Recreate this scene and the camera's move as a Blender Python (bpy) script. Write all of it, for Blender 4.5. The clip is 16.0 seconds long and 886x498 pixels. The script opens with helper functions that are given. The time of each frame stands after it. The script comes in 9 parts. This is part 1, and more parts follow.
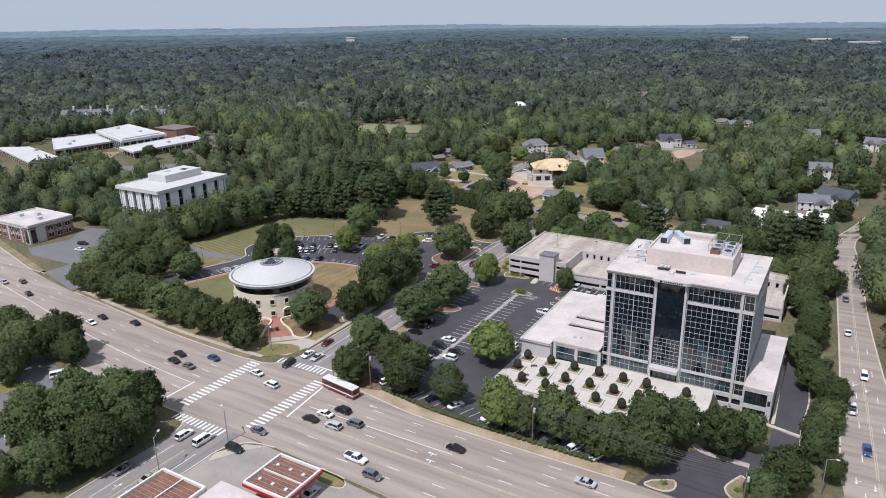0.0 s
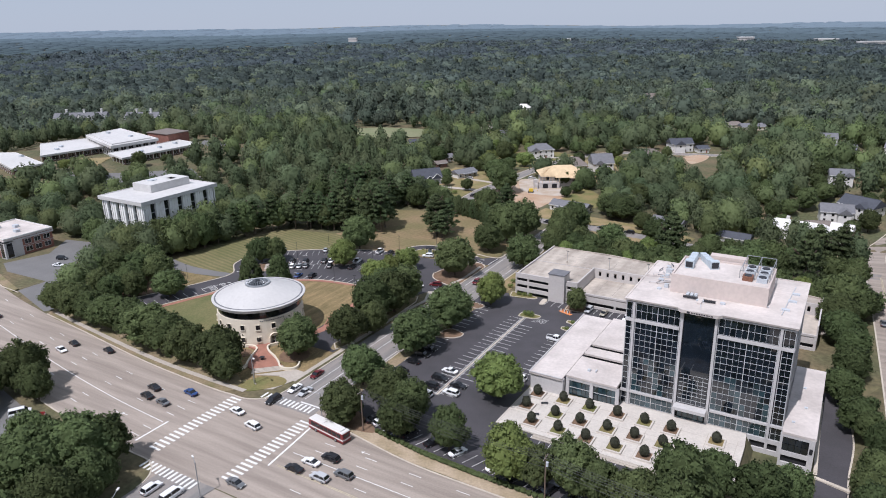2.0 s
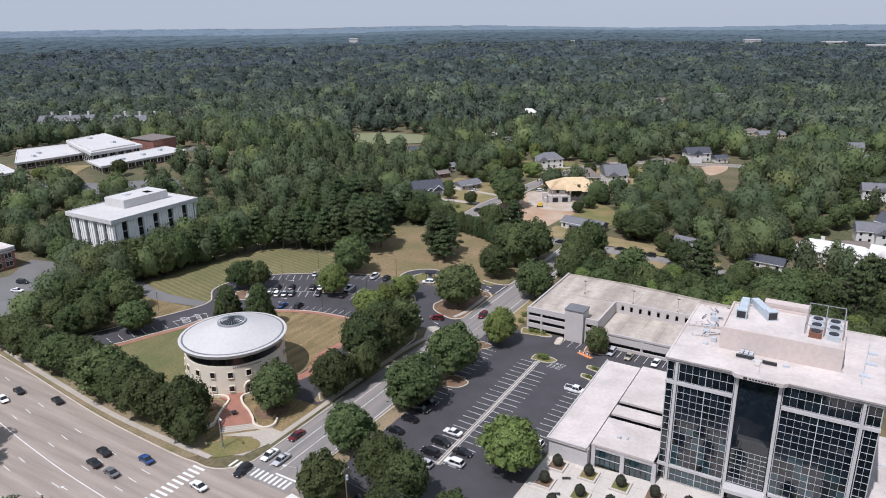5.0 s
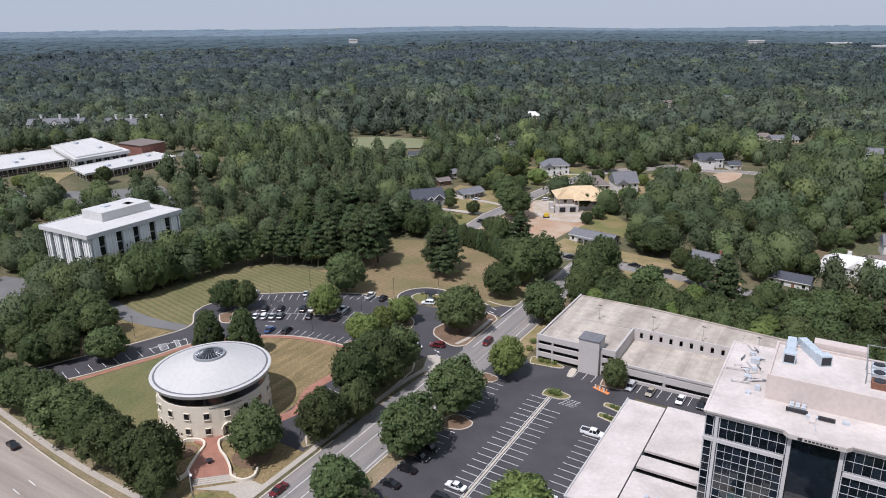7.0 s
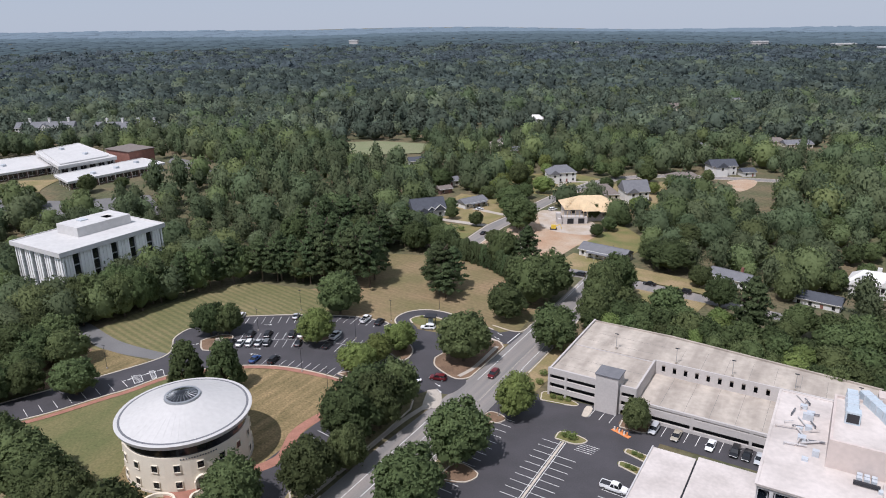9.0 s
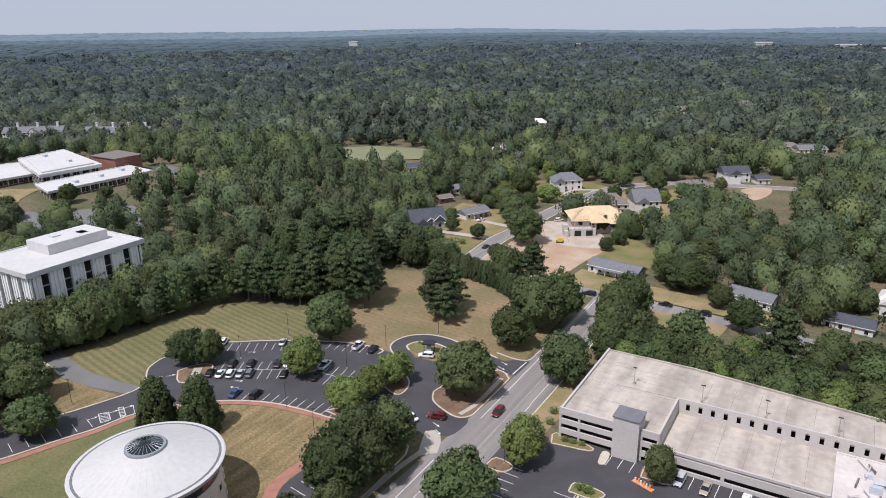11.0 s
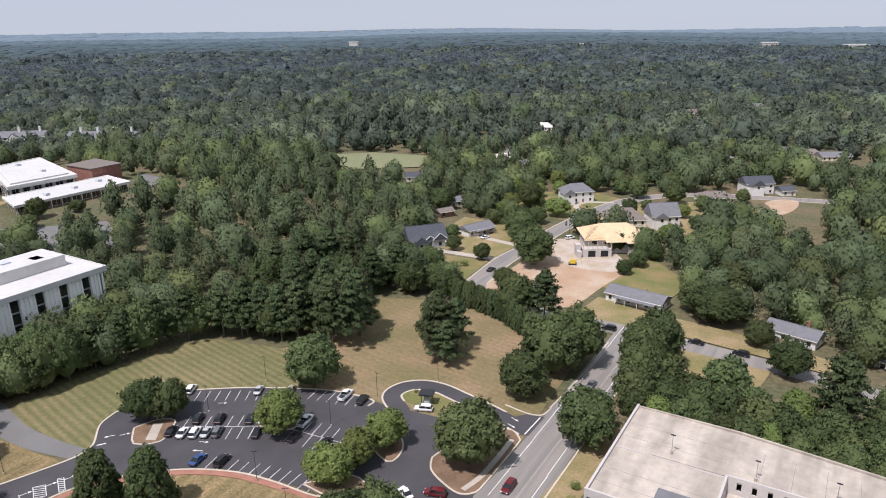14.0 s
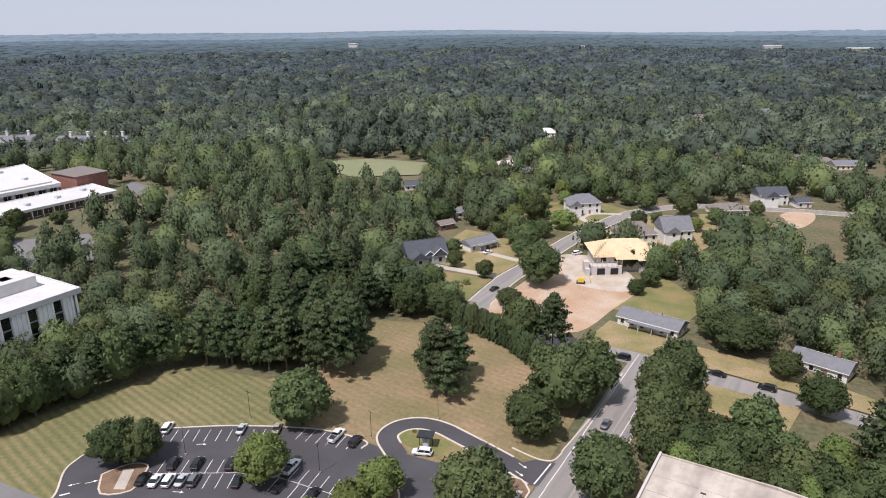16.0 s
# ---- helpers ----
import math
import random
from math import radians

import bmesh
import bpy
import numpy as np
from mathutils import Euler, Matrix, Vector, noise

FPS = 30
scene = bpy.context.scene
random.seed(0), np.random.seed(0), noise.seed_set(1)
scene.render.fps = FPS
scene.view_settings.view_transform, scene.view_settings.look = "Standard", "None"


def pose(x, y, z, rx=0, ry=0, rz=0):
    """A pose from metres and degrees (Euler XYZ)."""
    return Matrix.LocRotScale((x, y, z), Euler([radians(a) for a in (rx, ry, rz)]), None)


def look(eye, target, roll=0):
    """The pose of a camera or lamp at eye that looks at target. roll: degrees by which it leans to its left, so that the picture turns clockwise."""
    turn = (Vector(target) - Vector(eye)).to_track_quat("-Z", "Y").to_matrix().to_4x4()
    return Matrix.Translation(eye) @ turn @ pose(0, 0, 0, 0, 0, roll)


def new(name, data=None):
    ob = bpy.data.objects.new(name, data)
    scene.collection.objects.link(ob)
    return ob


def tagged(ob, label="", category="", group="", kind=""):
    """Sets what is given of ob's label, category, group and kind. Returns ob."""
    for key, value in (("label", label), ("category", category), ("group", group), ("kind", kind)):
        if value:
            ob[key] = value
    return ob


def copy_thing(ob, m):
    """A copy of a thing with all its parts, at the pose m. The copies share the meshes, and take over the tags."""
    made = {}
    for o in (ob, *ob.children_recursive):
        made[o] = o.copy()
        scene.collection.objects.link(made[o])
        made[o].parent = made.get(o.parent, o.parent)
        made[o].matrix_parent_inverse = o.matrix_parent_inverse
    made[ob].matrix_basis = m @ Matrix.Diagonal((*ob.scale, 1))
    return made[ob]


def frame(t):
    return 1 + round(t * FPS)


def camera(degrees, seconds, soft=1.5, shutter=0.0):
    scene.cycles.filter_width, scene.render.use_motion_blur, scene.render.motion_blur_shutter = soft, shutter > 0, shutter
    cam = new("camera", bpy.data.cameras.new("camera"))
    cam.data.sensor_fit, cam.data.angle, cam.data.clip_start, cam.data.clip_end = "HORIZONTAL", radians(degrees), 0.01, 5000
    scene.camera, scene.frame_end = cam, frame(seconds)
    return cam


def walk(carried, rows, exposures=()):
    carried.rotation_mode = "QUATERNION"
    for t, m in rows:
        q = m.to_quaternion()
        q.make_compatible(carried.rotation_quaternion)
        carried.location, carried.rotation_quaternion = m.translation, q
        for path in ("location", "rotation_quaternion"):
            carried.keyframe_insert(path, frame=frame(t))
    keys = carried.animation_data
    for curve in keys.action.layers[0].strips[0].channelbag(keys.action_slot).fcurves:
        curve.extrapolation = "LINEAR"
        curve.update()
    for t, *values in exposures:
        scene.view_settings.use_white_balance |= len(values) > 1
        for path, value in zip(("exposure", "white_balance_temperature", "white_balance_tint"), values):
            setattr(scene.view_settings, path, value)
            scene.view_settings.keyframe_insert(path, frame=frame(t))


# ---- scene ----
cam = camera(65.2, 16.0, soft=1.0)
PATH = [
    (0, (125.902, -115.522, 95.764), (77.4, -34.008, 64.014), -1.1),
    (0.5, (123.65, -111.23, 95.68), (75.0, -29.86, 63.98), -1.2),
    (1, (121.228, -106.965, 95.681), (72.535, -25.619, 63.981), -1.2),
    (1.5, (118.672, -102.407, 95.562), (69.911, -21.044, 63.912), -1.1),
    (2, (116.105, -97.568, 95.549), (67.214, -16.28, 63.849), -1.2),
    (2.5, (113.438, -93.099, 95.516), (64.486, -11.905, 63.816), -1.2),
    (3, (110.775, -88.727, 95.496), (61.798, -7.49, 63.796), -1.1),
    (3.5, (108.015, -84.285, 95.471), (59.107, -3.066, 63.721), -1.1),
    (4, (105.322, -79.878, 95.409), (56.345, 1.359, 63.659), -1),
    (4.2, (104.281, -78.168, 95.407), (55.304, 3.069, 63.707), -0.9),
    (6.5, (91.911, -58.371, 94.815), (42.866, 22.885, 63.315), -1),
    (7, (89.245, -53.868, 94.844), (40.2, 27.387, 63.344), -0.9),
    (7.5, (86.516, -49.404, 94.951), (37.427, 31.826, 63.401), -0.9),
    (8, (83.898, -45.236, 94.859), (34.853, 36.019, 63.359), -0.9),
    (8.5, (81.332, -40.928, 94.743), (32.243, 40.301, 63.293), -0.9),
    (9, (78.767, -36.698, 94.695), (29.635, 44.507, 63.295), -0.9),
    (11.5, (66.638, -15.463, 94.266), (17.327, 65.752, 63.066), -1),
    (12, (64.087, -11.242, 94.288), (14.733, 69.948, 63.088), -1),
    (12.5, (61.345, -6.842, 94.272), (12.102, 74.355, 62.972), -1),
    (13, (58.8, -2.434, 94.132), (9.47, 78.713, 62.882), -0.9),
    (13.5, (56.471, 1.969, 94.147), (7.055, 83.065, 62.897), -1),
    (14, (53.957, 6.11, 94.126), (4.516, 87.25, 62.876), -1),
    (14.5, (51.687, 9.816, 94.166), (2.314, 90.938, 62.966), -0.9),
    (15, (49.424, 13.471, 94.345), (0.001, 94.679, 63.245), -0.9),
    (15.5, (47.059, 17.186, 94.632), (-2.365, 98.394, 63.532), -0.9),
    (16, (44.735, 20.635, 94.847), (-4.645, 101.869, 63.797), -0.8),
]
walk(cam, [(t, look(eye, target, roll)) for t, eye, target, roll in PATH], ((0, 0.22, 6000, 17), (9, 0.21, 6080, 17), (16, 0.48, 6350, 19)))

# world and sun: hazy bright noon, the sun behind the camera
SUN_EL, SUN_AZ = radians(60), radians(189)
world = bpy.data.worlds.new("world")
scene.world = world
world.use_nodes = True
wn = world.node_tree
sky = wn.nodes.new("ShaderNodeTexSky")
sky.sky_type, sky.sun_disc = "NISHITA", False
sky.sun_elevation, sky.sun_rotation = SUN_EL, SUN_AZ
sky.air_density, sky.dust_density, sky.ozone_density = 1.0, 0.2, 2.0
# summer haze evens out the clear sky
haze = wn.nodes.new("ShaderNodeMixRGB")
haze.inputs["Fac"].default_value, haze.inputs["Color2"].default_value = 0.95, (2.68, 3.06, 3.48, 1)
wn.links.new(sky.outputs[0], haze.inputs["Color1"])
wn.links.new(haze.outputs[0], wn.nodes["Background"].inputs[0])
wn.nodes["Background"].inputs[1].default_value = 0.14
sun = bpy.data.lights.new("sun", "SUN")
sun.energy, sun.angle, sun.color = 3.6, radians(0.6), (1.0, 0.97, 0.93)
sun_ob = new("sun", sun)
sd = Vector((math.sin(SUN_AZ) * math.cos(SUN_EL), math.cos(SUN_AZ) * math.cos(SUN_EL), math.sin(SUN_EL)))
sun_ob.matrix_world = look(sd * 300, (0, 0, 0))


# ---- materials
def material(name, color, rough=0.8, metal=0.0, vary=0.25, scale=0.5, fine=6.0, bump=0.2, second=None, isle=0.0, obj=0.0, spec=0.4, haze_glow=None, streak=None):
    """Principled surface with two scales of stain and grain; second: the colour of the large patches."""
    m = bpy.data.materials.new(name)
    m.use_nodes = True
    nt = m.node_tree
    b = nt.nodes["Principled BSDF"]
    b.inputs["Roughness"].default_value, b.inputs["Metallic"].default_value = rough, metal
    b.inputs["Specular IOR Level"].default_value = spec
    tc = nt.nodes.new("ShaderNodeTexCoord")
    n1, n2 = nt.nodes.new("ShaderNodeTexNoise"), nt.nodes.new("ShaderNodeTexNoise")
    n1.inputs["Scale"].default_value, n1.inputs["Detail"].default_value = scale, 5
    n2.inputs["Scale"].default_value, n2.inputs["Detail"].default_value = fine, 4
    geo = nt.nodes.new("ShaderNodeNewGeometry")
    for n in (n1, n2):
        nt.links.new(geo.outputs["Position"] if obj == 0 else tc.outputs["Object"], n.inputs["Vector"])
    if streak:
        # wear drawn out along the traffic
        mp = nt.nodes.new("ShaderNodeMapping")
        mp.inputs["Scale"].default_value = (*streak, 1)
        nt.links.new(geo.outputs["Position"], mp.inputs["Vector"])
        nt.links.new(mp.outputs[0], n1.inputs["Vector"])
    mix = nt.nodes.new("ShaderNodeMixRGB")
    ramp = nt.nodes.new("ShaderNodeMapRange")
    ramp.inputs["From Min"].default_value, ramp.inputs["From Max"].default_value = 0.35, 0.65
    nt.links.new(n1.outputs["Fac"], ramp.inputs["Value"])
    nt.links.new(ramp.outputs[0], mix.inputs["Fac"])
    c2 = second or tuple(c * (1 - vary) for c in color)
    mix.inputs["Color1"].default_value, mix.inputs["Color2"].default_value = (*color, 1), (*c2, 1)
    hsv = nt.nodes.new("ShaderNodeHueSaturation")
    nt.links.new(mix.outputs[0], hsv.inputs["Color"])
    val = nt.nodes.new("ShaderNodeMapRange")
    val.inputs["To Min"].default_value, val.inputs["To Max"].default_value = 1 - vary, 1 + vary
    val.inputs["From Min"].default_value, val.inputs["From Max"].default_value = 0.25, 0.75
    nt.links.new(n2.outputs["Fac"], val.inputs["Value"])
    last = val.outputs[0]
    for amount, socket in ((isle, geo.outputs["Random Per Island"]), (obj, None)):
        if not amount:
            continue
        if socket is None:
            socket = nt.nodes.new("ShaderNodeObjectInfo").outputs["Random"]
        r = nt.nodes.new("ShaderNodeMapRange")
        r.inputs["To Min"].default_value, r.inputs["To Max"].default_value = 1 - amount, 1 + amount
        nt.links.new(socket, r.inputs["Value"])
        mul = nt.nodes.new("ShaderNodeMath")
        mul.operation = "MULTIPLY"
        nt.links.new(last, mul.inputs[0])
        nt.links.new(r.outputs[0], mul.inputs[1])
        last = mul.outputs[0]
    nt.links.new(last, hsv.inputs["Value"])
    nt.links.new(hsv.outputs[0], b.inputs["Base Color"])
    if bump:
        bp = nt.nodes.new("ShaderNodeBump")
        bp.inputs["Strength"].default_value, bp.inputs["Distance"].default_value = bump, 0.05
        nt.links.new(n2.outputs["Fac"], bp.inputs["Height"])
        nt.links.new(bp.outputs[0], b.inputs["Normal"])
    # emission that stands in for the bright haze before far woods
    if haze_glow:
        b.inputs["Emission Color"].default_value, b.inputs["Emission Strength"].default_value = (*haze_glow[0], 1), haze_glow[1]
    return m


def lawn_material(name, a, b_, width, turn, dry, depth=0.62):
    """Mown grass: stripes along the mower's way, with dry patches."""
    m = material(name, a, 0.95, vary=0.22, scale=0.055, fine=0.9, bump=0.4, second=dry)
    nt = m.node_tree
    hsv = next(n for n in nt.nodes if n.type == "HUE_SAT")
    mix = next(n for n in nt.nodes if n.type == "MIX_RGB")
    geo = next(n for n in nt.nodes if n.type == "NEW_GEOMETRY")
    mp = nt.nodes.new("ShaderNodeMapping")
    mp.inputs["Rotation"].default_value[2] = turn
    wv = nt.nodes.new("ShaderNodeTexWave")
    wv.bands_direction = "Y"
    wv.inputs["Scale"].default_value = 0.314 / width
    wv.inputs["Distortion"].default_value, wv.inputs["Detail"].default_value = 1.5, 4.0
    wv.inputs["Detail Scale"].default_value = 0.4
    nt.links.new(geo.outputs["Position"], mp.inputs["Vector"])
    nt.links.new(mp.outputs[0], wv.inputs["Vector"])
    over = nt.nodes.new("ShaderNodeMixRGB")
    over.blend_type = "MIX"
    fac = nt.nodes.new("ShaderNodeMapRange")
    fac.inputs["To Max"].default_value = depth
    nt.links.new(wv.outputs["Fac"], fac.inputs["Value"])
    nt.links.new(fac.outputs[0], over.inputs["Fac"])
    nt.links.new(mix.outputs[0], over.inputs["Color1"])
    over.inputs["Color2"].default_value = (*b_, 1)
    nt.links.new(over.outputs[0], hsv.inputs["Color"])
    return m


def glass_material(name, color, rough, ior=1.9, obj=0.0):
    """Coated window glass over a dark room: a dark body with a mirror-like face."""
    m = material(name, color, rough, vary=0.3, scale=0.3, fine=1.0, bump=0.0, obj=obj, spec=0.5)
    b = m.node_tree.nodes["Principled BSDF"]
    b.inputs["IOR"].default_value = ior
    b.inputs["Coat Weight"].default_value = 0.3
    b.inputs["Coat Roughness"].default_value = 0.02
    return m


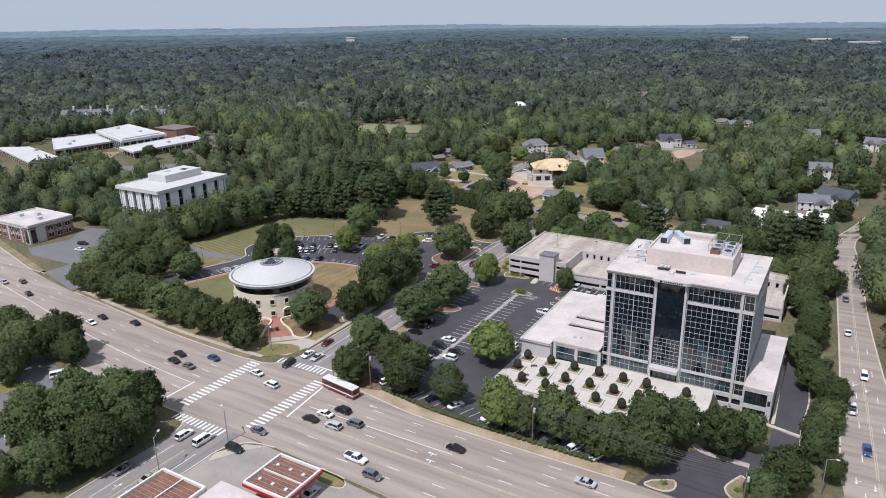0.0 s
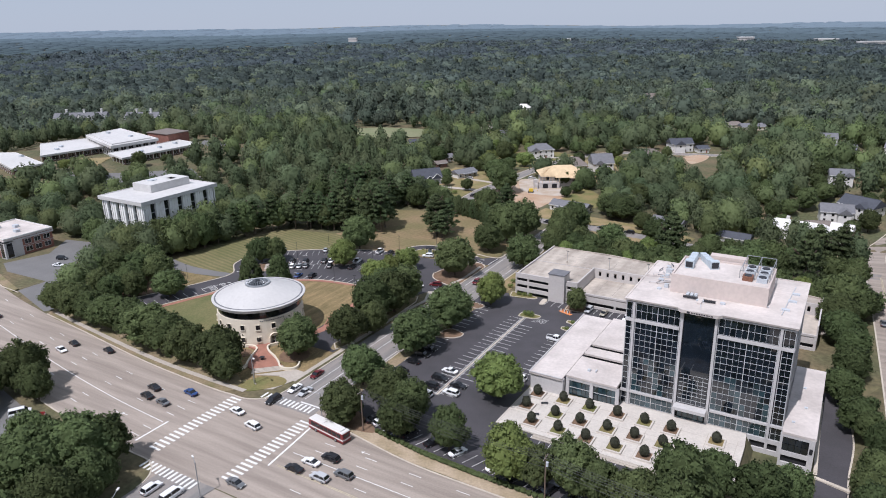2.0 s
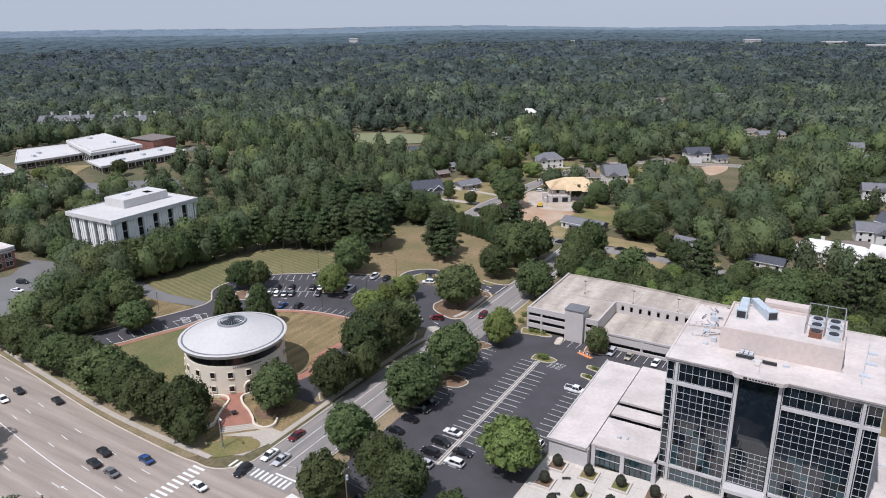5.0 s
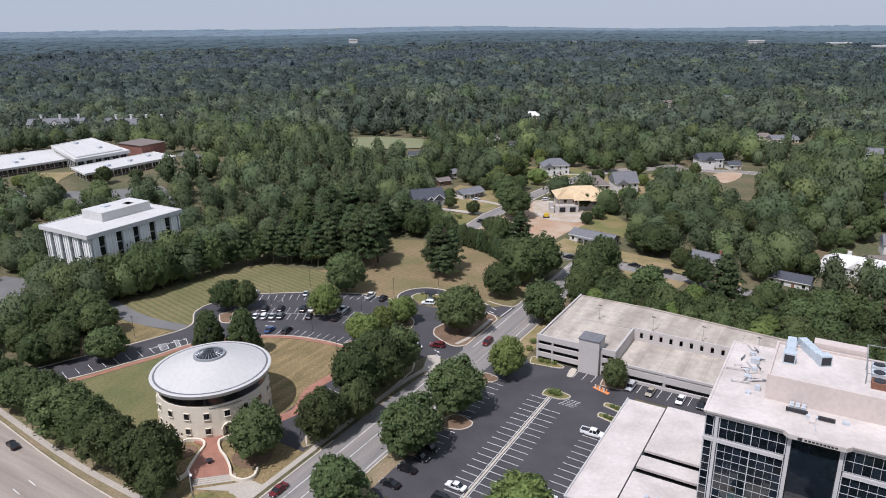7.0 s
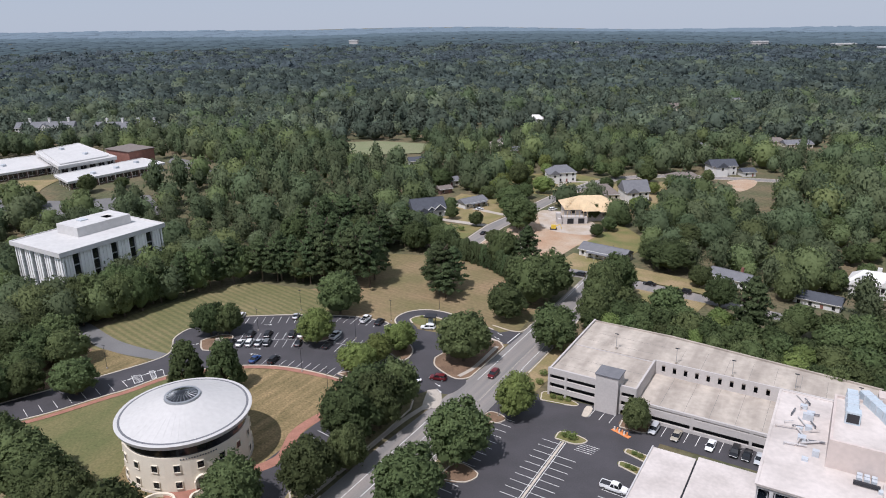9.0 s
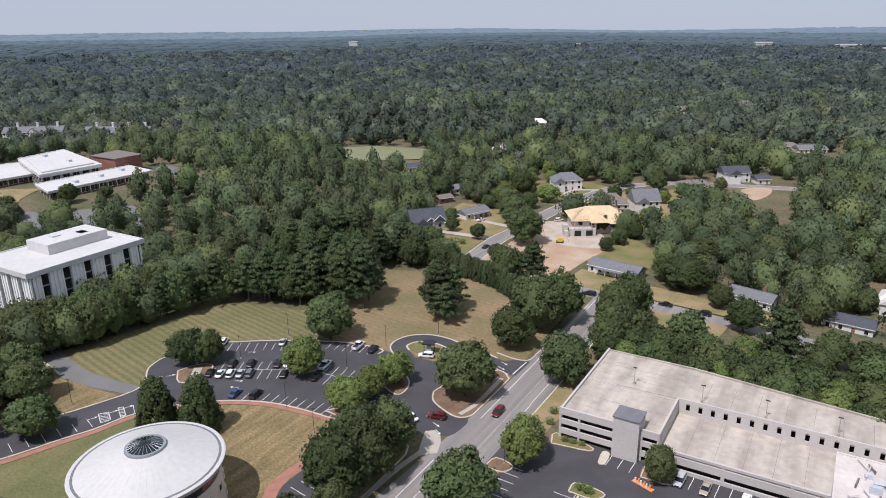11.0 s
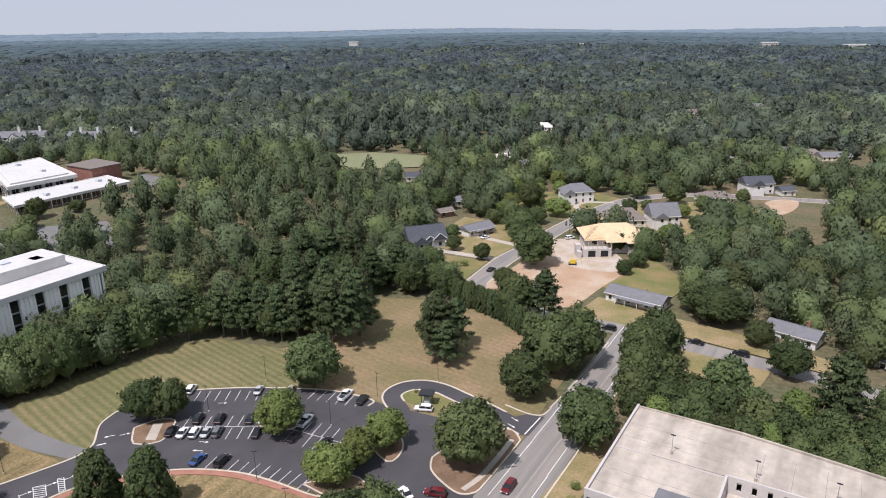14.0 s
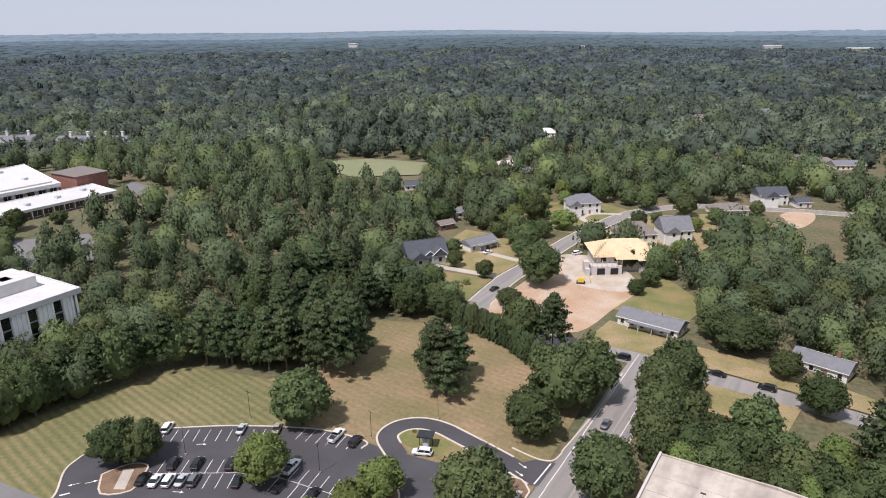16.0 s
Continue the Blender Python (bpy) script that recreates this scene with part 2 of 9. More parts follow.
MAT = {
    "ground": material("forest_floor", (0.085, 0.09, 0.042), 0.95, vary=0.35, scale=0.05, fine=0.7, second=(0.15, 0.115, 0.065)),
    "road": material("old_asphalt", (0.352, 0.298, 0.25), 0.85, vary=0.10, scale=0.5, fine=2.5, second=(0.243, 0.203, 0.17), streak=(0.05, 0.9)),
    "road_side": material("side_asphalt", (0.265, 0.235, 0.212), 0.85, vary=0.10, scale=0.5, fine=2.5, second=(0.19, 0.18, 0.17), streak=(0.9, 0.05)),
    "lot": material("dark_asphalt", (0.068, 0.063, 0.068), 0.8, vary=0.13, scale=0.12, fine=3.0, second=(0.053, 0.05, 0.053)),
    "lot_pale": material("worn_asphalt", (0.17, 0.165, 0.16), 0.85, vary=0.13, scale=0.12, fine=3.0),
    "forecourt": material("stained_forecourt", (0.34, 0.30, 0.262), 0.85, vary=0.12, scale=0.12, fine=2.5, second=(0.26, 0.23, 0.205)),
    "concrete": material("concrete", (0.44, 0.39, 0.33), 0.85, vary=0.14, scale=0.15, fine=3.0),
    "kerb": material("kerb_concrete", (0.54, 0.475, 0.39), 0.85, vary=0.15, scale=0.3, fine=4.0),
    "sand": material("dry_verge", (0.27, 0.205, 0.13), 0.95, vary=0.25, scale=0.15, fine=2.0, second=(0.17, 0.15, 0.07)),
    "mulch": material("pine_mulch", (0.21, 0.135, 0.085), 0.95, vary=0.3, scale=0.3, fine=4.0, bump=0.6),
    "dirt": material("red_clay", (0.37, 0.235, 0.145), 0.95, vary=0.2, scale=0.1, fine=1.5, second=(0.43, 0.33, 0.24)),
    "lawn": lawn_material("mown_lawn", (0.152, 0.14, 0.058), (0.086, 0.096, 0.036), 2.25, 0.18, (0.215, 0.175, 0.085)),
    "lawn_dry": lawn_material("dry_mown_lawn", (0.168, 0.142, 0.064), (0.124, 0.106, 0.045), 2.25, 0.12, (0.262, 0.182, 0.104), 0.24),
    "meadow": material("dry_grass", (0.261, 0.188, 0.093), 0.95, vary=0.42, scale=0.3, fine=1.7, bump=0.9, second=(0.149, 0.117, 0.052), streak=(1.5, 0.22)),
    "grass": material("grass", (0.13, 0.14, 0.045), 0.95, vary=0.22, scale=0.12, fine=2.0, bump=0.4, second=(0.22, 0.17, 0.075)),
    "green_grass": material("green_grass", (0.115, 0.122, 0.046), 0.95, vary=0.25, scale=0.15, fine=1.6, bump=0.5, second=(0.17, 0.15, 0.066), streak=(1.0, 0.4)),
    "bare_verge": material("bare_verge", (0.40, 0.315, 0.22), 0.95, vary=0.18, scale=0.2, fine=1.8, bump=0.4, second=(0.29, 0.23, 0.14)),
    "field": material("pale_field", (0.17, 0.19, 0.095), 0.95, vary=0.15, scale=0.06, fine=1.0, bump=0.3, second=(0.2, 0.2, 0.11)),
    "yard": material("dry_yard", (0.3, 0.22, 0.12), 0.95, vary=0.2, scale=0.1, fine=1.5, bump=0.4, second=(0.18, 0.16, 0.06)),
    "brick_path": material("brick_paving", (0.36, 0.17, 0.12), 0.85, vary=0.2, scale=0.4, fine=5.0),
    "line": material("white_paint_line", (0.72, 0.71, 0.68), 0.7, vary=0.12, scale=1.0, fine=6.0),
    "yellow": material("yellow_paint_line", (0.52, 0.45, 0.30), 0.7, vary=0.2, scale=1.0, fine=6.0),
    "plaza": material("plaza_paving", (0.55, 0.505, 0.45), 0.8, vary=0.1, scale=0.2, fine=2.0),
    "membrane": material("white_roof_membrane", (0.60, 0.54, 0.50), 0.75, vary=0.09, scale=0.14, fine=1.2, second=(0.47, 0.42, 0.385)),
    "roof_pink": material("pale_pink_membrane", (0.57, 0.485, 0.44), 0.75, vary=0.08, scale=0.12, fine=1.2),
    "school_roof": material("white_school_roof", (0.55, 0.535, 0.515), 0.7, vary=0.08, scale=0.05, fine=0.6),
    "precast": material("pale_precast", (0.52, 0.50, 0.49), 0.75, vary=0.08, scale=0.3, fine=3.0),
    "mullion": material("pale_aluminium", (0.5, 0.5, 0.5), 0.5, vary=0.06, scale=0.5, fine=4.0),
    "pane": glass_material("tower_glass", (0.012, 0.018, 0.026), 0.02, 1.75, obj=0.5),
    "pane_low": glass_material("lobby_and_reflection_glass", (0.03, 0.06, 0.072), 0.02, 1.75, obj=0.5),
    "glass": glass_material("window_glass", (0.015, 0.017, 0.02), 0.05, 1.5),
    # near-black: the darkness of unlit insides is put into this colour
    "core": material("unlit_interior_fill", (0.02, 0.02, 0.022), 0.9, vary=0.2),
    "deck": material("parking_deck", (0.48, 0.42, 0.355), 0.85, vary=0.16, scale=0.5, fine=0.5, second=(0.33, 0.285, 0.24), streak=(0.5, 0.07)),
    "garage": material("garage_precast", (0.50, 0.465, 0.44), 0.75, vary=0.07, scale=0.2, fine=2.0),
    "stucco": material("cream_stucco", (0.70, 0.63, 0.51), 0.85, vary=0.05, scale=0.4, fine=4.0),
    "metal_roof": material("white_metal_roof", (0.53, 0.512, 0.49), 0.5, vary=0.06, scale=0.1, fine=1.0),
    "duct_blue": material("pale_blue_duct", (0.47, 0.53, 0.57), 0.4, vary=0.1, fine=3.0),
    "dark": material("dark_metal", (0.03, 0.03, 0.035), 0.5, vary=0.2),
    "steel": material("galvanised_steel", (0.42, 0.43, 0.44), 0.45, metal=0.6, vary=0.15, fine=5.0),
    "unit": material("rooftop_unit", (0.5, 0.53, 0.56), 0.5, vary=0.12, fine=4.0),
    "fin": material("white_precast_fin", (0.82, 0.81, 0.78), 0.75, vary=0.05, scale=0.3, fine=3.0),
    "brick": material("red_brick", (0.27, 0.125, 0.095), 0.85, vary=0.2, scale=0.5, fine=6.0),
    # brick colour darkened for the shade under the school's overhanging roofs
    "brick_dull": material("shade_dulled_brick", (0.17, 0.105, 0.085), 0.85, vary=0.2, scale=0.5, fine=6.0),
    "gravel": material("pale_gravel", (0.46, 0.40, 0.34), 0.95, vary=0.2, scale=0.15, fine=2.0, second=(0.38, 0.30, 0.22)),
    "digger_paint": material("yellow_paint", (0.62, 0.42, 0.04), 0.5, vary=0.1, fine=3.0),
    "grey_siding": material("grey_siding", (0.36, 0.37, 0.37), 0.75, vary=0.08, scale=0.5, fine=4.0),
    "lumber": material("fresh_lumber", (0.62, 0.47, 0.29), 0.8, vary=0.12, scale=0.5, fine=4.0),
    "wood_pole": material("weathered_pole", (0.16, 0.12, 0.09), 0.9, vary=0.2, fine=6.0),
    "bark": material("bark", (0.12, 0.09, 0.065), 0.95, vary=0.3, scale=1.0, fine=8.0, bump=0.5),
    "leaf": material("oak_leaves", (0.106, 0.134, 0.052), 0.8, vary=0.18, scale=0.3, fine=2.6, bump=0.0, isle=0.26, obj=0.34, spec=0.1),
    "leaf_light": material("young_leaves", (0.199, 0.243, 0.071), 0.8, vary=0.16, scale=0.3, fine=2.6, bump=0.0, isle=0.2, obj=0.2, spec=0.1),
    "needle": material("pine_needles", (0.098, 0.130, 0.056), 0.8, vary=0.16, scale=0.3, fine=2.6, bump=0.0, isle=0.2, obj=0.25, spec=0.1),
    "woods": material("woodland_canopy", (0.148, 0.182, 0.083), 0.9, vary=0.14, scale=0.02, fine=1.3, bump=0.0, isle=0.12, second=(0.153, 0.188, 0.083), spec=0.05),
    "woods_dark": material("pine_canopy", (0.124, 0.154, 0.082), 0.9, vary=0.14, scale=0.02, fine=1.3, bump=0.0, isle=0.12, spec=0.05),
    "woods_light": material("pale_canopy", (0.175, 0.212, 0.091), 0.9, vary=0.14, scale=0.02, fine=1.3, bump=0.0, isle=0.12, spec=0.05),
    "woods_blue": material("cool_canopy", (0.132, 0.169, 0.090), 0.9, vary=0.14, scale=0.02, fine=1.3, bump=0.0, isle=0.12, spec=0.05),
    # mid, far and blue tones have distance haze mixed into the leaf colour
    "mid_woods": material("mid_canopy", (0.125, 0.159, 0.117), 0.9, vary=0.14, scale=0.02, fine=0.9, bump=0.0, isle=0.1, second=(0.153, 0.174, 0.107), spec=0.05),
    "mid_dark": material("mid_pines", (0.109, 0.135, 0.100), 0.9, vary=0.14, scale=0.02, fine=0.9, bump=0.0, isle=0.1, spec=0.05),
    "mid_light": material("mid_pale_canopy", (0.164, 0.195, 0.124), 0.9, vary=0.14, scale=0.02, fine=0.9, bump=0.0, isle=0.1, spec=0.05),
    "blue_woods": material("haze_tinted_canopy", (0.108, 0.136, 0.141), 0.9, vary=0.16, scale=0.008, fine=0.05, bump=0.0, isle=0.1, second=(0.100, 0.130, 0.132), spec=0.05),
    "haze_blue_dark": material("blue_pines", (0.098, 0.124, 0.132), 0.9, vary=0.16, scale=0.008, fine=0.05, bump=0.0, isle=0.1, spec=0.05),
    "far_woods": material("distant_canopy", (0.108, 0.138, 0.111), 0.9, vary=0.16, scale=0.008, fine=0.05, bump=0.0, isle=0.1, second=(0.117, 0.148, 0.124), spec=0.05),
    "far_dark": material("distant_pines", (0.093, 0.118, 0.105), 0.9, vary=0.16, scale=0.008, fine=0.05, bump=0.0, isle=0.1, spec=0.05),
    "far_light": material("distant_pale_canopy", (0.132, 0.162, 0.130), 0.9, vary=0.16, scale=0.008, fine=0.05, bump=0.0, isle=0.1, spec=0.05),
    "box": material("clipped_holly", (0.034, 0.036, 0.02), 0.8, vary=0.3, scale=2.0, fine=8.0, bump=0.8, isle=0.4),
    "rubber": material("tyre_rubber", (0.018, 0.018, 0.018), 0.8, vary=0.15),
    "rim": material("alloy_rim", (0.5, 0.5, 0.52), 0.35, metal=0.8, vary=0.1),
    "lamp_red": material("tail_light", (0.14, 0.012, 0.01), 0.3, vary=0.05),
    "lamp_white": material("headlight", (0.75, 0.75, 0.72), 0.2, vary=0.05),
    "shingle_grey": material("grey_shingles", (0.17, 0.17, 0.18), 0.9, vary=0.15, scale=0.6, fine=6.0),
    "shingle_dark": material("dark_shingles", (0.075, 0.08, 0.095), 0.9, vary=0.15, scale=0.6, fine=6.0),
    "shingle_brown": material("brown_shingles", (0.19, 0.16, 0.14), 0.9, vary=0.15, scale=0.6, fine=6.0),
    "siding": material("white_siding", (0.66, 0.64, 0.605), 0.7, vary=0.06, scale=0.5, fine=4.0),
    "red": material("red_fascia", (0.5, 0.03, 0.03), 0.5, vary=0.08),
    "rust": material("rusty_deck", (0.23, 0.105, 0.065), 0.85, vary=0.25, scale=0.4, fine=3.0),
    "orange": material("orange_plastic", (0.75, 0.28, 0.1), 0.6, vary=0.1),
    # backdrop tones: dark foliage with airlight added as emission, stronger farther off
    "haze": material("hazy_hills", (0.04, 0.055, 0.065), 1.0, vary=0.06, scale=0.002, fine=0.02, bump=0.0, spec=0.0, haze_glow=((0.58, 0.74, 0.90), 0.27)),
    "haze_far": material("hazy_ridge", (0.042, 0.058, 0.066), 1.0, vary=0.1, scale=0.004, fine=0.03, bump=0.0, spec=0.0, haze_glow=((0.50, 0.67, 0.80), 0.165)),
    "haze_mid": material("hazy_woods", (0.044, 0.06, 0.066), 1.0, vary=0.15, scale=0.005, fine=0.03, bump=0.0, spec=0.0, haze_glow=((0.46, 0.62, 0.74), 0.115)),
    "haze_near": material("hazy_canopy", (0.045, 0.064, 0.066), 1.0, vary=0.2, scale=0.006, fine=0.04, bump=0.0, spec=0.0, haze_glow=((0.46, 0.6, 0.72), 0.085)),
}
for leafy in ("leaf", "leaf_light", "needle", "woods", "woods_dark", "woods_light", "woods_blue", "mid_woods", "mid_dark", "mid_light", "blue_woods", "haze_blue_dark", "far_woods", "far_dark", "far_light"):
    # sunlight passes through leaves
    nt_ = MAT[leafy].node_tree
    b_ = nt_.nodes["Principled BSDF"]
    tr_, mx_ = nt_.nodes.new("ShaderNodeBsdfTranslucent"), nt_.nodes.new("ShaderNodeMixShader")
    hs_ = next(n for n in nt_.nodes if n.type == "HUE_SAT")
    gl_ = nt_.nodes.new("ShaderNodeGamma")
    gl_.inputs["Gamma"].default_value = 0.85
    nt_.links.new(hs_.outputs[0], gl_.inputs["Color"])
    nt_.links.new(gl_.outputs[0], tr_.inputs["Color"])
    mx_.inputs["Fac"].default_value = 0.38
    # every crown leans a little to yellow or to blue, lighter or darker
    near_leaf = leafy in ("leaf", "leaf_light", "needle")
    if near_leaf:
        tint_ = nt_.nodes.new("ShaderNodeObjectInfo").outputs["Random"]
    else:
        at_ = nt_.nodes.new("ShaderNodeAttribute")
        at_.attribute_name = "tint"
        tint_ = at_.outputs["Fac"]
        mr_, mu_ = nt_.nodes.new("ShaderNodeMapRange"), nt_.nodes.new("ShaderNodeMath")
        mr_.inputs["To Min"].default_value, mr_.inputs["To Max"].default_value = 0.76, 1.26
        mu_.operation = "MULTIPLY"
        nt_.links.new(tint_, mr_.inputs["Value"])
        old_ = hs_.inputs["Value"].links[0].from_socket
        nt_.links.new(old_, mu_.inputs[0])
        nt_.links.new(mr_.outputs[0], mu_.inputs[1])
        nt_.links.new(mu_.outputs[0], hs_.inputs["Value"])
    wr_, hr_ = nt_.nodes.new("ShaderNodeMath"), nt_.nodes.new("ShaderNodeMapRange")
    wr_.operation, wr_.inputs[1].default_value = "PINGPONG", 0.13
    hr_.inputs["From Max"].default_value = 0.13
    hr_.inputs["To Min"].default_value, hr_.inputs["To Max"].default_value = (0.49, 0.522) if near_leaf else (0.486, 0.518)
    nt_.links.new(tint_, wr_.inputs[0])
    nt_.links.new(wr_.outputs[0], hr_.inputs["Value"])
    nt_.links.new(hr_.outputs[0], hs_.inputs["Hue"])
    hs_.inputs["Saturation"].default_value = 0.95 if near_leaf else 1.0
    nt_.links.new(b_.outputs[0], mx_.inputs[1])
    nt_.links.new(tr_.outputs[0], mx_.inputs[2])
    nt_.links.new(mx_.outputs[0], nt_.nodes["Material Output"].inputs["Surface"])

PAINT = {}
for pname, pcol in (("white", (0.78, 0.78, 0.77)), ("black", (0.012, 0.012, 0.014)), ("silver", (0.45, 0.46, 0.47)), ("grey", (0.13, 0.135, 0.14)),
                    ("red", (0.19, 0.014, 0.018)), ("blue", (0.03, 0.07, 0.2)), ("maroon", (0.12, 0.012, 0.015)), ("tan", (0.36, 0.32, 0.25)), ("pale_blue", (0.28, 0.36, 0.45)), ("yellow", (0.55, 0.52, 0.03))):
    PAINT[pname] = material("car_paint_" + pname, pcol, 0.28, vary=0.04, scale=0.6, fine=2.0, bump=0.0, spec=0.6)


# ---- mesh helpers
class Shape:
    """Vertices and faces gathered for one mesh."""

    def __init__(self):
        self.v, self.f = [], []

    def face(self, pts):
        n = len(self.v)
        self.v += [tuple(p) for p in pts]
        self.f.append(tuple(range(n, n + len(pts))))
        return self

    def box(self, x0, y0, z0, x1, y1, z1, taper=0.0):
        n, t = len(self.v), taper
        self.v += [(x0, y0, z0), (x1, y0, z0), (x1, y1, z0), (x0, y1, z0), (x0 + t, y0 + t, z1), (x1 - t, y0 + t, z1), (x1 - t, y1 - t, z1), (x0 + t, y1 - t, z1)]
        self.f += [tuple(n + i for i in q) for q in ((3, 2, 1, 0), (4, 5, 6, 7), (0, 1, 5, 4), (1, 2, 6, 5), (2, 3, 7, 6), (3, 0, 4, 7))]
        return self

    def prism(self, pts, z0, z1):
        """pts: an outline, counter-clockwise from above."""
        n, k = len(self.v), len(pts)
        self.v += [(p[0], p[1], z0) for p in pts] + [(p[0], p[1], z1) for p in pts]
        self.f.append(tuple(n + k + i for i in range(k)))
        self.f.append(tuple(n + i for i in reversed(range(k))))
        self.f += [(n + i, n + (i + 1) % k, n + k + (i + 1) % k, n + k + i) for i in range(k)]
        return self

    def tube(self, x, y, z0, z1, r0, r1, k=10, cap=True):
        n = len(self.v)
        ring = [(math.cos(2 * math.pi * i / k), math.sin(2 * math.pi * i / k)) for i in range(k)]
        self.v += [(x + r0 * c, y + r0 * s, z0) for c, s in ring] + [(x + r1 * c, y + r1 * s, z1) for c, s in ring]
        self.f += [(n + i, n + (i + 1) % k, n + k + (i + 1) % k, n + k + i) for i in range(k)]
        if cap:
            self.f += [tuple(n + k + i for i in range(k)), tuple(n + i for i in reversed(range(k)))]
        return self

    def rod(self, a, b, r, k=5):
        a, b = Vector(a), Vector(b)
        q = (b - a).to_track_quat("Z", "Y").to_matrix()
        n = len(self.v)
        for p in (a, b):
            self.v += [tuple(p + q @ Vector((r * math.cos(2 * math.pi * i / k), r * math.sin(2 * math.pi * i / k), 0))) for i in range(k)]
        self.f += [(n + i, n + (i + 1) % k, n + k + (i + 1) % k, n + k + i) for i in range(k)]
        return self

    def wire(self, pts, r, k=4):
        """One unbroken cable through the points."""
        n = len(self.v)
        for p in pts:
            self.v += [(p[0], p[1] + r * math.cos(2 * math.pi * i / k), p[2] + r * math.sin(2 * math.pi * i / k)) for i in range(k)]
        for j in range(len(pts) - 1):
            self.f += [(n + j * k + i, n + j * k + (i + 1) % k, n + (j + 1) * k + (i + 1) % k, n + (j + 1) * k + i) for i in range(k)]
        return self

    def wheel(self, x, y, z, r, w, k=14):
        """A disc standing on its rim, its axle along y."""
        n = len(self.v)
        ring = [(r * math.cos(2 * math.pi * i / k), r * math.sin(2 * math.pi * i / k)) for i in range(k)]
        self.v += [(x + c, y - w / 2, z + s) for c, s in ring] + [(x + c, y + w / 2, z + s) for c, s in ring]
        self.f += [(n + i, n + k + i, n + k + (i + 1) % k, n + (i + 1) % k) for i in range(k)]
        self.f += [tuple(n + i for i in range(k)), tuple(n + k + i for i in reversed(range(k)))]
        return self

    def mesh(self, name, mat):
        me = bpy.data.meshes.new(name)
        me.from_pydata(self.v, [], self.f)
        me.materials.append(MAT[mat] if isinstance(mat, str) else mat)
        me.update()
        return me


def part(name, shape, mat, parent=None, label="", m=None):
    """Links a shape, or a mesh shared between pieces, as one object under a thing."""
    ob = new(name, shape.mesh(name, mat) if isinstance(shape, Shape) else shape)
    ob.parent = parent
    if m is not None:
        ob.matrix_basis = m
    return tagged(ob, label) if label else ob


def thing(name, label, category, m=None, group="", kind=""):
    ob = tagged(new(name), label, category, group, kind)
    ob.empty_display_size = 0.2
    if m is not None:
        ob.matrix_basis = m
    return ob


def smooth(pts, n=6, closed=False):
    """A soft line through a few corner points."""
    pts = [Vector((*p[:2], 0)) for p in pts]
    k, out = len(pts), []
    for i in range(k if closed else k - 1):
        if closed:
            p0, p1, p2, p3 = (pts[(i + j) % k] for j in (-1, 0, 1, 2))
        else:
            p1, p2 = pts[i], pts[i + 1]
            p0 = pts[i - 1] if i else p1 * 2 - p2
            p3 = pts[i + 2] if i + 2 < k else p2 * 2 - p1
        for j in range(n):
            t = j / n
            out.append(0.5 * (2 * p1 + (p2 - p0) * t + (2 * p0 - 5 * p1 + 4 * p2 - p3) * t * t + (3 * p1 - p0 - 3 * p2 + p3) * t ** 3))
    return [(p.x, p.y) for p in (out if closed else out + [pts[-1]])]


def hills(x, y):
    """The lie of the land: level round the junction, a sunk drive beside the tower, a rise under the school, a hollow behind, and ridges far off."""
    d = math.hypot(x - 126, y + 115)
    rise = math.exp(-((x + 330) ** 2 + (y - 215) ** 2) / (2 * 80 ** 2))
    dip = math.exp(-((x - 100) ** 2 + (y - 278) ** 2) / (2 * 42 ** 2))
    def ramp(v, a, b):
        return max(0.0, min(1.0, (v - a) / (b - a)))
    basin = ramp(x, 104, 106) * (1 - ramp(x, 126, 132)) * ramp(y, 36, 48) * (1 - ramp(y, 96, 106))
    z = -3.6 * basin + 10.5 * max(0, min(1, 1.6 * rise) - 0.12) / 0.88 - 11.5 * max(0, dip - 0.04)
    if d > 900:
        f = min(1, (d - 900) / 3900)
        q = max(-1.2, min(1.2, (math.degrees(math.atan2(y + 115, x - 126)) - 120) / 30))
        z += (36 + 10 * max(0, q) + 30 * min(0, q)) * f ** 1.3 + 10 * math.sin(x * 0.0021 + 1) * math.sin(y * 0.0017) * min(1, (d - 900) / 900)
    return z


def sheet(left, right, z):
    s = Shape()
    n = len(left)
    for a, b in zip(left, right):
        s.v += [(a[0], a[1], hills(*a) + z), (b[0], b[1], hills(*b) + z)]
    s.f += [(2 * i + 1, 2 * i + 3, 2 * i + 2, 2 * i) for i in range(n - 1)]
    return s


def offset(line, d):
    """The line shifted by d to its left."""
    out = []
    for i, p in enumerate(line):
        a, b = line[max(i - 1, 0)], line[min(i + 1, len(line) - 1)]
        t = Vector((b[0] - a[0], b[1] - a[1])).normalized()
        out.append((p[0] - t.y * d, p[1] + t.x * d))
    return out


def ribbon(line, width, z):
    return sheet(offset(line, width / 2), offset(line, -width / 2), z)


def kerb(line, width=0.35, height=0.16, base=0.0):
    """A raised kerb of stone along a line."""
    s, a, b = Shape(), offset(line, width / 2), offset(line, -width / 2)
    for p, q in zip(a, b):
        z = hills(*p) + base
        s.v += [(*p, z - 0.05), (*p, z + height), (*q, z + height), (*q, z - 0.05)]
    for i in range(len(line) - 1):
        for j in range(3):
            s.f.append((4 * i + j, 4 * i + 4 + j, 4 * i + 5 + j, 4 * i + 1 + j)[::-1])
    return s


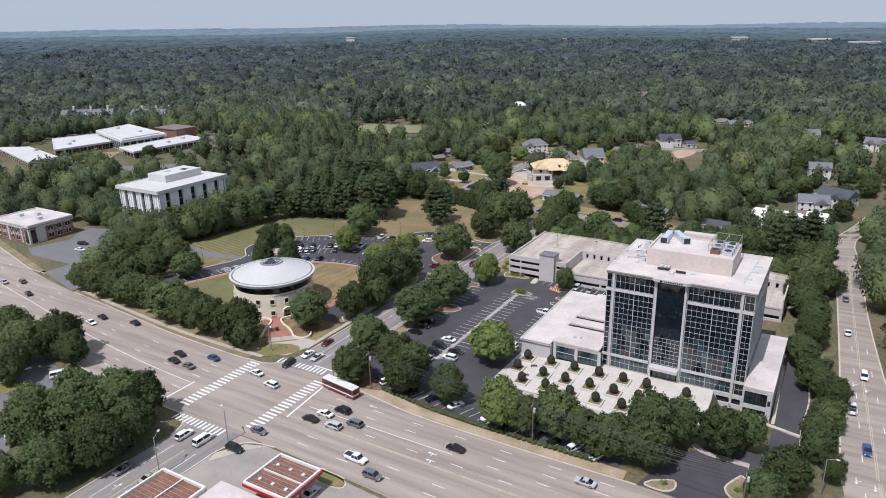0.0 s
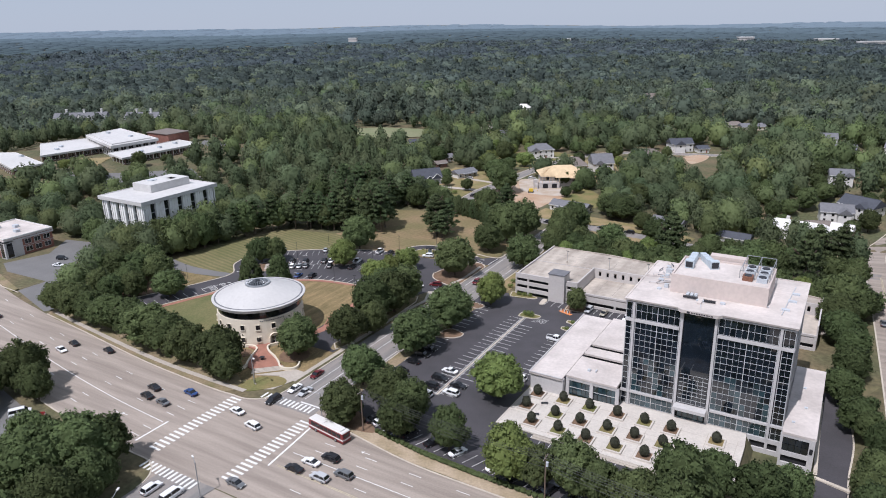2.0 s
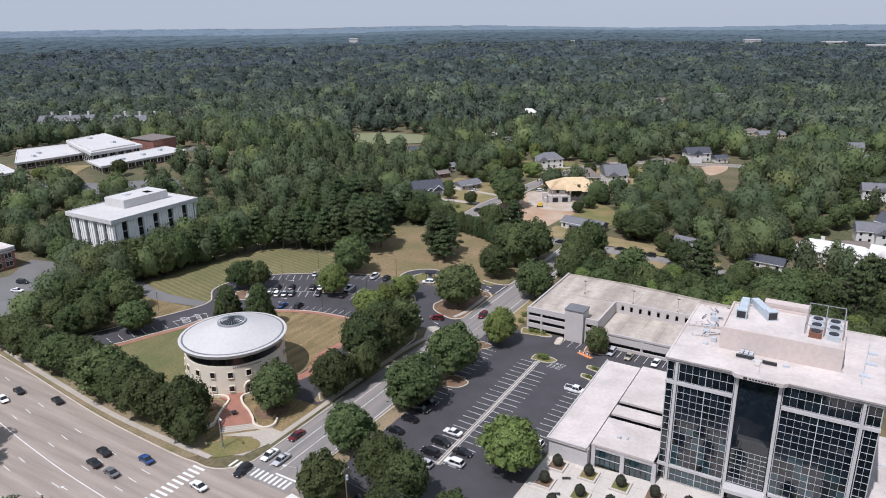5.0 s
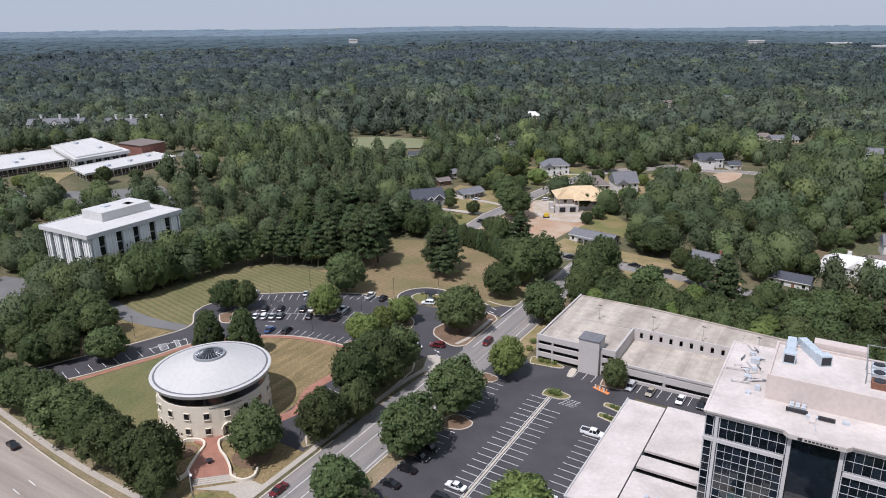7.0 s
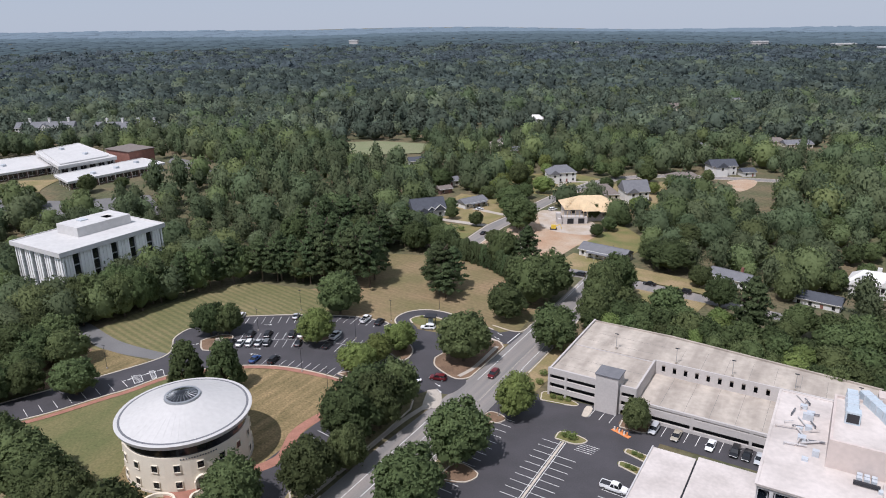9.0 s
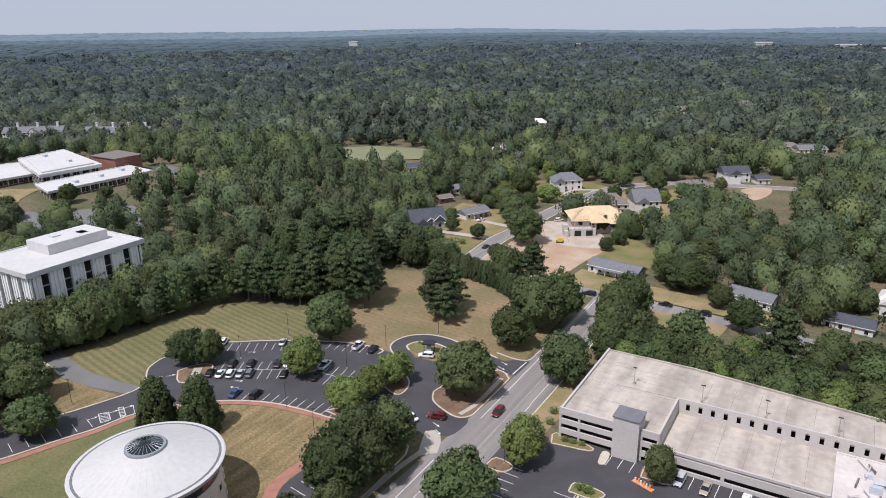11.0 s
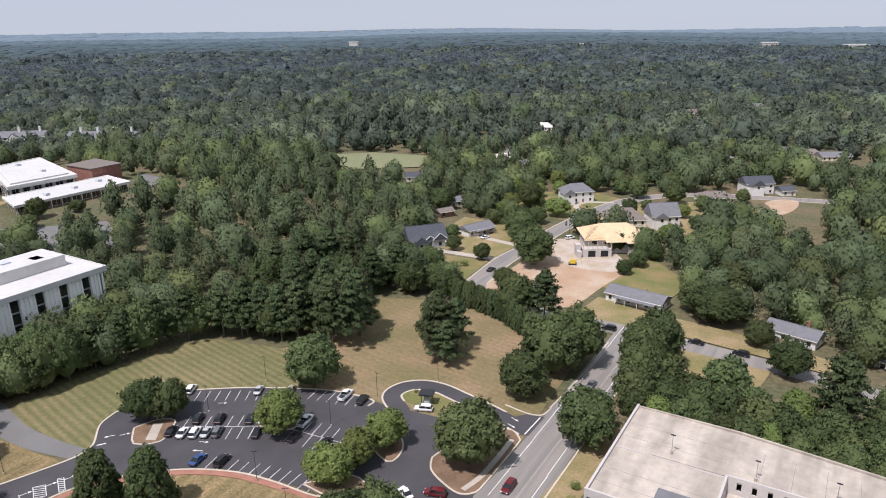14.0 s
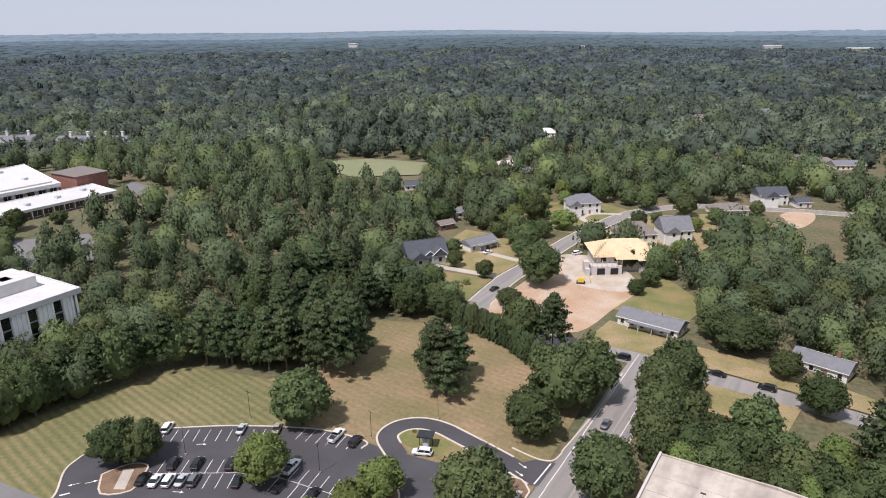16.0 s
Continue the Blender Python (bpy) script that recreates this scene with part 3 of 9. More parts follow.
def area(pts, z, thick=0.0):
    """A level patch inside an outline, given in either turn."""
    turn = sum(a[0] * b[1] - b[0] * a[1] for a, b in zip(pts, pts[1:] + pts[:1]))
    pts = list(pts) if turn > 0 else list(pts)[::-1]
    s = Shape()
    if thick:
        return s.prism(pts, z - thick, z)
    return s.face([(*p, z) for p in pts])


def setting(name, shape, mat, label, category):
    return tagged(part(name, shape, mat), label, category, kind="structure")


# ---- ground, roads and lots
def ground_sheet():
    def lines(lo, hi, a, b):
        out, v, step = [], a, 14.0
        while v <= b:
            out.append(v)
            v += 14
        v, step = b, 14.0
        while v < hi:
            step *= 1.25
            v += step
            out.append(min(v, hi))
        v, step = a, 14.0
        while v > lo:
            step *= 1.25
            v -= step
            out.insert(0, max(v, lo))
        return out
    xs = sorted(lines(-4600, 3000, -450, 260) + [104, 106, 116, 126, 132])
    ys = sorted(lines(-900, 4900, -150, 560) + [36, 42, 48, 96, 106])
    s = Shape()
    s.v = [(x, y, hills(x, y)) for y in ys for x in xs]
    k = len(xs)
    s.f = [(j * k + i, j * k + i + 1, (j + 1) * k + i + 1, (j + 1) * k + i) for j in range(len(ys) - 1) for i in range(k - 1)]
    setting("ground", s, "ground", "dark forest floor with grass and leaf litter", "ground")


ground_sheet()

FAR_KERB_W = [(-330, 74), (-250, 52), (-160, 29.5), (-120, 22.5), (-91, 19.5), (-56, 15.6), (-27, 14.2), (-18, 14.5)]
FAR_KERB_E = [(20, 15.6), (40, 12.4), (60, 11.9), (75, 11.8), (89, 11.9), (97, 12.0)]
FAR_KERB_E2 = [(121, 11), (126, 10.5), (170, 5), (260, -6)]
NEAR_KERB_W = [(-330, 36), (-250, 18), (-160, 0), (-120, -5.5), (-80, -10.5), (-47, -14.5), (-18, -16)]


def roads():
    far = smooth([*FAR_KERB_W, (0, 16.5), *FAR_KERB_E, (110, 11.4), *FAR_KERB_E2[1:]], 4)
    near = smooth([(-330, 36), (-250, 18), (-160, 0), (-120, -5.5), (-80, -10.5), (-47, -14.5), (-18, -16), (0, -15.8), (17, -15.5), (40, -16.6), (60, -17.8), (75, -19), (90, -20), (100, -21), (110, -22), (126, -23), (170, -27), (260, -38)], 4)
    n = min(len(far), len(near))
    road = setting("main_road", sheet(far[:n], near[:n], 0.05), "road", "wide sun-bleached asphalt road with seven lanes", "road")
    side = setting("side_street", sheet([(-7.2, y) for y in range(-120, 20, 10)], [(8, y) for y in range(-120, 20, 10)], 0.046), "road_side", "worn asphalt side street", "road")
    line = smooth([(0, 10), (0, 60), (0.6, 100), (1.6, 130), (1.8, 160), (1.2, 190), (0.5, 206)], 6)
    wl, wr = [], []
    for x, y in line:
        f = min(1, max(0, (y - 70) / 50))
        wl.append((-7.2 + 3.4 * f, y))
        wr.append((7.2 + 1.2 * f, y))
    setting("north_street", sheet(wl, wr, 0.046), "road_side", "asphalt street between bank and office lots", "road")
    # rounded corners of the junction, with their kerbs
    kerbs, corners = [], Shape()
    for cx, cy, sx, sy, r in ((-7.2, 14.4, -1, 1, 9), (7.2, 16.4, 1, 1, 10), (-7.2, -15.9, -1, -1, 8), (8, -15.8, 1, -1, 9)):
        ox, oy = cx + sx * r, cy + sy * r
        arc = [(ox - sx * r * math.sin(a), oy - sy * r * math.cos(a)) for a in [math.pi / 2 * i / 8 for i in range(9)]]
        corners.v += [(cx, cy, 0.048)] + [(*p, 0.048) for p in arc]
        k = len(corners.v) - 10
        for i in range(8):
            tri = (k, k + 1 + i, k + 2 + i)
            corners.f.append(tri if sx * sy < 0 else tri[::-1])
        kerbs.append(arc)
    setting("road_corner", corners, "road", "rounded asphalt corners of the junction", "road")
    lines = [smooth(FAR_KERB_W[:3], 4) + [(-148, 29)], smooth([(-118, 22.3), *FAR_KERB_W[4:]], 4) + kerbs[0] + [(-7.2, y) for y in range(30, 58, 6)],
             kerbs[1][::-1] + smooth(FAR_KERB_E, 4), smooth(FAR_KERB_E2, 4), smooth(NEAR_KERB_W, 4) + kerbs[2], [(8, -46)] + kerbs[3][::-1] + [(19, -15.5)], smooth([(34, -16.4), (41, -16.8)], 3),
             [(-7.2, y) for y in range(-120, -24, 12)], [(7.2, 27), (7.2, 50), (7.6, 80), (8, 98)]]
    for ln in lines:
        setting("kerb", kerb(ln), "kerb", "pale concrete kerb along the road", "kerb")
    # right-hand road
    rl = smooth([(143, -25), (138.5, 10), (135, 33), (133.5, 62), (132.5, 91), (130.5, 133), (128.5, 170), (126.5, 202), (125, 224), (127, 252), (138, 292)], 4)
    rr = smooth([(166, -25), (156, 10), (150.5, 33), (146.5, 62), (143, 91), (139.2, 133), (137.2, 170), (135.4, 202), (134.2, 224), (136.5, 252), (148, 292)], 4)
    setting("east_road", sheet(rl, rr, 0.055), "road", "four lane asphalt road beside the office site", "road")
    setting("kerb", kerb(rl[8:], 0.4), "kerb", "pale concrete kerb along the road", "kerb")
    setting("kerb", kerb(rr[8:], 0.4), "kerb", "pale concrete kerb along the road", "kerb")
    # neighbourhood streets
    setting("lane_road", sheet(offset(smooth([(132, 196), (100, 199), (60, 203), (30, 205), (0, 207), (-30, 207), (-56, 210), (-63, 222)], 6), 4), offset(smooth([(132, 196), (100, 199), (60, 203), (30, 205), (0, 207), (-30, 207), (-56, 210), (-63, 222)], 6), -4), 0.056), "road_side", "quiet asphalt residential street", "road")
    nb = smooth([(-63, 222), (-65, 250), (-63, 272), (-62, 303), (-58, 336), (-49, 371), (-23, 398), (20, 410), (70, 420)], 5)
    setting("lane_road", ribbon(nb, 8, 0.05), "road_side", "quiet asphalt residential street", "road")
    for d in (4.2, -4.2):
        setting("kerb", kerb(offset(nb, d), 0.5, 0.12), "kerb", "pale concrete kerb along the street", "kerb")
    return road, side


ROAD, SIDE = roads()


def stripe_mesh(length, width, mat="line"):
    s = Shape()
    s.box(0, -width / 2, 0, length, width / 2, 0.006)
    return s.mesh("marking", mat)


def mark(parent, mesh, x, y, turn, z=0.056):
    """One painted line from (x, y), turned by degrees."""
    part("marking", mesh, None, parent, m=pose(x, y, hills(x, y) + z, 0, 0, turn))


def arrow(parent, x, y, turn, z=0.058, bend=0):
    s = Shape()
    s.box(-1.2, -0.09, 0, 0.6, 0.09, 0.006)
    s.v += [(0.5, -0.42, 0), (1.3, 0, 0), (0.5, 0.42, 0), (0.5, -0.42, 0.006), (1.3, 0, 0.006), (0.5, 0.42, 0.006)]
    s.f += [(11, 12, 13), (8, 10, 9)]
    if bend:
        s.box(-0.2, 0, 0, 0, bend * 1.0, 0.006) if bend > 0 else s.box(-0.2, bend * 1.0, 0, 0, 0, 0.006)
    part("arrow_marking", s, "line", parent, m=pose(x, y, z, 0, 0, turn))


def road_paint():
    bar = stripe_mesh(3.6, 0.62)
    # crossings
    for i in range(19):
        mark(ROAD, bar, -18.0, 13.4 - i * 1.42, 0, 0.062)
        mark(ROAD, bar, 6.2, 13.6 - i * 1.42, 0, 0.062)
    bar2 = stripe_mesh(2.8, 0.62)
    for i in range(13):
        mark(ROAD, bar2, -10.8 + i * 1.36, 17.2, 90, 0.062)
        mark(SIDE, bar2, -13.2 + i * 1.36, -18.6, 90, 0.062)
    mark(ROAD, stripe_mesh(17, 0.5), 12.4, -4.0, 90 + 6, 0.06)
    mark(ROAD, stripe_mesh(9.5, 0.5), -23.0, -12.4, 90, 0.06)
    mark(SIDE, stripe_mesh(7.0, 0.5), 0.3, 20.6, 0, 0.06)
    # lanes east and west of the junction
    dash = stripe_mesh(3.2, 0.16)
    for y, sl in ((9.1, 0), (5.6, 0), (2.3, 0), (-0.9, 0), (-8.0, -0.03), (-11.4, -0.03)):
        for x in range(18, 170, 12):
            mark(ROAD, dash, x + (4.5 if y < 0 else 0), y + sl * (x - 20) - 0.035 * max(0, x - 90) + 0.12 * (1 - min(1, abs(x - 60) / 40)), -0.5)
    mark(ROAD, stripe_mesh(40, 0.18), 14, 2.5, -0.3, 0.063)
    solid = stripe_mesh(11.8, 0.14, "yellow")
    for x in range(14, 170, 12):
        for d in (0, 0.34):
            mark(ROAD, solid, x, -3.1 - 0.012 * (x - 14) + d - 0.03 * max(0, x - 90), -1)
    for i, (x, y) in enumerate(smooth([(-24, -3.7), (-47, -2.1), (-80, 1.9), (-120, 8.5), (-160, 15.5), (-220, 30)], 5)[:-1]):
        a = smooth([(-24, -3.7), (-47, -2.1), (-80, 1.9), (-120, 8.5), (-160, 15.5), (-220, 30)], 5)[i + 1]
        ln = math.hypot(a[0] - x, a[1] - y)
        turn = math.degrees(math.atan2(a[1] - y, a[0] - x))
        mark(ROAD, stripe_mesh(ln, 0.2), x, y, turn)
        for d in (3.4, 6.8, 10.2, -3.5, -7):
            if i % 3 == 0:
                mark(ROAD, dash, x, y + d, turn)
    for x, y, b in ((29, 10.5, 0), (53, 0.5, 1), (54, -2.0, 1), (92, 0.2, 1), (-36, -6, 0)):
        arrow(ROAD, x, y, 180, 0.06, b)
    # side street, both ways
    ln12 = stripe_mesh(11.5, 0.16)
    yl = stripe_mesh(11.5, 0.14, "yellow")
    for y in range(22, 94, 12):
        mark(SIDE, ln12, -3.0, y, 90)
        mark(SIDE, ln12, 0.3, y, 90)
        mark(SIDE, ln12, 6.2, y, 90)
    pale = stripe_mesh(11.98, 0.1, "concrete")
    for y in range(114, 200, 12):
        mark(SIDE, stripe_mesh(12, 0.16), -1.8 - (y - 114) * 0.008, y, 90)
        mark(SIDE, stripe_mesh(12, 0.16), 6.4 - (y - 114) * 0.012, y, 90)
    for y in range(102, 200, 12):
        for d in (0, 0.3):
            mark(SIDE, pale, 3.5 + d, y, 90)
    for y in range(-110, -32, 12):
        mark(SIDE, ln12, -3.0, y, 90)
        mark(SIDE, yl, 0.8, y, 90)
        mark(SIDE, yl, 1.15, y, 90)
        mark(SIDE, ln12, 4.6, y, 90)
    for x, y in ((2.8, -43), (2.8, -38), (-1, -43)):
        arrow(SIDE, x, y, 90, 0.06, 1)
    # east road
    for y in range(14, 200, 15):
        x = 136 + (33 - y) * 0.055 if y < 130 else 130.6
        for d, me in ((3.2, dash), (9.6 - 0.03 * y, dash)) if y < 110 else ():
            mark(ROAD, me, x + d + (0.6 if d > 5 else 0), y, 93, 0.064)
    for d in (6.4, 6.8):
        for y in range(14, 190, 12):
            x = 136 + (33 - y) * 0.055 if y < 130 else 130.6 - (y - 130) * 0.05
            mark(ROAD, yl, x + d - min(2.0, 0.02 * y), y, 93, 0.064)
    for x, y in ((136.0, 82), (139, 80), (145, 77), (137.5, 36), (141, 35)):
        arrow(ROAD, x, y, 273, 0.068, 1)


road_paint()


# ---- verges, lawns, pavements
def greens():
    setting("verge", area([(17, 17.2), (24, 14.9), (40, 12.7), (60, 12.2), (75, 12.1), (94, 12.3), (94, 15.6), (75, 15.9), (60, 16.2), (45, 16.9), (30, 18.8), (20, 20.6), (15, 20.6)], 0.1, 0.15), "bare_verge", "dry sandy verge between road and hedge", "verge")
    setting("verge", sheet(smooth([(-340, 80), (-250, 56), (-160, 33), (-151, 31)], 6), smooth([(-330, 74.3), (-250, 52.3), (-160, 29.8), (-151, 29)], 6), 0.12), "sand", "dry grassy verge along the road", "verge")
    setting("verge", area(smooth([(-118, 22.6), (-91, 19.9), (-56, 16), (-27, 14.5), (-21, 15.2), (-21, 20), (-30, 24), (-56, 25), (-91, 30), (-116, 34)], 3, True), 0.1, 0.15), "sand", "dry grassy verge under the street trees", "verge")
    setting("pavement", ribbon(smooth([(-116, 24.5), (-90, 21.4), (-56, 18), (-30, 17.2), (-17, 17.4)], 6), 1.5, 0.2), "concrete", "pale concrete footpath along the main road", "pavement")
    setting("lawn", area([(-126, 70), (-126, 100), (-121, 119), (-115, 138), (-88, 144), (-74, 140), (-50, 118), (-50, 100), (-84, 80)], 0.02), "lawn", "green mown lawn with stripes", "lawn")
    setting("lawn", area([(-88, 144), (-80, 160), (-86, 192), (-57, 203), (-30, 192), (-8, 200), (-6, 160), (-3.8, 130), (-14, 128), (-30, 112), (-50, 100), (-50, 118), (-74, 140)], 0.024), "lawn_dry", "dry tan mown lawn with stripes", "lawn")
    # round the bank
    setting("lawn", area(smooth([(-82, 24), (-60, 25), (-25, 22), (-10, 26), (-9, 60), (-12, 80), (-30, 95), (-55, 93), (-72, 84), (-90, 66), (-95, 48), (-92, 33)], 4, True), 0.03), "meadow", "dry tan grass round the bank", "lawn")
    setting("lawn", area(smooth([(-92, 36), (-66, 27), (-50, 27), (-50, 36), (-57, 46), (-56, 58), (-58, 78), (-66, 84), (-77, 73), (-82, 58), (-87, 46)], 4, True), 0.045), "green_grass", "green and dry grass beside the bank", "lawn")
    setting("lawn", area(smooth([(-21, 18.8), (-16, 18), (-10, 25), (-13, 28), (-19, 25)], 4, True), 0.16, 0.15), "grass", "small dry grass corner by the crossing", "lawn")
    setting("brick_path", area([(-37.2, 38.2), (-35.4, 37.0), (-32.4, 36.9), (-30.5, 33.8), (-28.6, 29.9), (-26.2, 27.6), (-24.2, 27.2), (-17.8, 33.1), (-20.4, 33.8), (-23.6, 35.8), (-27.4, 37.6), (-30.3, 39.8), (-30.6, 43.2), (-35.0, 42.0)], 0.42, 0.4), "brick_path", "red brick forecourt of the bank", "path")
    steps = setting("forecourt_steps", Shape().box(0, -0.55, 0, 8.7, 0.1, 0.36), "concrete", "pale stone steps below the forecourt", "steps")
    steps.matrix_basis = pose(-24.1, 27.3, 0, 0, 0, 43)
    for i in range(1, 4):
        part("step", Shape().box(-0.1 * i, -0.55 - 0.6 * i, 0, 8.7 + 0.1 * i, -0.56 - 0.6 * (i - 1), 0.36 - 0.08 * i), "concrete", steps)
    setting("pavement", area([(-21.8, 24.9), (-15.2, 31.2), (-13, 33.4), (-9.9, 33.4), (-9.3, 27.5), (-11, 21.8), (-13.6, 20.4), (-12.4, 25.6), (-14.6, 28.4)], 0.14, 0.12), "concrete", "pale concrete corner before the forecourt", "pavement")
    setting("brick_path", ribbon(smooth([(-33, 46), (-27, 52), (-24, 60), (-28, 70), (-27, 82)], 6), 3.0, 0.09), "brick_path", "red brick path round the bank", "path")
    setting("brick_path", ribbon(smooth([(-95, 31), (-88.5, 43), (-83.6, 56), (-81.2, 62), (-78.6, 71.5), (-73, 79), (-65, 86.6), (-54, 92), (-40, 94.4), (-32, 95)], 6), 1.7, 0.15), "brick_path", "red brick footway along the bank lot", "path")
    setting("path_edge", kerb(smooth([(-38.2, 33.6), (-37.2, 36.6), (-34.4, 38.0), (-32.0, 37.0), (-30.4, 33.8), (-28.5, 30), (-26.9, 27.2), (-27.6, 24.4), (-31, 22.4)], 6), 0.5, 0.85), "stucco", "low cream wall curving beside the forecourt", "wall")
    setting("path_edge", kerb(smooth([(-29.2, 43.4), (-30.4, 40.2), (-27.6, 37.7), (-23.6, 35.9), (-20.2, 33.9), (-17.5, 31.9), (-14.5, 32.1), (-13.3, 34.2), (-14.6, 36.8)], 6), 0.5, 0.85), "stucco", "low cream wall curving beside the forecourt", "wall")
    for cx, cy, r in ((-34.4, 33.6, 2.6), (-19.5, 40, 4.6)):
        setting("planting_bed", Shape().tube(cx, cy, 0.0, 0.14, r, r, 20), "mulch", "mulched planting bed by the forecourt", "bed")
    setting("planting_bed", area(smooth([(11, 20.4), (16, 17.4), (22, 17.0), (26, 18.8), (19, 23), (12, 25)], 3, True), 0.13, 0.1), "mulch", "red-brown mulch under the corner tree", "bed")
    setting("apron", area([(113.8, 129), (117.3, 129), (117.3, 144), (113.8, 144)], 0.06, 0.05), "concrete", "pale concrete apron behind the tower", "pavement")
    # walk along the side street
    setting("pavement", ribbon(smooth([(-9.2, 28), (-9, 60), (-8.4, 84), (-7, 95)], 6), 1.5, 0.12), "concrete", "pale concrete footpath", "pavement")
    setting("verge", ribbon(smooth([(9.5, 28), (9.5, 60), (10, 98)], 6), 4.0, 0.09), "sand", "mulched verge between street and lot", "verge")
    setting("verge", ribbon(smooth([(11, 112), (12, 130), (12.5, 152)], 6), 7.0, 0.08), "yard", "dry verge beside the parking garage", "verge")
    setting("yard", area([(-20, 210.5), (4, 210), (6, 226), (-18, 230)], 0.03), "yard", "dry tan front yard", "lawn")
    setting("yard", area([(8, 188), (40, 186), (42, 200), (8, 203)], 0.02), "yard", "dry tan verge by the street", "lawn")
    setting("yard", sheet([(6, 224), (16, 223.5), (26, 223), (36, 222)], [(6, 211.2), (16, 210.6), (26, 210), (36, 209.4)], 0.25), "yard", "dry tan front yard", "lawn")
    setting("yard", sheet([(36, 222), (44, 221), (52, 220), (60, 218)], [(36, 209.4), (44, 208.8), (52, 208.2), (60, 207.5)], 0.25), "yard", "dry tan front yard", "lawn")
    setting("dirt_lot", area(smooth([(-58, 214), (-40, 212), (-24, 216), (-20, 240), (-18, 262), (-30, 276), (-48, 284), (-58, 276), (-58, 245)], 4, True), 0.05), "dirt", "bare red clay building lot", "ground")
    setting("gravel_yard", area(smooth([(-57.5, 286), (-50, 268), (-44, 259), (-34, 255), (-22, 257), (-19, 266), (-28, 280), (-44, 290)], 4, True), 0.075), "gravel", "pale gravel yard round the unfinished house", "ground")
    setting("driveway", ribbon([(-42, 212), (-40, 224), (-42, 232)], 4.0, 0.09), "concrete", "pale concrete drive at the clay lot", "path")
    setting("lawn", area([(-20, 240), (4, 238), (8, 258), (-14, 282)], 0.03), "grass", "green back yard", "lawn")
    setting("lawn", area([(-86, 219), (-68.2, 216), (-70, 246), (-90, 244)], 0.04), "grass", "green front lawn", "lawn")
    setting("yard", area([(-108, 252), (-70, 250), (-68, 300), (-112, 300)], 0.03), "yard", "dry lawns between houses", "lawn")
    setting("driveway", ribbon([(-69.5, 249), (-98, 248)], 4, 0.06), "concrete", "pale concrete drive", "path")
    setting("driveway", ribbon([(-67.5, 270), (-90, 274)], 3.4, 0.06), "concrete", "pale concrete drive", "path")
    setting("yard", area([(-56, 303), (-12, 300), (0, 350), (20, 380), (-10, 388), (-40, 368), (-52, 336)], 0.03), "yard", "dry lawns between houses", "lawn")
    setting("yard", area([(-100, 320), (-66, 318), (-62, 340), (-54, 372), (-80, 384), (-104, 360)], 0.03), "grass", "lawns before houses", "lawn")
    setting("driveway", ribbon(smooth([(-62, 338), (-70, 345), (-68, 356), (-55, 362)], 6), 3.0, 0.06), "concrete", "curved pale concrete drive", "path")
    setting("dirt_lot", area(smooth([(15, 398), (21, 409), (29, 410), (31, 399), (29, 385), (25, 376), (20, 384), (18, 391)], 4, True), 0.08), "dirt", "bare red clay lot", "ground")
    setting("field", area([(-300, 390), (-235, 368), (-200, 394), (-215, 432), (-262, 425)], 0.6), "field", "pale green playing field among woods", "lawn")
    setting("driveway", sheet([(112, 240), (117, 229), (123, 214)], [(119, 243), (123.4, 231), (126, 216)], 0.5), "concrete", "pale drive of the white house", "path")
    setting("yard", sheet([(96, 232), (112, 236), (118, 238)], [(90, 214), (108, 212), (120, 212)], 0.4), "yard", "bare yard before the white house", "lawn")


greens()


def stalls(lot, mesh, x, y, along, n, step, turn, z=0.066):
    """n painted lines, step apart along a way, each turned by degrees."""
    a = radians(along)
    for i in range(n):
        mark(lot, mesh, x + i * step * math.cos(a), y + i * step * math.sin(a), turn, z)


